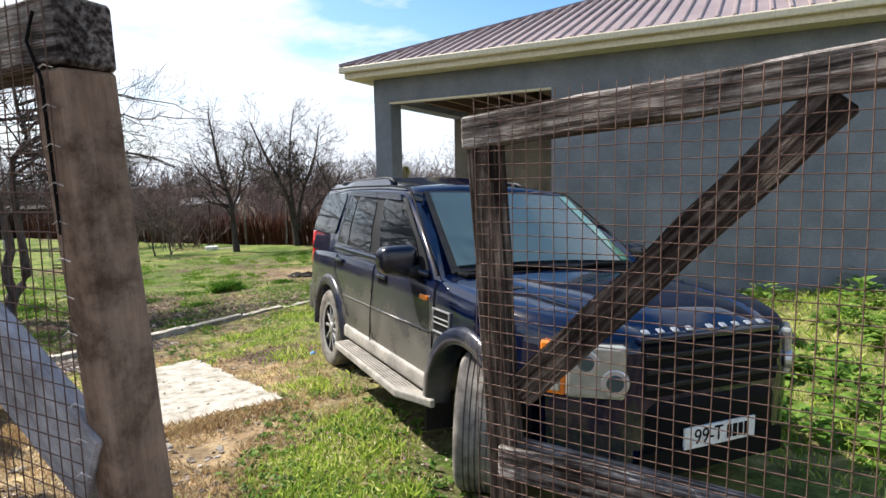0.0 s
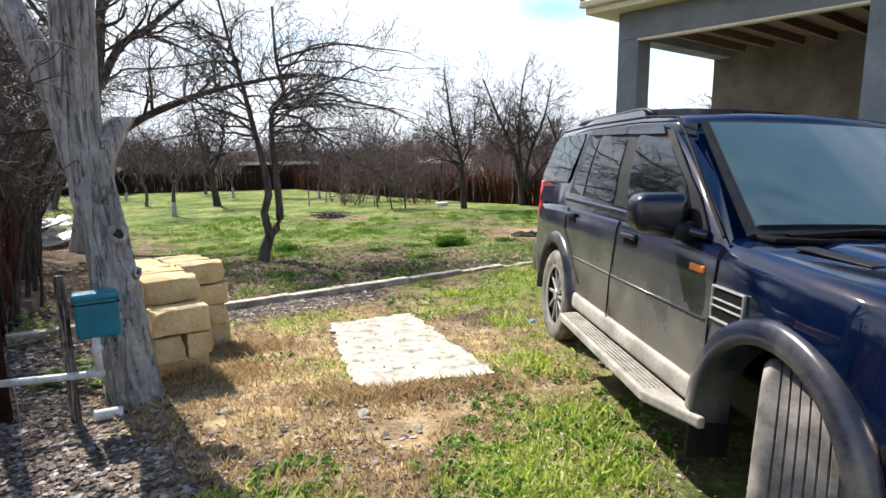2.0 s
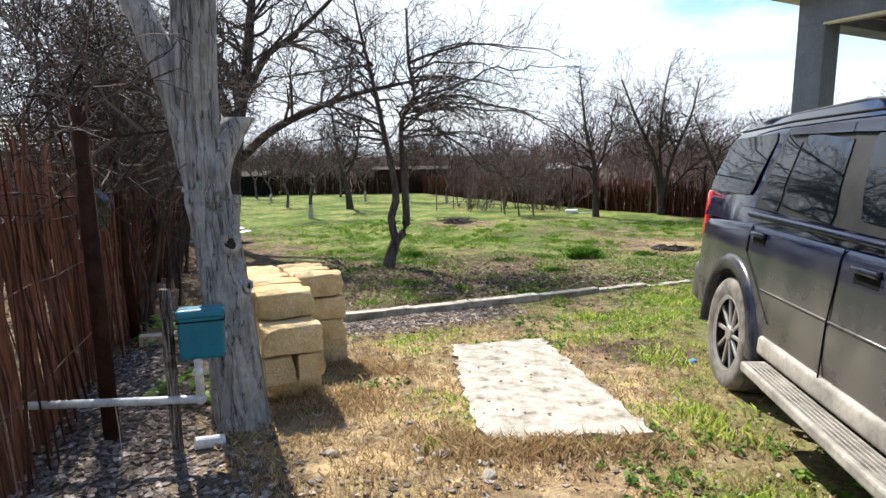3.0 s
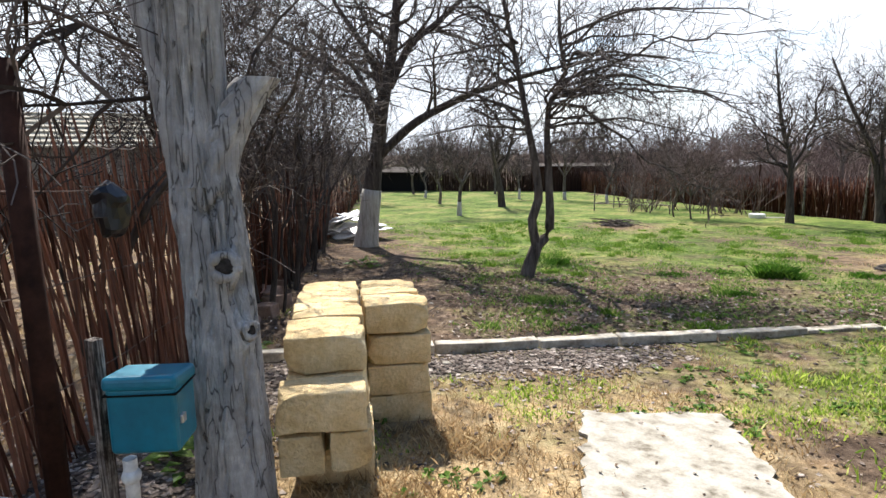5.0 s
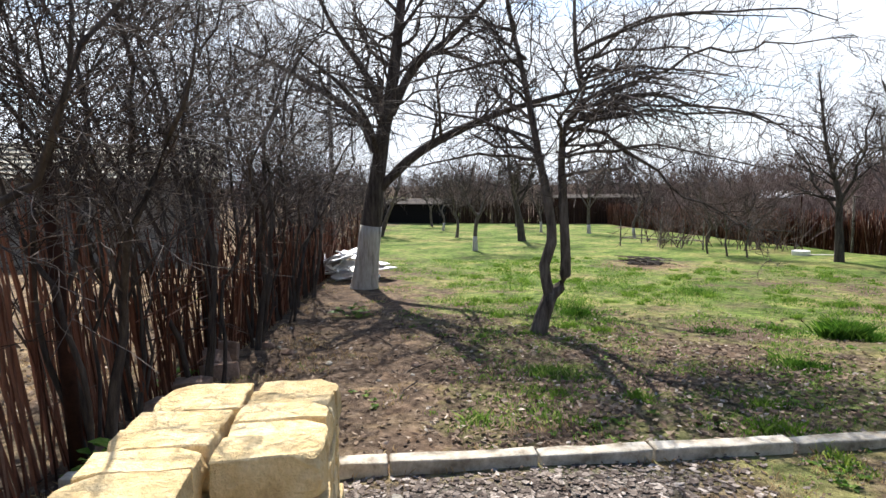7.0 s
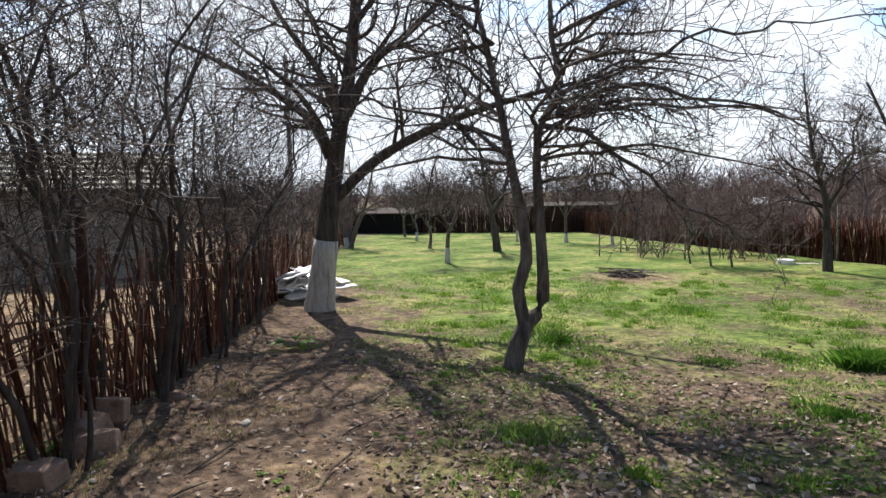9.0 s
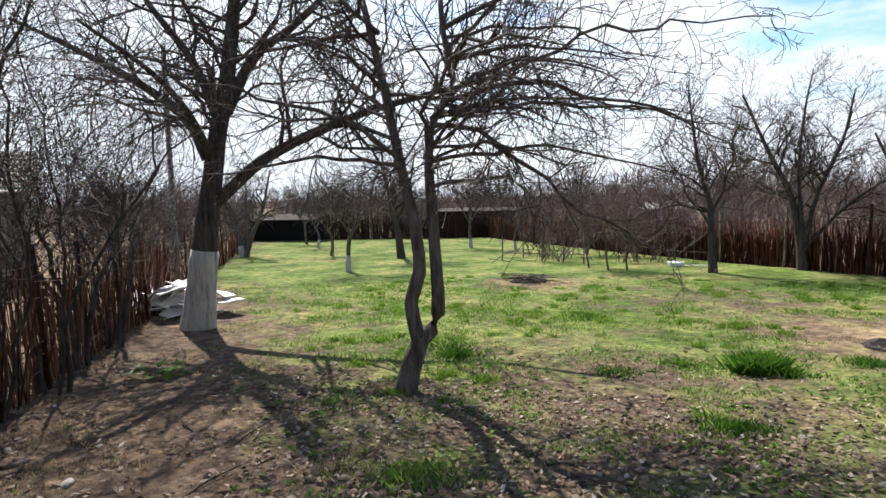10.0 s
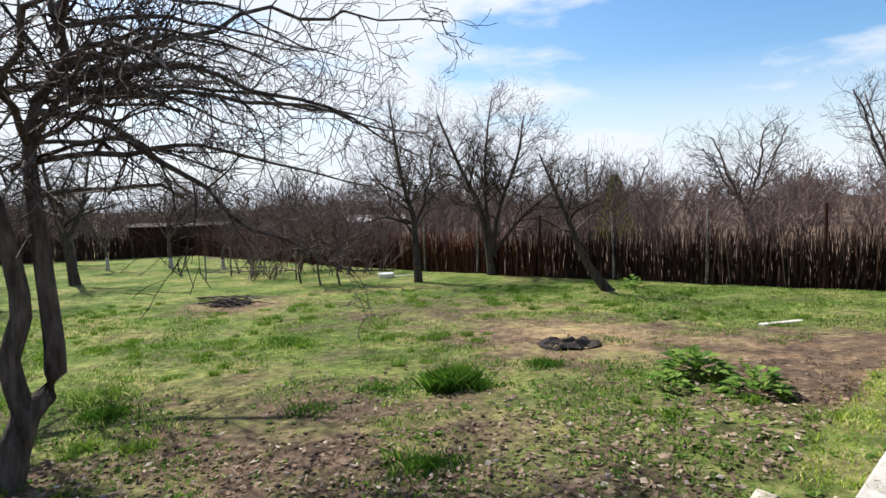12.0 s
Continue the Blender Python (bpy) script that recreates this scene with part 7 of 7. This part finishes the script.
for tx, ty, tr, tn, th in [(0.16, 13.82, 0.22, 2200, 0.23), (0.42, 13.7, 0.2, 500, 0.13), (-0.6, 14.04, 0.35, 450, 0.06), (-1.35, 13.45, 0.35, 420, 0.065), (-3.45, 13.73, 0.28, 700, 0.11), (-2.1, 17.1, 0.3, 500, 0.12), (1.5, 14.6, 0.3, 500, 0.10), (-0.3, 11.6, 0.28, 500, 0.09)]:
    tuft = [(tx + rg.gauss(0, tr * 0.42), ty + rg.gauss(0, tr * 0.36), rg.uniform(0.45, 1.1) * th, rg.uniform(0.004, 0.007)) for k in range(tn)]
    o = blades("grass_tuft", tuft, TUFT, "dense dark green grass tuft on the ground", "grass", rg)
clumps = []
n = 0
while n < 260:
    x, y = rg.uniform(-8, 7), rg.uniform(8.5, 24)
    g = covers(x, y)[0]
    if kerb_side(x, y) < 0.2 or along_fence(x, y)[1] < 1.0 or g + 0.6 * noise.noise(Vector((x * 0.5, y * 0.5, 44))) < 0.5:
        continue
    n += 1
    r, hh = rg.uniform(0.05, 0.2), rg.uniform(0.05, 0.11)
    for k in range(int(30 + 500 * r)):
        clumps.append((x + rg.gauss(0, r * 0.5), y + rg.gauss(0, r * 0.45), rg.uniform(0.4, 1.1) * hh, rg.uniform(0.004, 0.008)))
CLUMP = island_surface("clump_grass", [(0.0, (0.06, 0.13, 0.015)), (0.6, (0.13, 0.24, 0.028)), (1.0, (0.24, 0.34, 0.06))], 0.6, 0.45)
blades("grass_clumps", clumps, CLUMP, "small dark green clumps dotted over the lawn", "grass", rg)
blades("grass", [q for q in green_spots if kerb_side(q[0], q[1]) > 0], LAWN, "short spring grass on the lawn, darkened for dappled shade", "grass", rg)
blades("grass", [q for q in green_spots if kerb_side(q[0], q[1]) <= 0], BLADE, "short spring grass on the drive, brightened as sunlit", "grass", rg)
for cx, cy, r, n in [(-0.5, 4.45, 0.35, 1500), (-0.1, 4.55, 0.3, 1100), (-1.45, 5.0, 0.35, 900), (-1.5, 5.7, 0.35, 700), (0.3, 4.6, 0.25, 500)]:
    for k in range(n):
        straw_spots.append((cx + rg.gauss(0, r * 0.5), cy + rg.gauss(0, r * 0.3), rg.uniform(0.03, 0.085), rg.uniform(0.002, 0.004)))
straw_spots = [q for q in straw_spots if not inside_slab(q[0], q[1])]
blades("dry_grass", straw_spots, STRAW, "dry yellow grass on the drive", "grass", rg)

# fallen leaves on the lawn, stones in the gravel
v, f = [], []
n = 0
while n < 24000:
    d = 1.5 + 12 * rg.random() ** 1.1
    a = rg.uniform(-0.95, 1.15)
    x, y = -0.2 - d * math.sin(a), 1.5 + d * math.cos(a)
    k = kerb_side(x, y)
    s, off = along_fence(x, y)
    on_slab = inside_slab(x, y)
    if (on_slab and rg.random() < 0.9) or (off < 2.4 and rg.random() < 0.7):
        continue
    if rg.random() > (0.85 if k > 0 and y < 12.5 else 0.22):
        continue
    n += 1
    if n > 24000:
        break
    r = rg.uniform(0.012, 0.04) if k > 0 else rg.uniform(0.008, 0.02)
    z = surf_z(x, y) + rg.uniform(0.006, 0.03)
    if on_slab:
        z = ground_z(x, y) + rg.uniform(0.024, 0.03)
    t = rg.uniform(0, 6.28)
    cx, cy = math.cos(t) * r, math.sin(t) * r
    i0 = len(v)
    tz = rg.uniform(-0.6, 0.6) * r
    v += [(x - cx, y - cy, z), (x - cy * 0.5, y + cx * 0.5, z + tz), (x + cx, y + cy, z + rg.uniform(-0.3, 0.6) * r), (x + cy * 0.5, y - cx * 0.5, z - tz * 0.5)]
    f.append((i0, i0 + 1, i0 + 2, i0 + 3))
o = mpart("leaf_litter", v, f, LITTER)
tagged(o, "dry fallen leaves scattered over the lawn", "leaves", kind="stuff")
base_ico = bmesh.new()
bmesh.ops.create_icosphere(base_ico, subdivisions=1, radius=1.0)
ico_v = [v.co.copy() for v in base_ico.verts]
ico_f = [tuple(v.index for v in fa.verts) for fa in base_ico.faces]
base_ico.free()
v, f = [], []
n, tries = 0, 0
while n < 12000 and tries < 240000:
    tries += 1
    x, y = rg.uniform(-4.2, 0.6), rg.uniform(2.2, 9.2)
    gv = covers(x, y)[2]
    if inside_slab(x, y) or kerb_side(x, y) > -0.08 or rg.random() > max(0.015, gv - 0.12) * 1.5:
        continue
    n += 1
    r = rg.uniform(0.007, 0.026)
    z = surf_z(x, y)
    i0 = len(v)
    sx, sy, sz = r * rg.uniform(0.8, 1.6), r * rg.uniform(0.5, 1.1), r * rg.uniform(0.12, 0.35)
    t, tip = rg.uniform(0, 6.28), rg.uniform(-0.5, 0.5)
    ct, sn = math.cos(t), math.sin(t)
    jag = [rg.uniform(0.75, 1.2) for c in ico_v]
    v += [(x + (c.x * sx * ct - c.y * sy * sn) * q, y + (c.x * sx * sn + c.y * sy * ct) * q, z + 0.004 + c.z * sz + abs(c.x * sx * tip)) for c, q in zip(ico_v, jag)]
    f += [tuple(i0 + q for q in fa) for fa in ico_f]
o = mpart("gravel", v, f, STONE, smooth=False)
tagged(o, "loose grey gravel beside the kerb and fence", "gravel", kind="stuff")

# small flat weeds between the grass
v, f = [], []
n, tries = 0, 0
while n < 2600 and tries < 60000:
    tries += 1
    d = 1.3 + 12 * rg.random() ** 1.1
    a = rg.uniform(-1.0, 1.15)
    x, y = -0.2 - d * math.sin(a), 1.3 + d * math.cos(a)
    g, st, gv = covers(x, y)
    n1 = 0.5 + 0.6 * noise.noise(Vector((x * 1.6, y * 1.6, 15)))
    if inside_slab(x, y) or g + n1 < 0.95 or gv > 0.3:
        continue
    n += 1
    z = surf_z(x, y)
    for k in range(rg.randrange(5, 9)):
        t, L = rg.uniform(0, 6.28), rg.uniform(0.025, 0.06)
        dx, dy = math.cos(t) * L, math.sin(t) * L
        h = rg.uniform(0.01, 0.035)
        i0 = len(v)
        v += [(x, y, z + 0.006), (x + dx * 0.5 - dy * 0.3, y + dy * 0.5 + dx * 0.3, z + h), (x + dx, y + dy, z + h * 0.7), (x + dx * 0.5 + dy * 0.3, y + dy * 0.5 - dx * 0.3, z + h)]
        f.append((i0, i0 + 1, i0 + 2, i0 + 3))
o = mpart("ground_weeds", v, f, WEED)
tagged(o, "small flat green weeds scattered through the grass", "weeds", kind="stuff")
